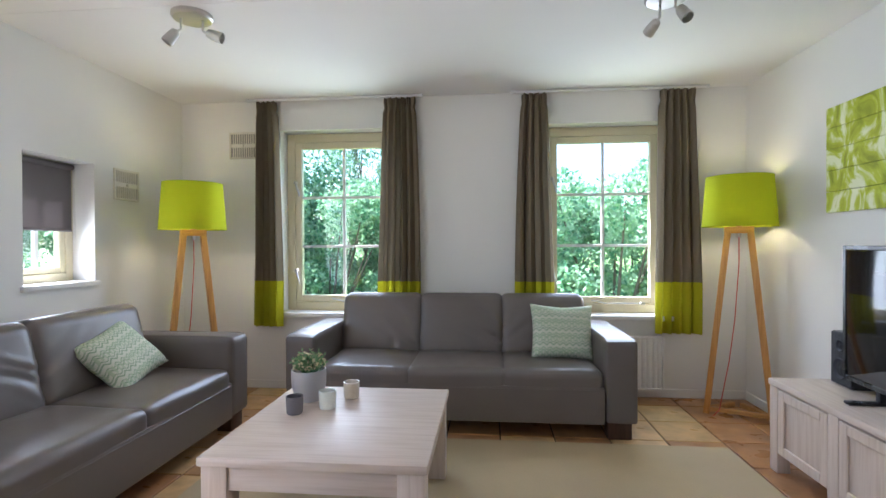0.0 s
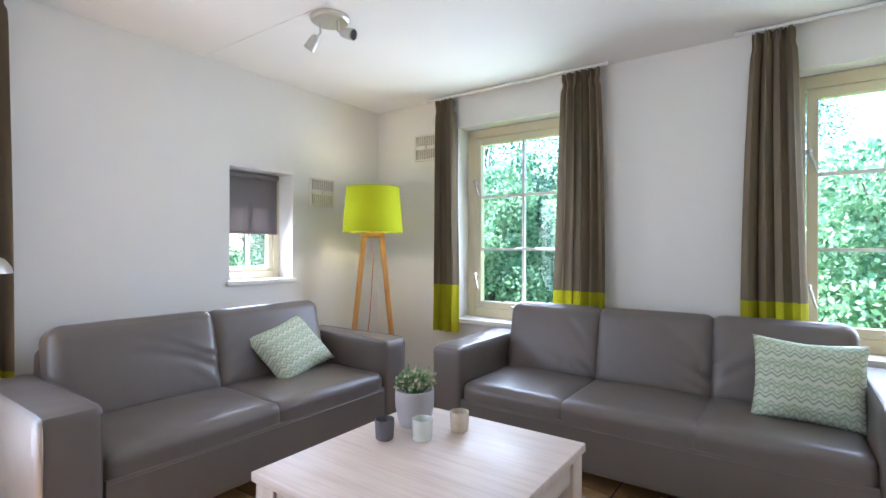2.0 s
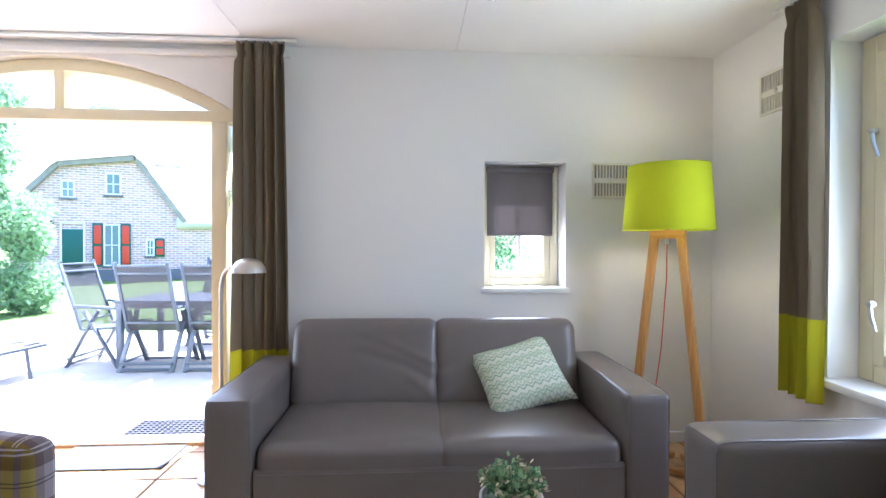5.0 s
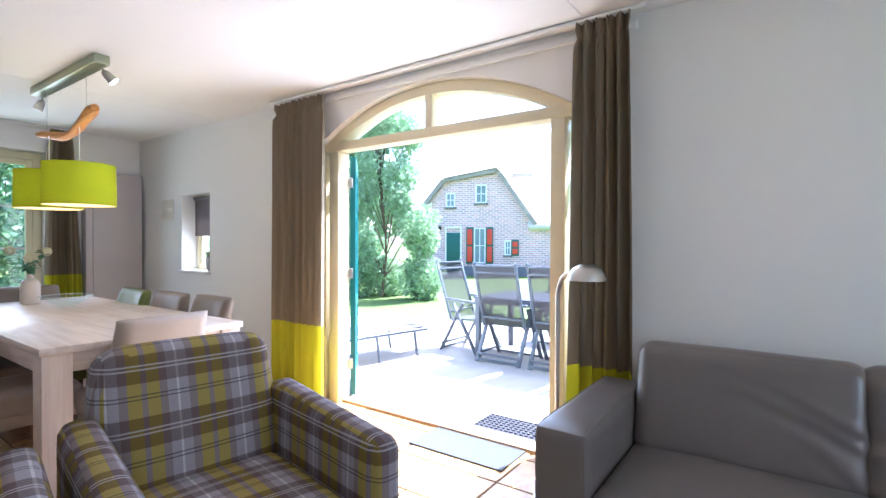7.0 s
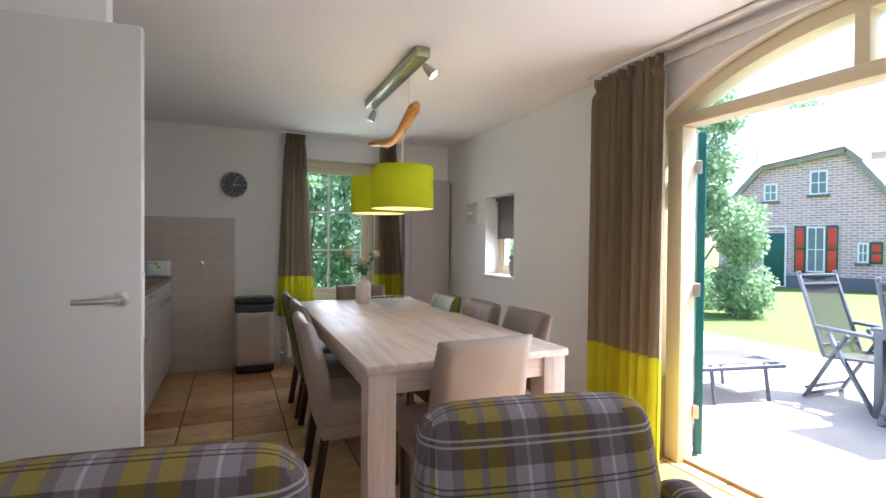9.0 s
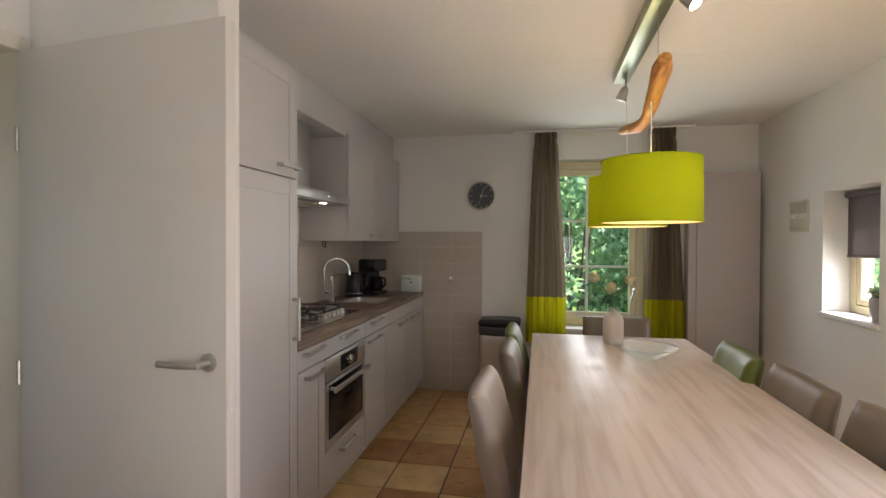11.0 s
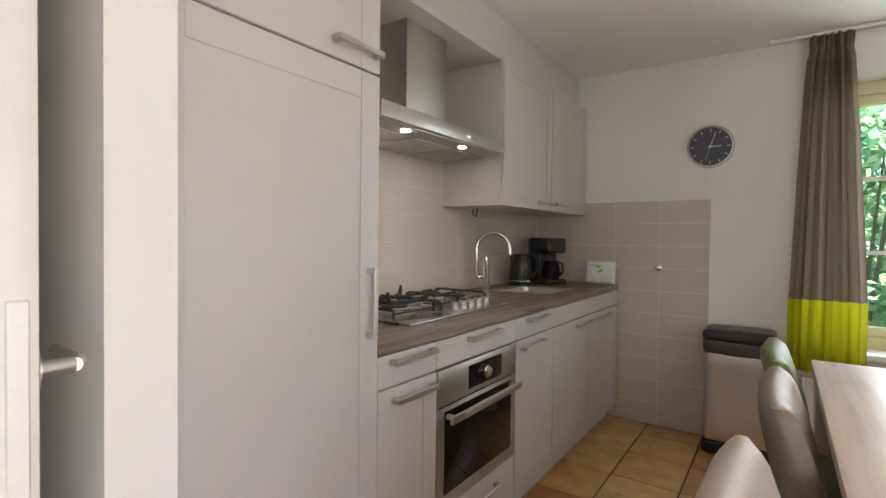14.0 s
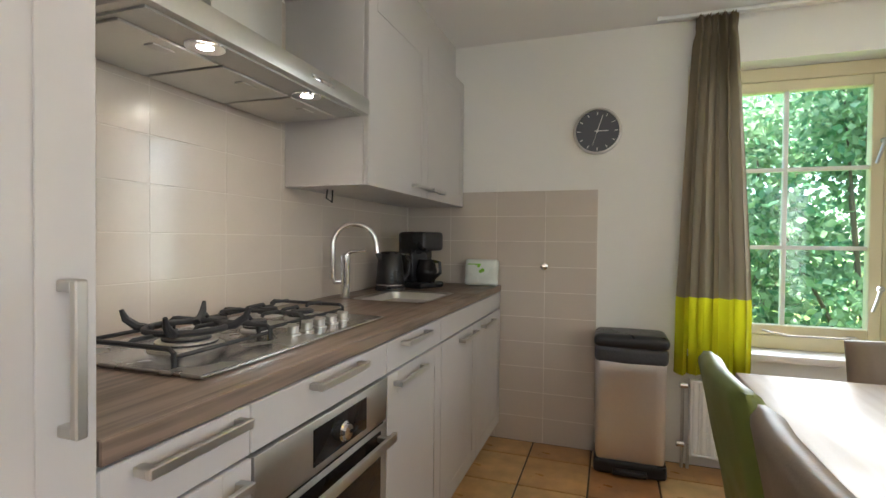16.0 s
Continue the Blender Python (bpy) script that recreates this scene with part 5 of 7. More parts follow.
def vase():
    v = thing("vase", pose(-1.31, -2.90, 0.80), "cream stoneware bottle vase with pale flowers", "vase")
    part("body", lathe([(0.05, 0), (0.062, 0.006), (0.066, 0.05), (0.066, 0.15), (0.055, 0.185), (0.026, 0.205), (0.021, 0.225), (0.025, 0.24), (0.020, 0.24), (0.016, 0.22)], 36), PORCELAIN, v)
    rnd = random.Random(5)
    for k, (dx, dy, h) in enumerate(((-0.10, 0.03, 0.42), (0.12, -0.02, 0.43), (0.02, 0.05, 0.37), (0.07, 0.06, 0.34), (-0.05, -0.06, 0.35))):
        tip = Vector((dx, dy, h))
        part("stem", tube([(0, 0, 0.22), (dx * 0.4, dy * 0.4, 0.22 + (h - 0.22) * 0.6), tip], 0.003, 6), LEAF_A, v)
        leaves = bmesh.new()
        for _ in range(7):
            c = Vector((0, 0, 0.24)).lerp(tip, rnd.uniform(0.3, 0.95))
            d = Vector((rnd.gauss(0, 1), rnd.gauss(0, 1), rnd.uniform(-0.5, 0.5))).normalized()
            s = d.cross(Vector((0, 0, 1))).normalized()
            ln = rnd.uniform(0.05, 0.09)
            pts = [c, c + d * ln * 0.35 + s * ln * 0.28, c + d * ln * 0.75 + s * ln * 0.2, c + d * ln - Vector((0, 0, 0.015)), c + d * ln * 0.75 - s * ln * 0.2, c + d * ln * 0.35 - s * ln * 0.28]
            leaves.faces.new([leaves.verts.new(q) for q in pts])
        tagged(part("leaves", leaves, LEAF_A, v), kind="stuff")
        if k < 3:
            fl = bmesh.new()
            for _ in range(70):
                d = Vector((rnd.gauss(0, 1), rnd.gauss(0, 1), rnd.gauss(0, 1))).normalized()
                c = tip + d * 0.036
                s = d.orthogonal().normalized() * 0.013
                e = d.cross(s).normalized() * 0.013
                fl.faces.new([fl.verts.new(q) for q in (c - s, c - e, c + s, c + e)])
            tagged(part("blossom", fl, LEMON, v, "pale round flower head"), kind="stuff")


vase()
bowl = thing("glass_bowl", pose(-1.41, -2.42, 0.80), "wide clear glass bowl on the dining table", "bowl")
ring = [(0.17 * math.cos(radians(k)), 0.17 * math.sin(radians(k)), 0.088) for k in range(0, 361, 10)]
part("rim", tube(ring, 0.0028, 6), mat("pale_glass_rim", (0.70, 0.74, 0.70), 0.15), bowl, "pale glass rim")
part("bowl", lathe([(0.045, 0.0), (0.05, 0.006), (0.06, 0.012), (0.12, 0.05), (0.168, 0.085), (0.172, 0.09), (0.165, 0.087), (0.115, 0.054), (0.055, 0.018), (0.002, 0.015)], 48), SOLID_GLASS, bowl)


def pendant():
    """A steel ceiling bar coloured with the shades' green reflection, with spots, a hanging branch and two lime drum
    shades.
    """
    p = thing("pendant_lamp", pose(-1.315, -2.10, 0), "pendant lamp with hanging branch and lime drum shades", "lamp")
    # green in the metal colour paints the reflected lime shades
    bar = mat("lime_reflection_metal_bar", (0.36, 0.40, 0.28), 0.35, 0.9, vary=0.06)
    part("ceiling_bar", box(-0.045, 0.045, -0.62, 0.62, CEILING - 0.062, CEILING - 0.002, 0.004), bar, p, "satin metal ceiling bar")
    for y, tilt, on in ((0.55, 40, True), (-0.60, -20, False)):
        head = lathe([(0.012, 0.0), (0.020, -0.008), (0.026, -0.03), (0.032, -0.085), (0.030, -0.087), (0.002, -0.08)], 22)
        move(head, pose(-0.03, y, CEILING - 0.085, tilt * 0.5, tilt))
        sp = part("spot_head", head, STEEL, p, "steel spot head")
        if on:
            part("spot_bulb", move(lathe([(0.026, -0.0885), (0.002, -0.0895)], 20), pose(-0.03, y, CEILING - 0.085, tilt * 0.5, tilt)), SPOT_ON, sp)
        part("spot_arm", tube([(-0.03, y, CEILING - 0.06), (-0.03, y, CEILING - 0.095)], 0.006, 8), STEEL, p)
    pts, rad = [], []
    for k in range(15):
        t = k / 14
        y = 0.555 - 1.20 * t
        z = 2.165 - 0.075 * math.sin(t * 3.0) - 0.012 * t + 0.012 * math.sin(9 * t)
        pts.append((0.018 - 0.05 * math.sin(2.6 * t), y, z))
        rad.append(0.036 * (1 - 0.28 * t) * (1 + 0.10 * math.sin(11 * t) + 0.06 * math.sin(23 * t)) * (0.7 if k in (0, 14) else 1))
    part("branch", tube(pts, rad, 12), BRANCH, p, "varnished orange-brown tree branch")
    for y in (0.36, -0.40):
        part("wire", tube([(0, y, CEILING - 0.06), (0, y, 2.11)], 0.0014, 6), STEEL, p)
    for y, z in ((0.24, 1.69), (-0.36, 1.69)):
        part("cable", tube([(0, y, 2.10), (0, y, z + 0.12)], 0.0035, 8), WHITE, p)
        shade = lathe([(0.212, z - 0.138), (0.207, z + 0.138)], 64, None, False)
        bmesh.ops.solidify(shade, geom=shade.faces[:], thickness=0.003)
        move(shade, Matrix.Translation((0, y, 0)))
        sh = part("shade", shade, SHADE, p, "lime green fabric drum shade", 60)
        part("diffuser", move(lathe([(0.208, z - 0.137), (0.002, z - 0.137)], 48), Matrix.Translation((0, y, 0))), glow("lit_diffuser", (1.0, 0.86, 0.55), 0.08), sh, "pale lamp diffuser")
        for zz in (z - 0.137, z + 0.137):
            ring = [(0.21 * math.cos(radians(k)), y + 0.21 * math.sin(radians(k)), zz) for k in range(0, 361, 10)]
            part("shade_ring", tube(ring, 0.003, 6), SHADE, sh)
        part("bulb", move(lathe([(0.012, z + 0.10), (0.03, z + 0.06), (0.034, z + 0.03), (0.02, z), (0.002, z - 0.005)], 18), Matrix.Translation((0, y, 0))), LAMP_ON, p)
        lamp = bpy.data.lights.new("bulb_light", "POINT")
        lamp.energy, lamp.color, lamp.shadow_soft_size = PENDANT_WATTS, (1.0, 0.78, 0.48), 0.04
        ob = new("bulb_light", lamp)
        ob.matrix_world = pose(-1.315, -2.10 + y, z - 0.05)


pendant()


def wall_clock():
    c = thing("wall_clock", pose(-0.278, S + 0.001, 1.908, 90, 0, 180), "round wall clock with dark dial and steel rim", "clock")
    part("rim", lathe([(0.136, 0), (0.138, 0.02), (0.134, 0.032), (0.124, 0.034), (0.122, 0.018)], 60, None, False), STEEL, c)
    part("dial", lathe([(0.124, 0.004), (0.124, 0.016), (0.002, 0.0165)], 48), DIAL, c)
    for k in range(12):
        bm = box(-0.0022, 0.0022, 0.096, 0.114, 0.0165, 0.0185)
        part("hour_mark", move(bm, pose(0, 0, 0, 0, 0, 30 * k)), WHITE, c)
    for name, a, ln, w, z in (("hour_pointer", -90, 0.062, 0.005, 0.020), ("minute_pointer", -18, 0.095, 0.004, 0.023), ("second_pointer", 163, 0.09, 0.0016, 0.026)):
        bm = box(-w / 2, w / 2, -0.015, ln, z, z + 0.0015)
        part(name, move(bm, pose(0, 0, 0, 0, 0, a)), WHITE, c)
    part("hub", lathe([(0.006, 0.018), (0.006, 0.029), (0.002, 0.03)], 14), WHITE, c)


wall_clock()


def pedal_bin():
    b = thing("pedal_bin", pose(-0.475, -4.10, 0), "steel pedal bin with black lid and bin bag", "bin")
    part("body", cushion(-0.178, 0.178, -0.135, 0.125, 0.07, 0.645, 0.03, cuts=9), mat("bright_bin_steel", (0.74, 0.70, 0.67), 0.40, 1.0, vary=0.05, scale=3), b, "brushed steel body")
    part("foot", cushion(-0.186, 0.186, -0.142, 0.132, 0.0, 0.085, 0.025, cuts=7), BLACK, b)
    part("pedal", box(-0.085, 0.085, 0.125, 0.165, 0.018, 0.045, 0.006), BLACK, b)
    bag = cushion(-0.184, 0.184, -0.14, 0.131, 0.60, 0.70, 0.03, (0.0, 0.0, 0.0), 0.012, 13, 4)
    part("bin_bag", bag, BAG, b, "dark plastic bag folded over the rim")
    part("lid", cushion(-0.19, 0.19, -0.145, 0.138, 0.685, 0.755, 0.03, (0, 0, 0.006), cuts=9), BLACK, b, "black plastic lid")


pedal_bin()
cup = thing("tall_cupboard", pose(-2.40, S + 0.001, 0), "flat grey tall cupboard in the corner", "cupboard")
part("body", box(-0.27, 0.295, 0.0, 0.13, 0.0, 2.075, 0.004), SOCKET, cup)
part("door", box(-0.262, 0.232, 0.13, 0.148, 0.05, 2.068, 0.003), SOCKET, cup)
part("key_plate", box(-0.20, -0.165, 0.148, 0.156, 0.56, 0.62, 0.003), STEEL, cup)

# ---- kitchen ----
FX = 0.314
UX = 0.568


def bar_handle(name_parent, y0, y1, z, x=FX - 0.019, vertical=False):
    """A squared steel bar on two feet; runs along y, or along z."""
    bm = bmesh.new()
    if vertical:
        box(x - 0.036, x - 0.024, y0 - 0.008, y0 + 0.008, z, z + y1, 0.002, 1, bm)
        for q in (z, z + y1 - 0.016):
            box(x - 0.026, x, y0 - 0.008, y0 + 0.008, q, q + 0.016, 0.002, 1, bm)
    else:
        box(x - 0.036, x - 0.024, y0, y1, z - 0.009, z + 0.009, 0.002, 1, bm)
        for q in (y0, y1 - 0.018):
            box(x - 0.026, x, q, q + 0.018, z - 0.008, z + 0.008, 0.002, 1, bm)
    return part("handle", bm, STEEL, name_parent, "brushed steel bar handle")


def front(parent, y0, y1, z0, z1, x=FX, shaker=False):
    d = part("door" if z1 - z0 > 0.3 else "drawer_front", box(x - 0.019, x, y0 + 0.0015, y1 - 0.0015, z0 + 0.0015, z1 - 0.0015, 0.0025, 1), FRONT, parent)
    if shaker:
        bm = frame_bars(y0 + 0.0015, y1 - 0.0015, z0 + 0.0015, z1 - 0.0015, 0.075, 0, 0.003, 0.0012)
        part("raised_border", move(bm, pose(x - 0.019, 0, 0, 0, 0, 90)), FRONT, d)
    return d


CAB_END = -4.245
tall = thing("tall_cabinet", Matrix(), "tall light grey kitchen cabinet with two doors", "kitchen cabinet", "light grey kitchen cabinets")
part("body", box(FX, KW - 0.002, -1.683, -1.043, 0.10, 2.26, 0.002), FRONT, tall)
part("plinth", box(FX + 0.05, KW - 0.002, -1.683, -1.043, 0.0, 0.10), FRONT, tall)
d = front(tall, -1.683, -1.043, 0.105, 1.750, shaker=True)
bar_handle(d, -1.638, 0.20, 1.0, FX - 0.022, True)
d = front(tall, -1.683, -1.043, 1.754, 2.255, shaker=True)
bar_handle(d, -1.665, -1.495, 1.80, FX - 0.022)
tagged(link("soffit", box(0.605, KW - 0.002, CAB_END, -1.047, 2.262, CEILING - 0.002, 0.002), FRONT), "light grey boxed soffit above the cabinets", "soffit", kind="structure")


def base_unit(y0, y1, label):
    c = thing("base_cabinet", Matrix(), label, "kitchen cabinet", "light grey kitchen cabinets")
    part("body", box(FX, KW - 0.05, y0, y1, 0.10, 0.935, 0.001), FRONT, c)
    part("plinth", box(FX + 0.05, FX + 0.068, y0, y1, 0.0, 0.10), FRONT, c)
    return c


Y = [-1.684, -1.985, -2.595, -3.11, -3.68, CAB_END]
c = base_unit(Y[1] + 0.001, Y[0] - 0.001, "narrow light grey base cabinet with drawer")
d = front(c, Y[1], Y[0], 0.83, 0.932)
bar_handle(d, -1.955, -1.735, 0.909)
d = front(c, Y[1], Y[0], 0.105, 0.827, shaker=True)
bar_handle(d, -1.955, -1.745, 0.790, FX - 0.022)
c = base_unit(Y[2] + 0.001, Y[1] - 0.001, "light grey oven cabinet with drawers")
d = front(c, Y[2], Y[1], 0.83, 0.932)
bar_handle(d, -2.42, -2.18, 0.909)
d = front(c, Y[2], Y[1], 0.105, 0.318)
bar_handle(d, -2.42, -2.18, 0.262)
c = base_unit(Y[3] + 0.001, Y[2] - 0.001, "light grey base cabinet with drawer and door")
d = front(c, Y[3], Y[2], 0.83, 0.932)
bar_handle(d, -2.93, -2.70, 0.909)
d = front(c, Y[3], Y[2], 0.105, 0.827, shaker=True)
bar_handle(d, -2.89, -2.64, 0.790)
c = base_unit(Y[5] + 0.001, Y[3] - 0.001, "light grey sink cabinet with two doors")
front(c, Y[5], Y[3], 0.83, 0.932)
d = front(c, Y[4], Y[3], 0.105, 0.827, shaker=True)
bar_handle(d, -3.62, -3.36, 0.790)
d = front(c, Y[5], Y[4], 0.105, 0.827, shaker=True)
bar_handle(d, -4.02, -3.76, 0.790)

SINK = (0.42, 0.77, -3.66, -3.22)


def worktop():
    w = thing("worktop", Matrix(), "brown wood-grain kitchen worktop with steel sink", "worktop")
    x0, x1, y0, y1 = FX - 0.022, KW - 0.001, CAB_END, -1.686
    a, b, c, d = SINK
    bm = bmesh.new()
    box(x0, x1, d, y1, 0.937, 0.975, 0.002, 1, bm)
    box(x0, x1, y0, c, 0.937, 0.975, 0.002, 1, bm)
    box(x0, a, c, d, 0.937, 0.975, 0.0, 1, bm)
    box(b, x1, c, d, 0.937, 0.975, 0.0, 1, bm)
    part("slab", bm, TOP, w)
    part("front_edge", box(x0 - 0.0025, x0 - 0.0002, y0, y1, 0.938, 0.974, 0.0008, 1), TOP, w, "brown wood-grain edge strip")
    s = thing("sink", Matrix(), "stainless steel kitchen sink with inset bowl", "sink")
    bm = bmesh.new()
    rings = []
    for inset, z, r in ((-0.015, 0.977, 0.06), (0.0, 0.977, 0.055), (0.012, 0.97, 0.05), (0.02, 0.86, 0.05), (0.05, 0.82, 0.05)):
        ring = []
        for cx, cy, a0 in ((b - inset - r, d - inset - r, 0), (a + inset + r, d - inset - r, 90), (a + inset + r, c + inset + r, 180), (b - inset - r, c + inset + r, 270)):
            for k in range(0, 91, 15):
                ring.append(bm.verts.new((cx + r * math.cos(radians(a0 + k)), cy + r * math.sin(radians(a0 + k)), z)))
        rings.append(ring)
    for p, q in zip(rings, rings[1:]):
        for k in range(len(p)):
            bm.faces.new((p[k], p[(k + 1) % len(p)], q[(k + 1) % len(q)], q[k]))
    bm.faces.new(rings[-1])
    bmesh.ops.recalc_face_normals(bm, faces=bm.faces)
    part("bowl", bm, STEEL, s)
    drain = part("drain", lathe([(0.04, 0.821), (0.04, 0.825), (0.002, 0.823)], 24), CHROME, s)
    drain.matrix_basis = pose((a + b) / 2, (c + d) / 2, 0)


worktop()


def tap():
    t = thing("kitchen_tap", pose(0.81, -3.22, 0.975), "tall chrome swan-neck kitchen mixer tap", "tap")
    part("body", lathe([(0.026, 0), (0.026, 0.008), (0.021, 0.012), (0.021, 0.16), (0.022, 0.17), (0.022, 0.205), (0.004, 0.212)], 28), CHROME, t)
    part("lever", tube([(0, 0, 0.205), (-0.03, -0.01, 0.222), (-0.09, -0.03, 0.228)], [0.010, 0.008, 0.005], 10), CHROME, t)
    pts = [(0.02, 0.0, 0.08), (0.045, 0.02, 0.08), (0.05, 0.03, 0.10), (0.05, 0.03, 0.25)]
    for k in range(0, 181, 15):
        pts.append((0.05 - 0.085 * (1 - math.cos(radians(k))), 0.03 - 0.055 * (1 - math.cos(radians(k))), 0.25 + 0.10 * math.sin(radians(k))))
    pts.append((-0.122, -0.082, 0.215))
    part("spout", tube(pts, 0.0125, 14), CHROME, t)


tap()


def hob():
    h = thing("gas_hob", pose(0.58, -2.40, 0.976), "stainless steel gas hob with black iron grates", "hob")
    tray = mat("hob_steel", (0.44, 0.42, 0.40), 0.26, 1.0, vary=0.05)
    part("tray", cushion(-0.195, 0.265, -0.36, 0.45, 0.0, 0.012, 0.006, cuts=9), tray, h)
    part("tray_rim", box(-0.197, -0.190, -0.355, 0.445, 0.002, 0.010, 0.002, 1), CHROME, h)
    spots = ((0.03, 0.27, 0.070), (0.165, 0.045, 0.048), (0.02, 0.035, 0.036), (0.165, -0.20, 0.036), (0.03, -0.20, 0.048))
    for bx, by, r in spots:
        b = part("burner", move(lathe([(r * 1.25, 0.010), (r * 1.2, 0.018), (r * 1.0, 0.022), (r * 1.0, 0.030), (r * 0.6, 0.034)], 28), pose(bx, by, 0)), STEEL, h, "pale ringed gas burner")
        part("flame_slots", move(lathe([(r * 1.005, 0.0225), (r * 1.005, 0.0275)], 28, None, False), pose(bx, by, 0)), IRON, b)
        part("burner_cap", move(lathe([(r * 0.78, 0.030), (r * 0.8, 0.038), (r * 0.72, 0.042), (0.002, 0.042)], 28), pose(bx, by, 0)), IRON, b)
    for ya, yb in ((0.125, 0.425), (-0.075, 0.115), (-0.315, -0.085)):
        xa, xb = (-0.10, 0.245) if ya > 0 else (-0.055, 0.245)
        g = bmesh.new()
        for y in (ya, yb):
            tube([(xa, y, 0.010), (xa, y, 0.040), (xa + 0.012, y, 0.048), (xb - 0.012, y, 0.048), (xb, y, 0.040), (xb, y, 0.010)], 0.0058, 8, g)
        for x in (xa + 0.006, xb - 0.006):
            tube([(x, ya, 0.030), (x, yb, 0.030)], 0.005, 8, g)
        for bx, by, r in spots:
            if ya < by < yb:
                for s, y0 in ((1, ya), (-1, yb)):
                    tube([(bx, y0, 0.046), (bx, y0 + s * 0.012, 0.054), (bx, by - s * 0.03, 0.056), (bx, by - s * 0.024, 0.048)], 0.0055, 8, g)
        part("grate", g, IRON, h, "black cast iron grate")
    wok, cx, cy = bmesh.new(), 0.03, 0.27
    tube([(cx + 0.09 * math.cos(radians(k)), cy + 0.09 * math.sin(radians(k)), 0.060) for k in range(0, 361, 15)], 0.008, 8, wok)
    for k in range(30, 390, 90):
        c, s = math.cos(radians(k)), math.sin(radians(k))
        tube([(cx + r * c, cy + r * s, z) for r, z in ((0.075, 0.058), (0.11, 0.064), (0.135, 0.082), (0.145, 0.105))], [0.010, 0.011, 0.009, 0.005], 8, wok)
    part("wok_ring", wok, IRON, h, "cast iron wok ring")
    for k in range(5):
        kn = lathe([(0.021, 0.011), (0.021, 0.016), (0.016, 0.017), (0.0165, 0.036), (0.014, 0.039), (0.002, 0.039)], 22)
        knob = part("knob", move(kn, pose(-0.115, 0.05 - 0.066 * k, 0)), STEEL, h, "steel control knob")
        part("grip", box(-0.135, -0.097, 0.046 - 0.066 * k, 0.054 - 0.066 * k, 0.036, 0.043, 0.002, 1), STEEL, knob)


hob()


def oven():
    o = thing("oven", Matrix(), "built-in steel oven with dark glass door", "oven")
    y0, y1 = Y[2] + 0.004, Y[1] - 0.004
    part("control_panel", box(FX - 0.024, FX + 0.02, y0, y1, 0.695, 0.825, 0.003), STEEL, o)
    part("display", box(FX - 0.0265, FX - 0.024, y0 + 0.14, y1 - 0.20, 0.715, 0.805, 0.001), OVENGLASS, o)
    part("dial", move(lathe([(0.026, 0), (0.026, 0.012), (0.021, 0.016), (0.020, 0.024), (0.002, 0.025)], 30), pose(FX - 0.0265, (y0 + y1) / 2 - 0.02, 0.76, 0, -90)), CHROME, o)
    d = part("door", box(FX - 0.022, FX + 0.02, y0, y1, 0.322, 0.688, 0.003), STEEL, o)
    part("door_glass", box(FX - 0.0255, FX - 0.022, y0 + 0.045, y1 - 0.045, 0.375, 0.672, 0.001), OVENGLASS, d, "dark oven door glass")
    part("vent_slot", box(FX - 0.02, FX + 0.01, y0 + 0.02, y1 - 0.02, 0.686, 0.697), BLACK, o)
    h = bmesh.new()
    box(FX - 0.072, FX - 0.058, y0 + 0.025, y1 - 0.025, 0.640, 0.668, 0.004, 2, h)
    for y in (y0 + 0.05, y1 - 0.07):
        box(FX - 0.06, FX - 0.022, y, y + 0.02, 0.646, 0.662, 0.002, 1, h)
    part("handle", h, STEEL, d, "broad steel oven handle")


oven()

uc = thing("wall_cabinet", Matrix(), "light grey kitchen wall cabinet with two doors", "kitchen cabinet", "light grey kitchen cabinets")
part("body", box(UX, KW - 0.002, CAB_END, -2.935, 1.470, 2.26, 0.002), FRONT, uc)
for a, b, h in ((-3.59, -2.935, (-3.575, -3.38)), (CAB_END, -3.593, (-3.80, -3.61))):
    d = front(uc, a, b, 1.468, 2.258, UX, True)
    bar_handle(d, h[0], h[1], 1.515, UX - 0.022)
part("cable_clip", tube([(0.80, -3.05, 1.469), (0.80, -3.04, 1.43), (0.79, -3.07, 1.415), (0.80, -3.09, 1.469)], 0.004, 6), BLACK, uc, "dark loose cable under the cabinet")
br = thing("hood_niche_panel", Matrix(), "white panel lining the niche above the hood", "panel")
part("panel", box(UX, KW - 0.012, -2.933, -1.686, 2.235, 2.26, 0.002), FRONT, br)


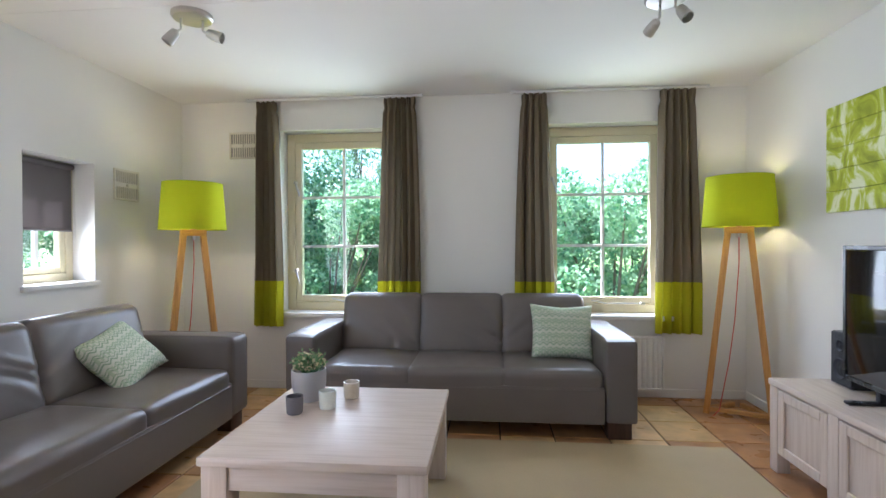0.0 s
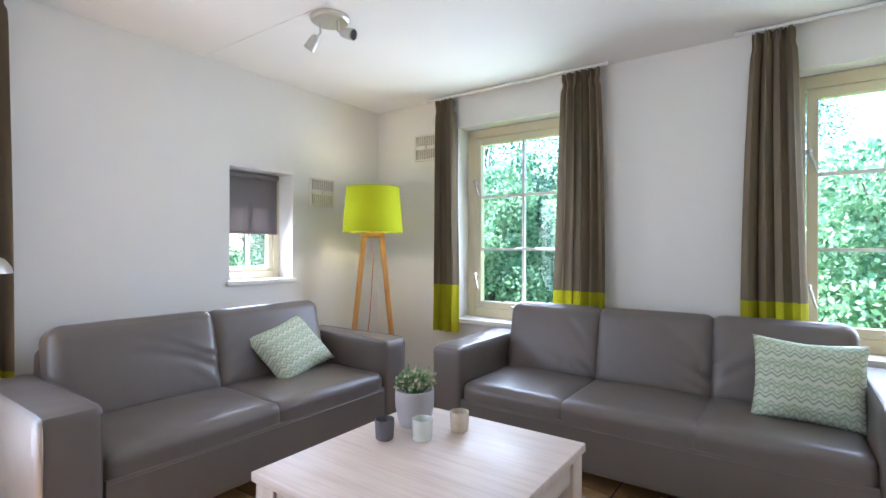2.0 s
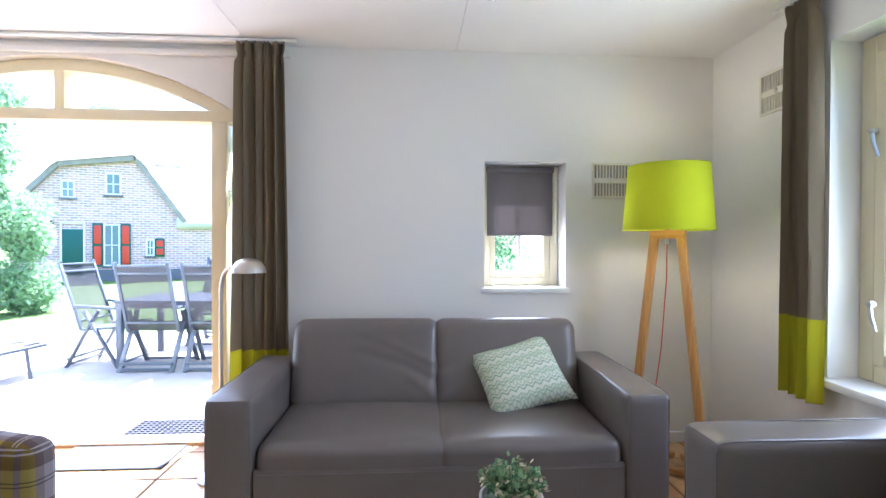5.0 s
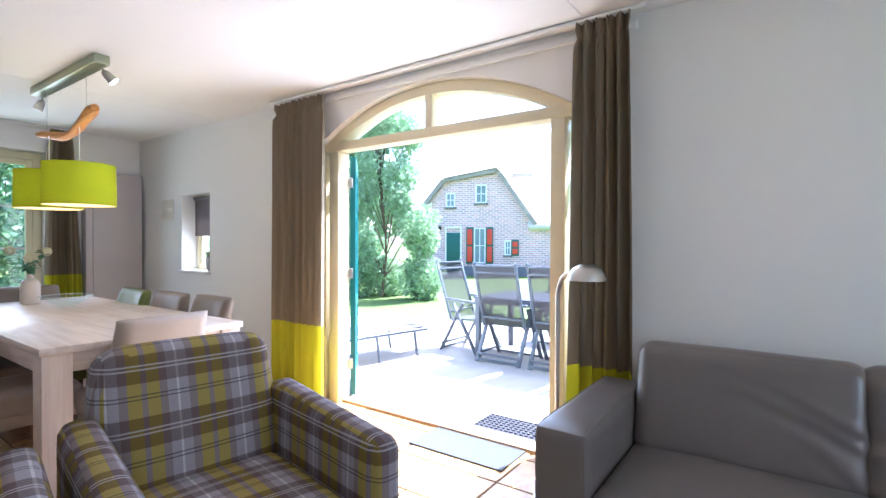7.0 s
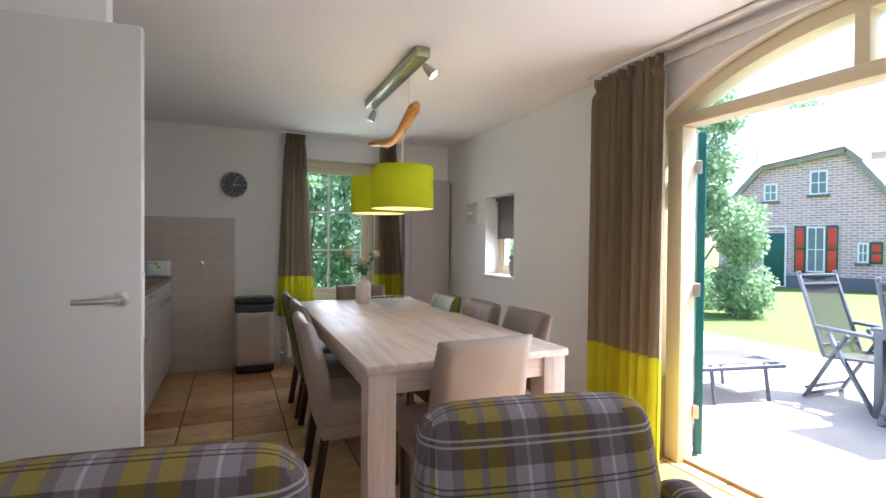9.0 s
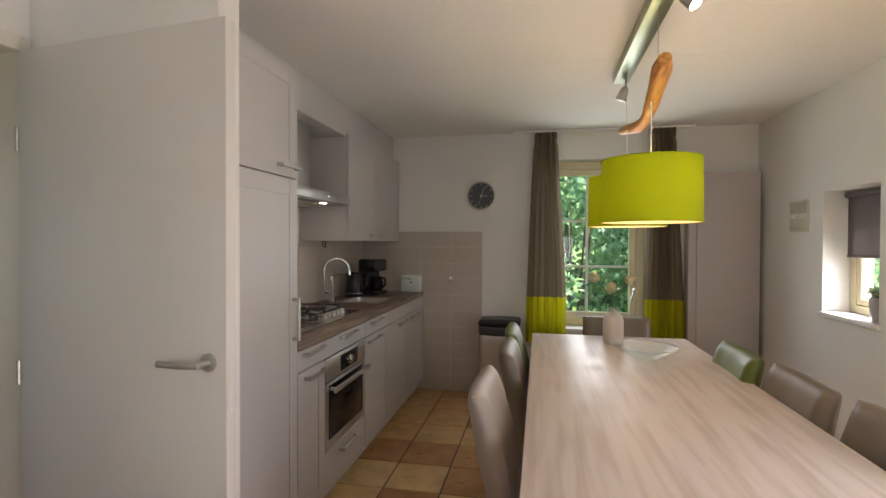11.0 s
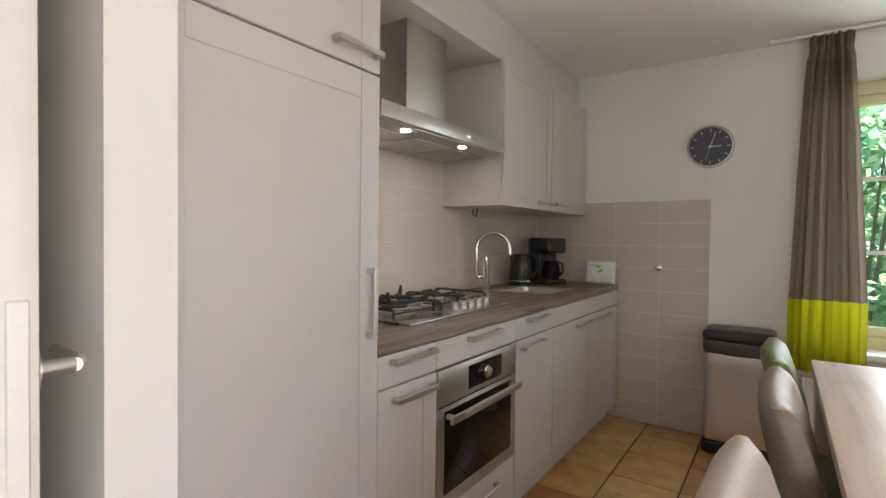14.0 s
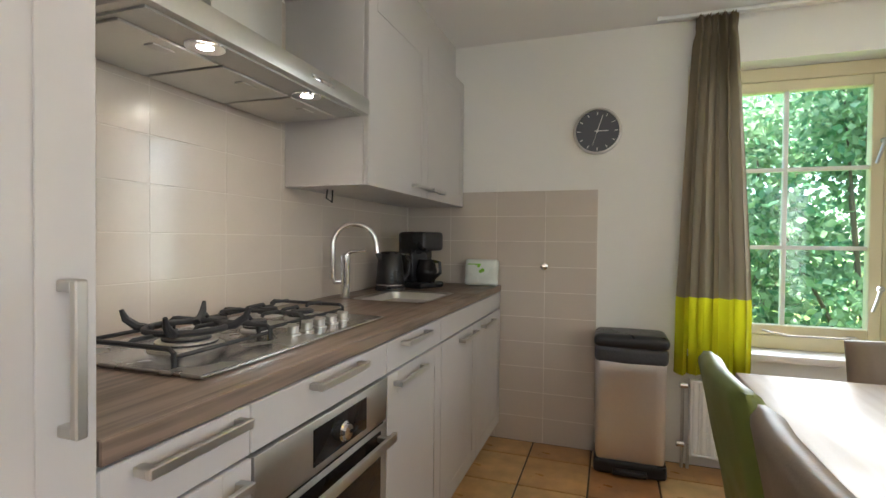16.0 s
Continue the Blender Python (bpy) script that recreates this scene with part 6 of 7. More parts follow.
def hood():
    h = thing("cooker_hood", Matrix(), "stainless steel cooker hood with lit spots", "cooker hood")
    x0, x1, y0, y1 = 0.51, KW - 0.004, -2.88, -1.93
    part("canopy", box(x0, x1, y0, y1, 1.725, 1.785, 0.003), STEEL, h)
    part("chimney", box(0.665, x1, -2.56, -2.26, 1.785, 2.233, 0.003), STEEL, h)
    part("underside", box(x0 + 0.025, x1 - 0.02, y0 + 0.025, y1 - 0.025, 1.719, 1.7245), mat("hood_filter_grey", (0.42, 0.41, 0.39), 0.4, 0.8, vary=0.05), h)
    for k in range(3):
        a = y0 + 0.04 + k * 0.295
        f = part("filter", box(x0 + 0.12, x1 - 0.04, a, a + 0.28, 1.712, 1.719, 0.002), STEEL, h)
        part("filter_catch", box(x0 + 0.15, x0 + 0.18, a + 0.11, a + 0.17, 1.708, 1.712, 0.001), STEEL, f)
    part("switch_plate", box(x0 - 0.003, x0, -2.62, -2.50, 1.748, 1.762, 0.001), CHROME, h)
    for y in (-2.155, -2.575):
        part("spot_ring", move(lathe([(0.048, 0), (0.046, -0.004), (0.038, -0.002)], 28), pose(x0 + 0.07, y, 1.719)), CHROME, h)
        part("spot_bulb", move(lathe([(0.037, -0.001), (0.002, -0.003)], 24), pose(x0 + 0.07, y, 1.719)), SPOT_ON, h)
        lamp = bpy.data.lights.new("hood_light", "SPOT")
        lamp.energy, lamp.color, lamp.spot_size, lamp.spot_blend, lamp.shadow_soft_size = HOOD_WATTS, (1.0, 0.88, 0.70), radians(110), 0.8, 0.03
        ob = new("hood_light", lamp)
        ob.matrix_world = look((x0 + 0.07, y, 1.708), (x0 + 0.08, y, 0.9))


hood()


def kettle():
    k = thing("kettle", pose(0.79, -3.67, 0.976), "black cordless electric kettle on the worktop", "kettle")
    part("base", lathe([(0.082, 0), (0.082, 0.014), (0.07, 0.02)], 32), BLACK, k)
    part("body", lathe([(0.078, 0.02), (0.08, 0.03), (0.072, 0.14), (0.060, 0.20), (0.052, 0.212), (0.002, 0.216)], 36), BLACK, k)
    part("rim", lathe([(0.080, 0.026), (0.0815, 0.030), (0.079, 0.036)], 32, None, False), CHROME, k)
    part("handle", tube([(-0.03, -0.045, 0.20), (-0.06, -0.075, 0.20), (-0.075, -0.095, 0.16), (-0.07, -0.09, 0.09), (-0.05, -0.065, 0.05)], 0.011, 10), BLACK, k)
    part("spout", tube([(0.03, 0.045, 0.17), (0.05, 0.065, 0.205)], [0.02, 0.012], 10), BLACK, k)


kettle()


def coffee_maker():
    c = thing("coffee_maker", pose(0.70, -3.90, 0.976, 0, 0, -20), "black filter coffee maker with glass jug", "coffee maker")
    part("base", box(-0.10, 0.10, -0.10, 0.11, 0, 0.035, 0.012), BLACK, c)
    part("tower", box(-0.015, 0.10, -0.09, 0.09, 0.035, 0.25, 0.012), BLACK, c)
    part("head", cushion(-0.10, 0.10, -0.095, 0.095, 0.215, 0.325, 0.02, cuts=7), BLACK, c)
    j = part("jug", move(lathe([(0.05, 0.037), (0.062, 0.06), (0.064, 0.10), (0.05, 0.15), (0.046, 0.165)], 28), pose(-0.045, 0, 0)), OVENGLASS, c, "dark glass jug")
    part("jug_handle", tube([(-0.10, 0.0, 0.155), (-0.145, 0.0, 0.15), (-0.15, 0.0, 0.09), (-0.11, 0.0, 0.06)], 0.010, 8), BLACK, j)


coffee_maker()


def wipes_pack():
    w = thing("wipes_pack", pose(0.395, -4.15, 0.976, 14, 0, 3), "white soft pack with green leaf print", "packet")
    m = mat("white_plastic_film", (0.74, 0.78, 0.74), 0.3, vary=0.04, bump=0.3, bump_scale=25)
    part("pack", cushion(-0.105, 0.105, -0.02, 0.02, 0.0, 0.165, 0.016, (0, 0.012, 0), 0.003, 9), m, w)
    green = mat("leaf_print_green", (0.22, 0.50, 0.04), 0.4)
    rnd = random.Random(3)
    for k in range(14):
        r = rnd.uniform(0.006, 0.014)
        part("leaf_print", move(lathe([(r, 0), (r, 0.001), (0.001, 0.0015)], 8), pose(-0.085 + 0.0125 * k, 0.0325 - abs(k - 6.5) * 0.0018, 0.055 + 0.006 * k + rnd.uniform(-0.02, 0.02), -90)), green, w)
    part("print_bar", box(0.0, 0.085, 0.026, 0.030, 0.125, 0.131), green, w)


wipes_pack()
st = thing("wall_tap_cover", pose(0.022, S + 0.009, 1.10), "small chrome wall outlet on the tiles", "outlet")
part("rose", move(lathe([(0.022, 0), (0.022, 0.006), (0.012, 0.01)], 20), pose(0, 0, 0, -90)), CHROME, st)
part("cap", move(lathe([(0.010, 0.006), (0.012, 0.03), (0.006, 0.034)], 14), pose(0.006, 0, 0, -90)), CHROME, st)

# ---- hall ----
mi = thing("wall_mirror", pose(3.168, -1.96, 0.945), "wooden framed mirror on the hall wall", "mirror")
part("mirror_glass", box(-0.012, -0.008, -0.32, 0.32, 0.06, 0.94), mat("mirror_silver", (0.85, 0.86, 0.85), 0.03, 1.0, vary=0.01, rough_vary=0.01), mi)
part("frame", move(frame_bars(-0.38, 0.38, 0.0, 1.0, 0.065, 0, 0.022, 0.004), pose(0, 0, 0, 0, 0, 90)), wood("pale_pine", (0.55, 0.42, 0.26), (0.42, 0.30, 0.17), 0.5, 2), mi)
STAIRWOOD = wood("dark_red_brown_wood", (0.17, 0.05, 0.022), (0.09, 0.026, 0.012), 0.45, 1)
stair = thing("staircase", Matrix(), "dark wooden open staircase rising in the hall", "staircase")
for k in range(8):
    part("tread", box(1.25, 2.15, -3.40 + 0.22 * k - 0.13, -3.40 + 0.22 * k + 0.13, 0.75 + 0.19 * k, 0.79 + 0.19 * k, 0.005), STAIRWOOD, stair)
for x in (1.23, 2.17):
    part("stringer", beam((x, -3.55, 0.60), (x, -1.65, 2.24), 0.04, 0.22, 0.004), STAIRWOOD, stair)
part("post", box(1.21, 1.29, -3.70, -3.62, 0.0, 1.0, 0.005), STAIRWOOD, stair)
# ---- garden ----
def crown_mesh(name, blobs, count, size, material, seed):
    """Many small leaves spread through and over clumps (x, y, z, radius)."""
    rng = np.random.default_rng(seed)
    w = np.array([b[3] ** 2 for b in blobs])
    pick = rng.choice(len(blobs), count, p=w / w.sum())
    centre = np.array(blobs)[pick]
    d = rng.normal(size=(count, 3))
    d /= np.linalg.norm(d, axis=1)[:, None]
    c = centre[:, :3] + d * (centre[:, 3:4] * rng.uniform(0.55, 1.08, (count, 1)))
    a = rng.normal(size=(count, 3)) + d * 0.6 - np.array([0, 0, 0.3])
    a /= np.linalg.norm(a, axis=1)[:, None]
    b = np.cross(a, rng.normal(size=(count, 3)))
    b /= np.linalg.norm(b, axis=1)[:, None]
    ln = size * rng.uniform(0.6, 1.3, (count, 1))
    v = np.stack([c, c + a * ln * 0.5 + b * ln * 0.3, c + a * ln, c + a * ln * 0.5 - b * ln * 0.3], 1).reshape(-1, 3)
    me = bpy.data.meshes.new(name)
    me.from_pydata(v.tolist(), [], np.arange(count * 4).reshape(-1, 4).tolist())
    for m in (material if isinstance(material, list) else [material]):
        me.materials.append(m)
    if isinstance(material, list):
        me.polygons.foreach_set("material_index", rng.integers(0, len(material), count).astype(np.int32))
    return me


def tree(m, height, spread, seed, label, leaves=7000, size=0.16, low=0.25, mats=None, limbs=26):
    rnd = random.Random(seed)
    t = thing("tree", m, label, "tree", "garden trees")
    trunk = bmesh.new()
    r0 = 0.010 * height ** 0.8
    pts = [(0.06 * height * 0.2 * math.sin(k * 0.9 + seed), 0.05 * height * 0.2 * math.cos(k * 1.3 + seed), height * 0.85 * k / 8) for k in range(9)]
    tube(pts, [r0 * (1 - 0.1 * k) for k in range(9)], 10, trunk)
    blobs = []
    for k in range(limbs):
        a = rnd.uniform(0, 2 * math.pi)
        h = height * (low + (1 - low) * rnd.random() ** 0.9)
        reach = spread * (0.35 + 0.65 * rnd.random()) * (1.05 - 0.55 * (h / height) ** 2)
        tip = Vector((reach * math.cos(a), reach * math.sin(a), h))
        base = Vector(pts[max(1, min(7, int(8 * (h / height) * 0.75)))])
        tube([base, base.lerp(tip, 0.5) + Vector((0, 0, 0.08 * height)), tip], [r0 * 0.4, r0 * 0.25, r0 * 0.08], 6, trunk)
        blobs.append((tip.x, tip.y, tip.z, spread * rnd.uniform(0.25, 0.48)))
    blobs.append((0, 0, height * 0.92, spread * 0.4))
    part("trunk", trunk, BARK, t, "brown tapering trunk with limbs")
    ob = new("crown", crown_mesh("crown", blobs, leaves, size, mats or [LEAF_A, LEAF_B, LEAF_C], seed))
    ob.parent = t
    tagged(ob, "loose green leafy crown", kind="stuff")
    return t


def shrub(m, w, h, seed, label, leaves=6000, size=0.12, mats=None):
    rnd = random.Random(seed)
    t = thing("shrub", m, label, "shrub", "garden shrubs")
    stems, blobs = bmesh.new(), []
    for k in range(14):
        a, r = rnd.uniform(0, 2 * math.pi), w * math.sqrt(rnd.random()) * 0.8
        z = h * rnd.uniform(0.15, 0.92)
        tip = Vector((r * math.cos(a), r * math.sin(a) * 0.7, z))
        tube([(tip.x * 0.3, tip.y * 0.3, 0), tip.lerp(Vector((tip.x * 0.3, tip.y * 0.3, 0)), 0.4), tip], [0.03, 0.02, 0.008], 5, stems)
        blobs.append((*tip, w * rnd.uniform(0.22, 0.42)))
    part("stems", stems, BARK, t)
    ob = new("foliage", crown_mesh("foliage", blobs, leaves, size, mats or [LEAF_A, LEAF_B, LEAF_C], seed))
    ob.parent = t
    tagged(ob, "dense green foliage", kind="stuff")
    return t


G = -0.075
LT, LS = "leafy green garden tree with uneven crown", "dense leafy green shrub beyond the lawn"
first = tree(pose(-9.2, -6.25, G), 5.0, 1.15, 3, "broad light green garden tree beside the terrace", 36000, 0.10, 0.03, [LEAF_B, LEAF_D, LEAF_D], 40)
second = tree(pose(-3.9, 15.0, G), 6.5, 2.3, 7, LT, 22000, 0.10, 0.03, [LEAF_B, LEAF_D, LEAF_A, LEAF_C])
for x, y, a, k in ((-1.3, 13.5, 80, 0.8), (-6.5, 12.5, 200, 1.1), (-17.0, 15.5, 140, 1.2), (0.6, 14.5, 30, 0.72), (7.6, 17.0, 260, 0.8), (-15.5, 11.0, 320, 1.1), (8.5, 14.0, 170, 0.8), (-14.5, 3.5, 20, 0.9)):
    copy_thing(second, pose(x, y, G, 0, 0, a) @ Matrix.Scale(k, 4))
for x, y, a, k in ((-14.0, -18.0, 60, 1.1), (-17.5, -15.5, 150, 1.4), (-26.0, -14.0, 240, 1.6), (-32.0, -4.0, 10, 1.5)):
    copy_thing(first, pose(x, y, G, 0, 0, a) @ Matrix.Scale(k, 4))
bush = shrub(pose(2.0, 8.2, G), 1.5, 2.5, 11, LS, 10000, 0.10, [LEAF_A, LEAF_D, LEAF_D, LEAF_B])
for x, y, a, k in ((3.9, 8.8, 70, 1.1), (0.4, 10.2, 200, 0.95), (5.8, 9.5, 300, 1.2), (-4.6, 8.2, 110, 0.7), (-13.5, 11.6, 20, 0.9), (-15.5, 9.4, 160, 1.1), (-11.0, 13.2, 250, 1.0), (-3.3, 9.9, 40, 1.0), (-5.2, 10.9, 140, 1.2), (-7.0, 9.9, 220, 1.1), (-2.3, 12.4, 310, 1.0), (1.5, 11.6, 15, 1.0), (3.2, 11.2, 190, 0.95), (-4.2, 13.0, 75, 1.2)):
    copy_thing(bush, pose(x, y, G, 0, 0, a) @ Matrix.Scale(k, 4))
hedge = shrub(pose(-1.4, -8.6, G), 1.7, 3.4, 21, "tall leafy shrub outside the dining window", 8500, 0.13, [LEAF_A, LEAF_D, LEAF_D, LEAF_B])
for x, y, a, k in ((0.8, -8.6, 70, 1.0), (-3.4, -8.4, 200, 1.05), (2.8, -9.0, 300, 1.1), (-5.2, -9.4, 130, 1.1), (-0.4, -12.5, 250, 1.2), (-3.6, -13.0, 20, 1.3), (3.4, -13.5, 90, 1.3)):
    copy_thing(hedge, pose(x, y, G, 0, 0, a) @ Matrix.Scale(k, 4))


def farmhouse():
    """Brick house with a thatched roof; local x along the front, y away from the terrace."""
    h = thing("farmhouse", pose(-18.66, -6.5, G - 0.02, 0, 0, 111), "brick farmhouse with thatched roof and red shutters", "house")
    top = [(-5.15, 2.4), (-3.78, 4.02), (-1.55, 4.36), (0.0, 2.12)]
    bm = bmesh.new()
    pts = [(-5.15, 0.0)] + top + [(0.0, 0.0)]
    a = [bm.verts.new((u, 0, z)) for u, z in pts]
    b = [bm.verts.new((u, 9.0, z)) for u, z in pts]
    bm.faces.new(a)
    bm.faces.new(b[::-1])
    for k in range(len(pts)):
        j = (k + 1) % len(pts)
        bm.faces.new((a[k], b[k], b[j], a[j]))
    bmesh.ops.recalc_face_normals(bm, faces=bm.faces)
    part("wall", bm, BRICKS, h, "mixed brown and grey brick gable")
    part("wall", box(0.002, 12.0, 0.02, 9.0, 0, 2.12), BRICKS, h, "mixed brown and grey brick side")
    part("plinth", box(-5.18, 12.0, -0.03, 0.0, 0, 0.42), PLINTH, h, "dark grey plinth")
    roof = bmesh.new()
    box(-0.25, 12.4, 0.0, 6.8, -0.32, 0.0, 0.10, 3, roof)
    box(-4.6, -0.2, 3.4, 6.8, -0.32, -0.01, 0.10, 3, roof)
    move(roof, pose(0, -0.28, 2.08, 47))
    part("roof", roof, THATCH, h, "thick pale straw thatch")
    edges = bmesh.new()
    for (u0, z0), (u1, z1) in zip(top, top[1:]):
        d = Vector((u1 - u0, 0, z1 - z0))
        nrm = Vector((-d.z, 0, d.x)).normalized() * 0.17
        q = [Vector((u0, -0.22, z0)), Vector((u1, -0.22, z1)), Vector((u1, -0.22, z1)) + nrm, Vector((u0, -0.22, z0)) + nrm]
        f = [edges.verts.new(p) for p in q]
        g = [edges.verts.new(p + Vector((0, 5.0, 0))) for p in q]
        edges.faces.new(f)
        edges.faces.new(g[::-1])
        for k in range(4):
            edges.faces.new((f[k], g[k], g[(k + 1) % 4], f[(k + 1) % 4]))
    bmesh.ops.recalc_face_normals(edges, faces=edges.faces)
    # edge thatch has a darker colour than the roof
    part("gable_thatch", edges, mat("dark_thatch_edge", (0.30, 0.27, 0.24), 0.95, vary=0.2, scale=5, bump=0.5, bump_scale=40), h, "darker thatch edge over the gable")
    hip = bmesh.new()
    v = [hip.verts.new(p) for p in ((-4.3, -0.3, 3.75), (-3.78, -0.3, 4.18), (-1.55, -0.3, 4.56), (-0.95, -0.3, 3.95), (-1.0, 4.3, 7.2), (-3.9, 4.3, 6.8))]
    hip.faces.new((v[0], v[1], v[5]))
    hip.faces.new((v[1], v[2], v[4], v[5]))
    hip.faces.new((v[2], v[3], v[4]))
    part("hip_roof", hip, THATCH, h)

    def opening(u0, u1, z0, z1, shutters, rows=2):
        w = part("window", frame_bars(u0, u1, z0, z1, 0.05, -0.05, 0.02, 0.004), WHITE, h, "white framed window")
        # pane colour is lightened to paint in the reflected sky
        part("pane", box(u0 + 0.05, u1 - 0.05, -0.02, -0.01, z0 + 0.05, z1 - 0.05), mat("sky_reflection_pane", (0.20, 0.25, 0.28), 0.08, vary=0.1, rough_vary=0.03), w)
        part("glazing_bar", box((u0 + u1) / 2 - 0.015, (u0 + u1) / 2 + 0.015, -0.04, -0.02, z0 + 0.05, z1 - 0.05), WHITE, w)
        for k in range(1, rows):
            z = z0 + (z1 - z0) * k / rows
            part("glazing_bar", box(u0 + 0.05, u1 - 0.05, -0.038, -0.02, z - 0.015, z + 0.015), WHITE, w)
        part("sill", box(u0 - 0.06, u1 + 0.06, -0.10, 0.0, z0 - 0.07, z0, 0.01), PLINTH, w)
        for k in shutters:
            a, b = (u0 - 0.33, u0 - 0.02) if k < 0 else (u1 + 0.02, u1 + 0.33)
            s = part("shutter", box(a, b, -0.06, -0.02, z0 - 0.03, z1 + 0.03, 0.006), DKGREEN, h, "red shutter with dark green border")
            for p, q in ((z0 + 0.05, (z0 + z1) / 2 - 0.04), ((z0 + z1) / 2 + 0.04, z1 - 0.05)):
                part("red_panel", box(a + 0.05, b - 0.05, -0.068, -0.06, p, q, 0.004), RED, s)

    opening(-2.52, -2.02, 0.55, 2.05, (-1, 1))
    opening(-1.22, -0.95, 0.90, 1.52, (1,))
    opening(-2.46, -1.98, 3.10, 3.88, ())
    opening(-3.75, -3.35, 2.95, 3.55, ())
    opening(2.40, 3.05, 0.62, 1.85, (-1, 1))
    opening(6.0, 6.7, 0.62, 1.85, (-1, 1))
    d = part("door", box(-3.72, -3.12, -0.05, 0.0, 0.05, 1.85, 0.006), DKGREEN, h, "dark green front door")
    part("door_frame", frame_bars(-3.78, -3.06, 0.0, 2.10, 0.055, -0.06, -0.004, 0.004), WHITE, d)
    lamp = part("lamp", lathe([(0.06, 0), (0.08, 0.1), (0.02, 0.16)], 12), BLACK, h, "small dark wall lamp")
    lamp.matrix_basis = pose(-4.0, -0.1, 1.98)
    return h


farmhouse()


def garden_chair(m, label):
    """High-backed folding recliner with mesh sling; front faces -y."""
    c = thing("garden_chair", m, label, "garden chair", "grey garden chairs")
    for x in (-0.285, 0.285):
        part("leg", beam((x, -0.20, 0.0), (x, 0.16, 0.62), 0.048, 0.026, 0.006), ALU, c)
        part("leg", beam((x * 0.93, 0.36, 0.0), (x * 0.93, 0.02, 0.62), 0.048, 0.026, 0.006), ALU, c)
        part("armrest", beam((x, -0.26, 0.635), (x, 0.27, 0.665), 0.055, 0.03, 0.010), ALU, c)
        part("back_post", beam((x * 0.92, 0.20, 0.40), (x * 0.92, 0.43, 1.12), 0.034, 0.026, 0.006), ALU, c)
        part("seat_rail", beam((x * 0.92, -0.25, 0.435), (x * 0.92, 0.21, 0.405), 0.034, 0.026, 0.006), ALU, c)
        part("post_cap", box(x * 0.92 - 0.018, x * 0.92 + 0.018, 0.415, 0.45, 1.11, 1.15, 0.008), ALU, c)
    for y, z in ((-0.19, 0.03), (0.345, 0.03), (0.345, 0.09), (-0.25, 0.43)):
        part("cross_bar", beam((-0.27, y, z), (0.27, y, z), 0.028, 0.028, 0.005), ALU, c)
    for y, z in ((0.43, 1.11), (0.40, 1.03), (0.235, 0.50)):
        part("back_bar", beam((-0.26, y, z), (0.26, y, z), 0.030, 0.022, 0.006), ALU, c)
    bm = bmesh.new()
    prof = [(-0.24, 0.445), (0.0, 0.42), (0.18, 0.41), (0.21, 0.45), (0.32, 0.78), (0.425, 1.11)]
    rows = [[bm.verts.new((x, y + 0.015 * (1 - (x / 0.25) ** 2), z)) for x in (-0.25, -0.12, 0.0, 0.12, 0.25)] for y, z in prof]
    for a, b in zip(rows, rows[1:]):
        for k in range(4):
            bm.faces.new((a[k], a[k + 1], b[k + 1], b[k]))
    bmesh.ops.solidify(bm, geom=bm.faces[:], thickness=0.006)
    part("sling", bm, MESH, c, "grey woven mesh sling")
    return c


TZ = -0.06
GL = "grey mesh high-backed garden chair on the terrace"
gc = garden_chair(pose(-5.36, -1.16, TZ, 0, 0, 178), GL)
for x, y, a in ((-5.2, -0.56, -91), (-5.2, 0.09, -88), (-5.2, 0.74, -91), (-6.35, -0.45, 90), (-6.35, 0.30, 88)):
    copy_thing(gc, pose(x, y, TZ, 0, 0, a))
gt = thing("garden_table", pose(-5.46, 0.03, TZ), "dark grey slatted aluminium garden table", "garden table")
for k in range(9):
    part("slat", box(-0.45 + 0.1 * k, -0.45 + 0.1 * k + 0.092, -1.02, 1.02, 0.70, 0.725, 0.003, 1), ALU, gt)
for x in (-0.42, 0.42):
    part("side_rail", box(x - 0.025, x + 0.025, -1.0, 1.0, 0.645, 0.70, 0.004), ALU, gt)
    for y in (-0.96, 0.96):
        part("leg", box(x - 0.03, x + 0.03, y - 0.03, y + 0.03, 0, 0.66, 0.004), ALU, gt)
sl = thing("sun_lounger", pose(-3.93, -1.99, TZ, 0, 0, 78), "low grey sun lounger on the terrace", "sun lounger")
lounger_frame = part("frame", frame_bars(-0.30, 0.30, -0.95, 0.95, 0.03, 0.0, 0.035, 0.004), ALU, sl)
lounger_frame.matrix_basis = pose(0, 0, 0.33, -90)
part("sling", box(-0.27, 0.27, -0.92, 0.92, 0.340, 0.348, 0.002), MESH, sl)
for y in (-0.85, 0.25, 0.80):
    for x in (-0.27, 0.27):
        part("leg", beam((x, y, 0.0), (x, y - 0.05, 0.34), 0.025, 0.025, 0.003), ALU, sl)
rm = thing("rubber_mat", pose(-3.22, 0.52, TZ), "black perforated rubber mat outside the doors", "mat")
bm = bmesh.new()
for k in range(9):
    x = -0.16 + 0.04 * k
    box(x - 0.009, x + 0.009, -0.32, 0.32, 0.0, 0.02, 0.002, 1, bm)
for k in range(17):
    y = -0.32 + 0.04 * k
    box(-0.17, 0.17, y - 0.007, y + 0.007, 0.0, 0.018, 0.002, 1, bm)
tagged(part("grid", bm, RUBBER, rm), kind="stuff")
# ---- floor tiles ----
TILE_P = 0.347
TILE_X, TILE_Y = 0.075, 3.59


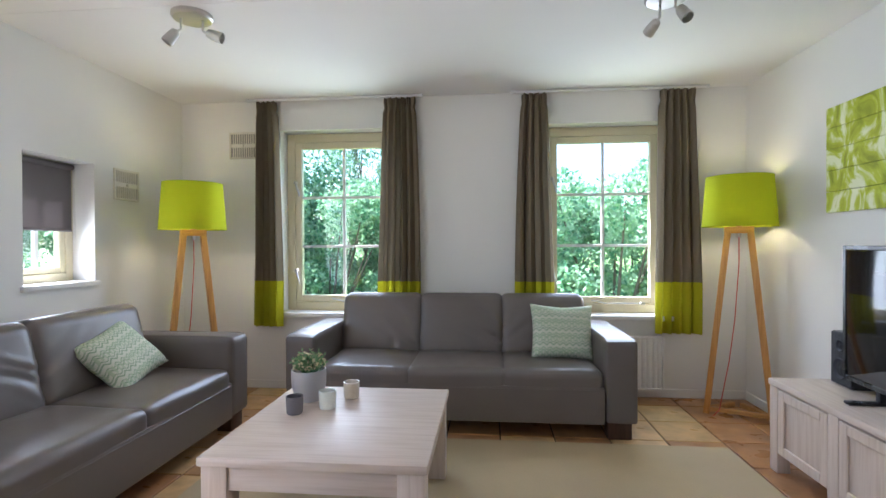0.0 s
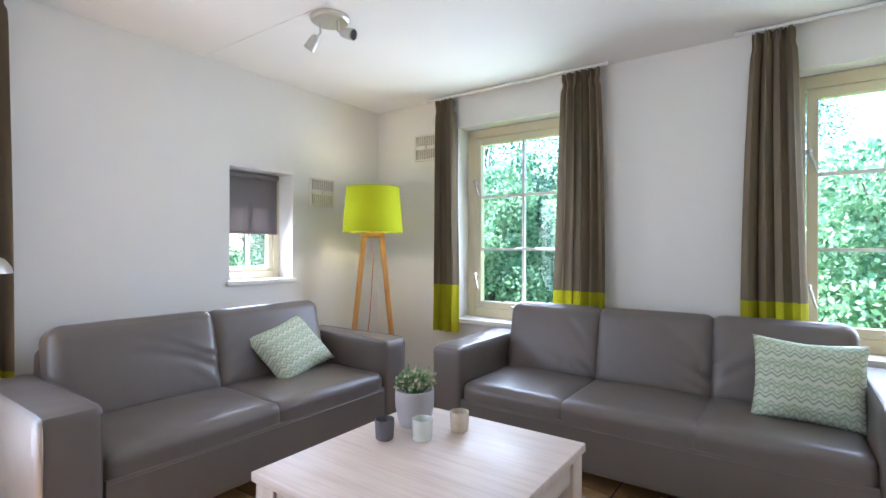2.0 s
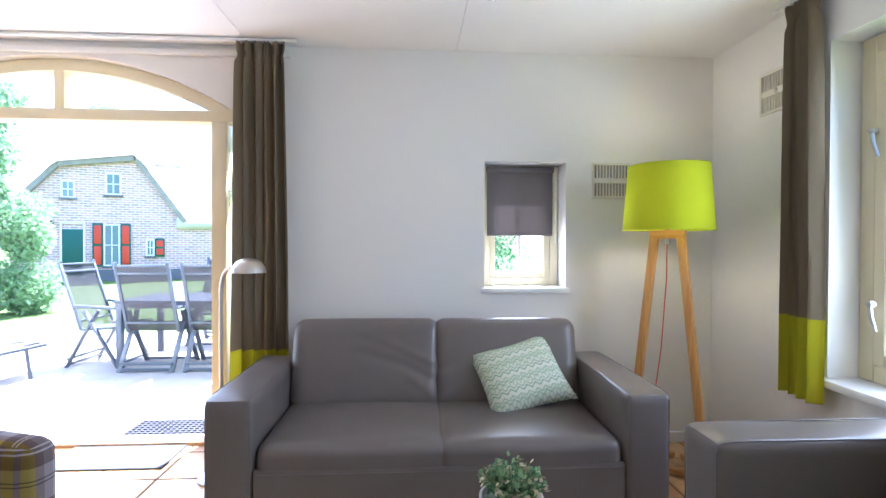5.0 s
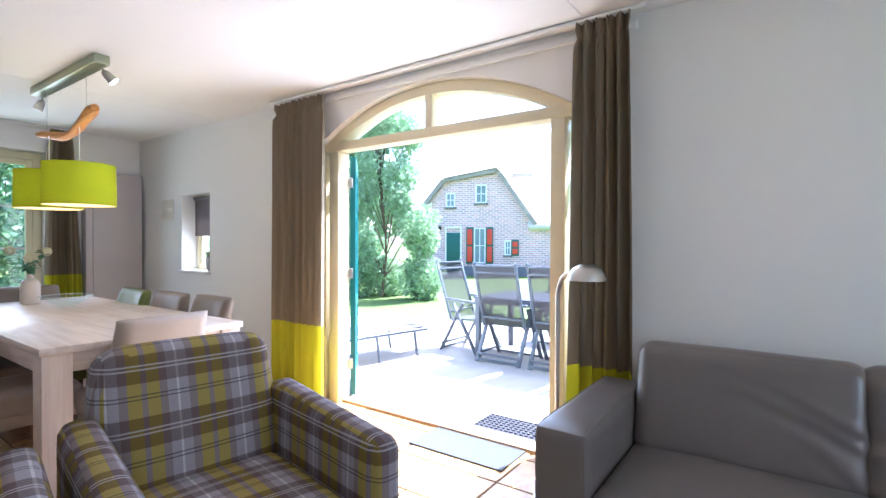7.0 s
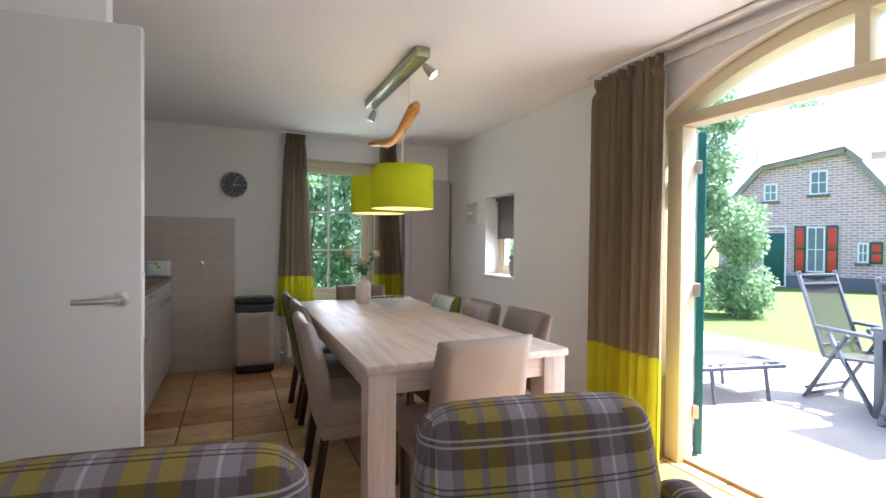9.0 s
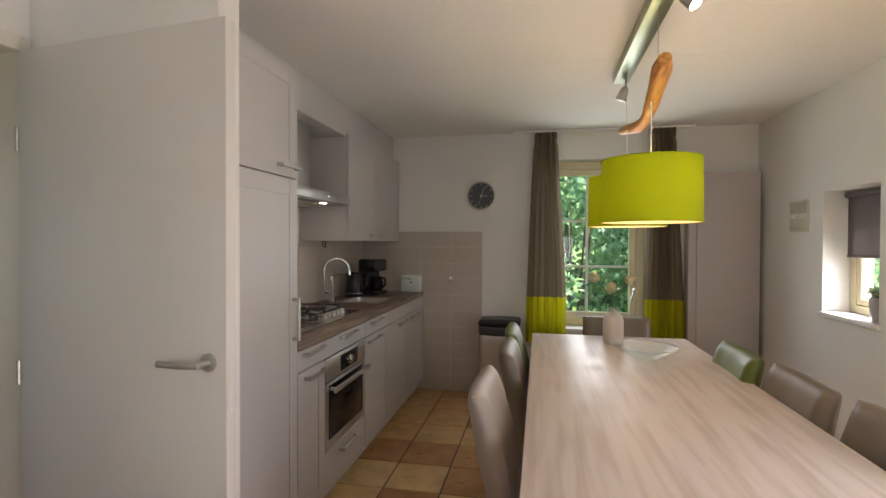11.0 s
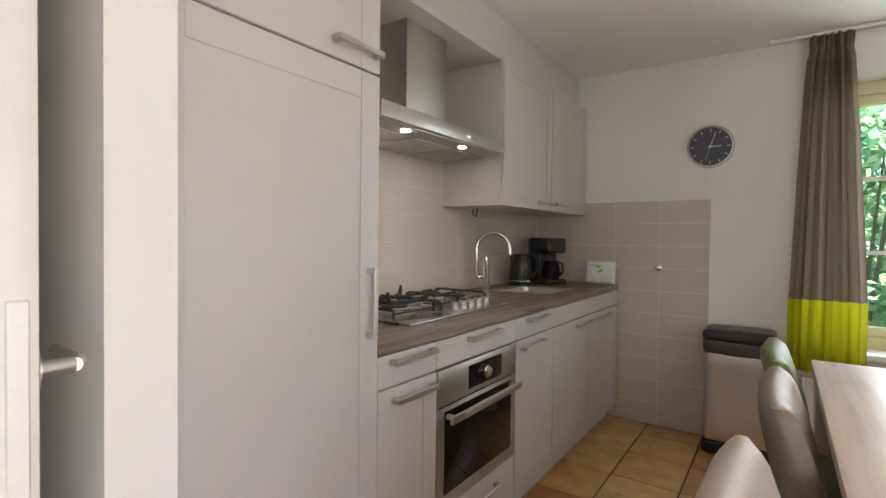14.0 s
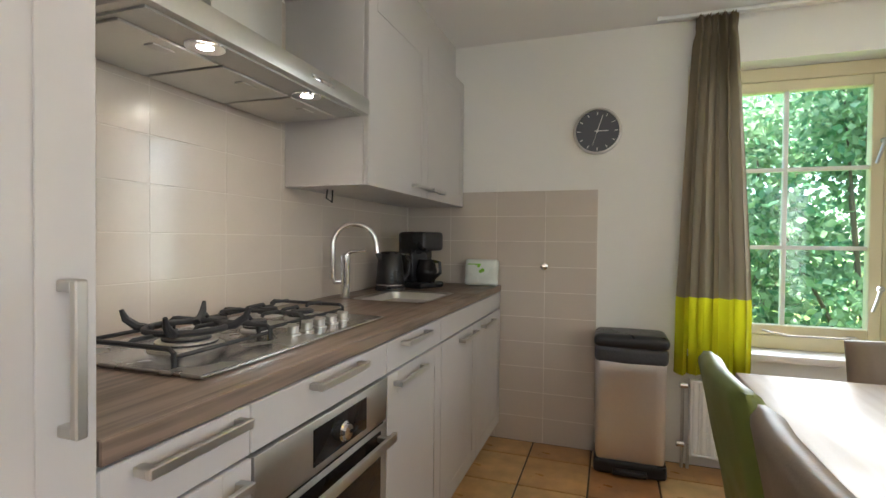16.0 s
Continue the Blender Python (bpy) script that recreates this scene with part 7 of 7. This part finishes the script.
def tile_material():
    m = mat("terracotta_floor_tile", (0.5, 0.28, 0.13), 0.32, vary=0.2, scale=6, bump=0.2, bump_scale=30)
    n, l, p = nodes_of(m)
    info = n.new("ShaderNodeObjectInfo")
    r = n.new("ShaderNodeValToRGB")
    e = r.color_ramp.elements
    e[0].color, e[1].color = (0.38, 0.18, 0.07, 1), (0.62, 0.43, 0.20, 1)
    k = e.new(0.5)
    k.color = (0.53, 0.305, 0.12, 1)
    l.new(info.outputs["Random"], r.inputs[0])
    co = n.new("ShaderNodeTexCoord")
    t = n.new("ShaderNodeTexNoise")
    t.inputs["Scale"].default_value, t.inputs["Detail"].default_value = 7, 5
    add = n.new("ShaderNodeVectorMath")
    add.operation = "ADD"
    sc = n.new("ShaderNodeVectorMath")
    sc.operation = "SCALE"
    sc.inputs[3].default_value = 9.0
    l.new(info.outputs["Location"], sc.inputs[0])
    l.new(co.outputs["Object"], add.inputs[0])
    l.new(sc.outputs[0], add.inputs[1])
    l.new(add.outputs[0], t.inputs["Vector"])
    mr = n.new("ShaderNodeMapRange")
    mr.inputs[1].default_value, mr.inputs[2].default_value = 0.3, 0.7
    mr.inputs[3].default_value, mr.inputs[4].default_value = 0.78, 1.25
    l.new(t.outputs[0], mr.inputs[0])
    mul = n.new("ShaderNodeMix")
    mul.data_type, mul.blend_type = "RGBA", "MULTIPLY"
    mul.inputs[0].default_value = 1.0
    l.new(r.outputs[0], mul.inputs[6])
    l.new(mr.outputs[0], mul.inputs[7])
    l.new(mul.outputs[2], p.inputs["Base Color"])
    return m


TERRA = tile_material()


def floor_tiles():
    shared = {}
    rest = bmesh.new()
    i0, i1 = math.floor((W - 0.1 - TILE_X) / TILE_P), math.ceil((3.17 - TILE_X) / TILE_P)
    j0, j1 = math.floor((S - TILE_Y) / TILE_P), math.ceil((N - TILE_Y) / TILE_P)
    count = 0
    for i in range(i0, i1):
        for j in range(j0, j1):
            a, b = max(TILE_X + i * TILE_P, W - 0.10), min(TILE_X + (i + 1) * TILE_P, 3.16)
            c, d = max(TILE_Y + j * TILE_P, S), min(TILE_Y + (j + 1) * TILE_P, N)
            if b - a < 0.03 or d - c < 0.03:
                continue
            w, h = round(b - a - 0.010, 4), round(d - c - 0.010, 4)
            x, y = (a + b) / 2, (c + d) / 2
            if (x > E and y > STEP) or (x > K + 0.1 and y < -2.6):
                continue
            covered = -1.3 < x < 1.2 and 1.0 < y < 2.9
            if covered or count >= 300:
                box(x - w / 2, x + w / 2, y - h / 2, y + h / 2, -0.02, 0.0, 0.003, 1, rest)
                continue
            if (w, h) not in shared:
                bm = box(-w / 2, w / 2, -h / 2, h / 2, -0.012, 0.0, 0.003, 1)
                me = bpy.data.meshes.new("tile")
                bm.to_mesh(me)
                bm.free()
                me.materials.append(TERRA)
                shared[w, h] = me
            ob = new("tile", shared[w, h])
            ob.parent = floor
            ob.location = (x, y, random.uniform(-0.0006, 0.0))
            count += 1
    tagged(part("tiles_under_rug", rest, TERRA, floor), kind="stuff")


floor_tiles()


def wall_tiles():
    """Glazed beige tiles behind the worktop and on the south wall."""
    south = tagged(link("splashback_south", box(-0.288, KW - 0.002, S + 0.001, S + 0.0056, 0.001, 1.565), mat("pale_joint", (0.76, 0.71, 0.65), 0.9, vary=0.05)), "glazed beige wall tiles with pale joints", "splashback", kind="structure")
    east = tagged(link("splashback_east", box(KW - 0.0057, KW - 0.001, CAB_END, -1.687, 0.976, 2.23), GROUT_W), "glazed beige wall tiles behind the hob", "splashback", kind="structure")
    shared = {}

    def tile(parent, size, at):
        if size not in shared:
            bm = box(-size[0] / 2, size[0] / 2, -size[1] / 2, size[1] / 2, -size[2] / 2, size[2] / 2, 0.0012, 1)
            me = bpy.data.meshes.new("tile")
            bm.to_mesh(me)
            bm.free()
            me.materials.append(TILE_W)
            shared[size] = me
        ob = new("tile", shared[size])
        ob.parent = parent
        ob.location = at

    pw, ph, g = 0.306, 0.1565, 0.0018
    for i in range(4):
        for k in range(10):
            a, b = -0.288 + i * pw, min(-0.288 + (i + 1) * pw, KW - 0.006)
            tile(south, (round(b - a - g, 4), 0.003, ph - g), ((a + b) / 2, S + 0.0048, ph * (k + 0.5)))
    for i in range(9):
        for k in range(9):
            b = -1.687 - i * pw
            a = max(b - pw, CAB_END + 0.01)
            z0 = 0.977 + 0.145 * k
            z1 = min(z0 + 0.145, 2.23)
            if b - a > 0.03 and z1 - z0 > 0.02:
                tile(east, (0.003, round(b - a - g, 4), round(z1 - z0 - g, 4)), (KW - 0.0048, (a + b) / 2, (z0 + z1) / 2))


wall_tiles()
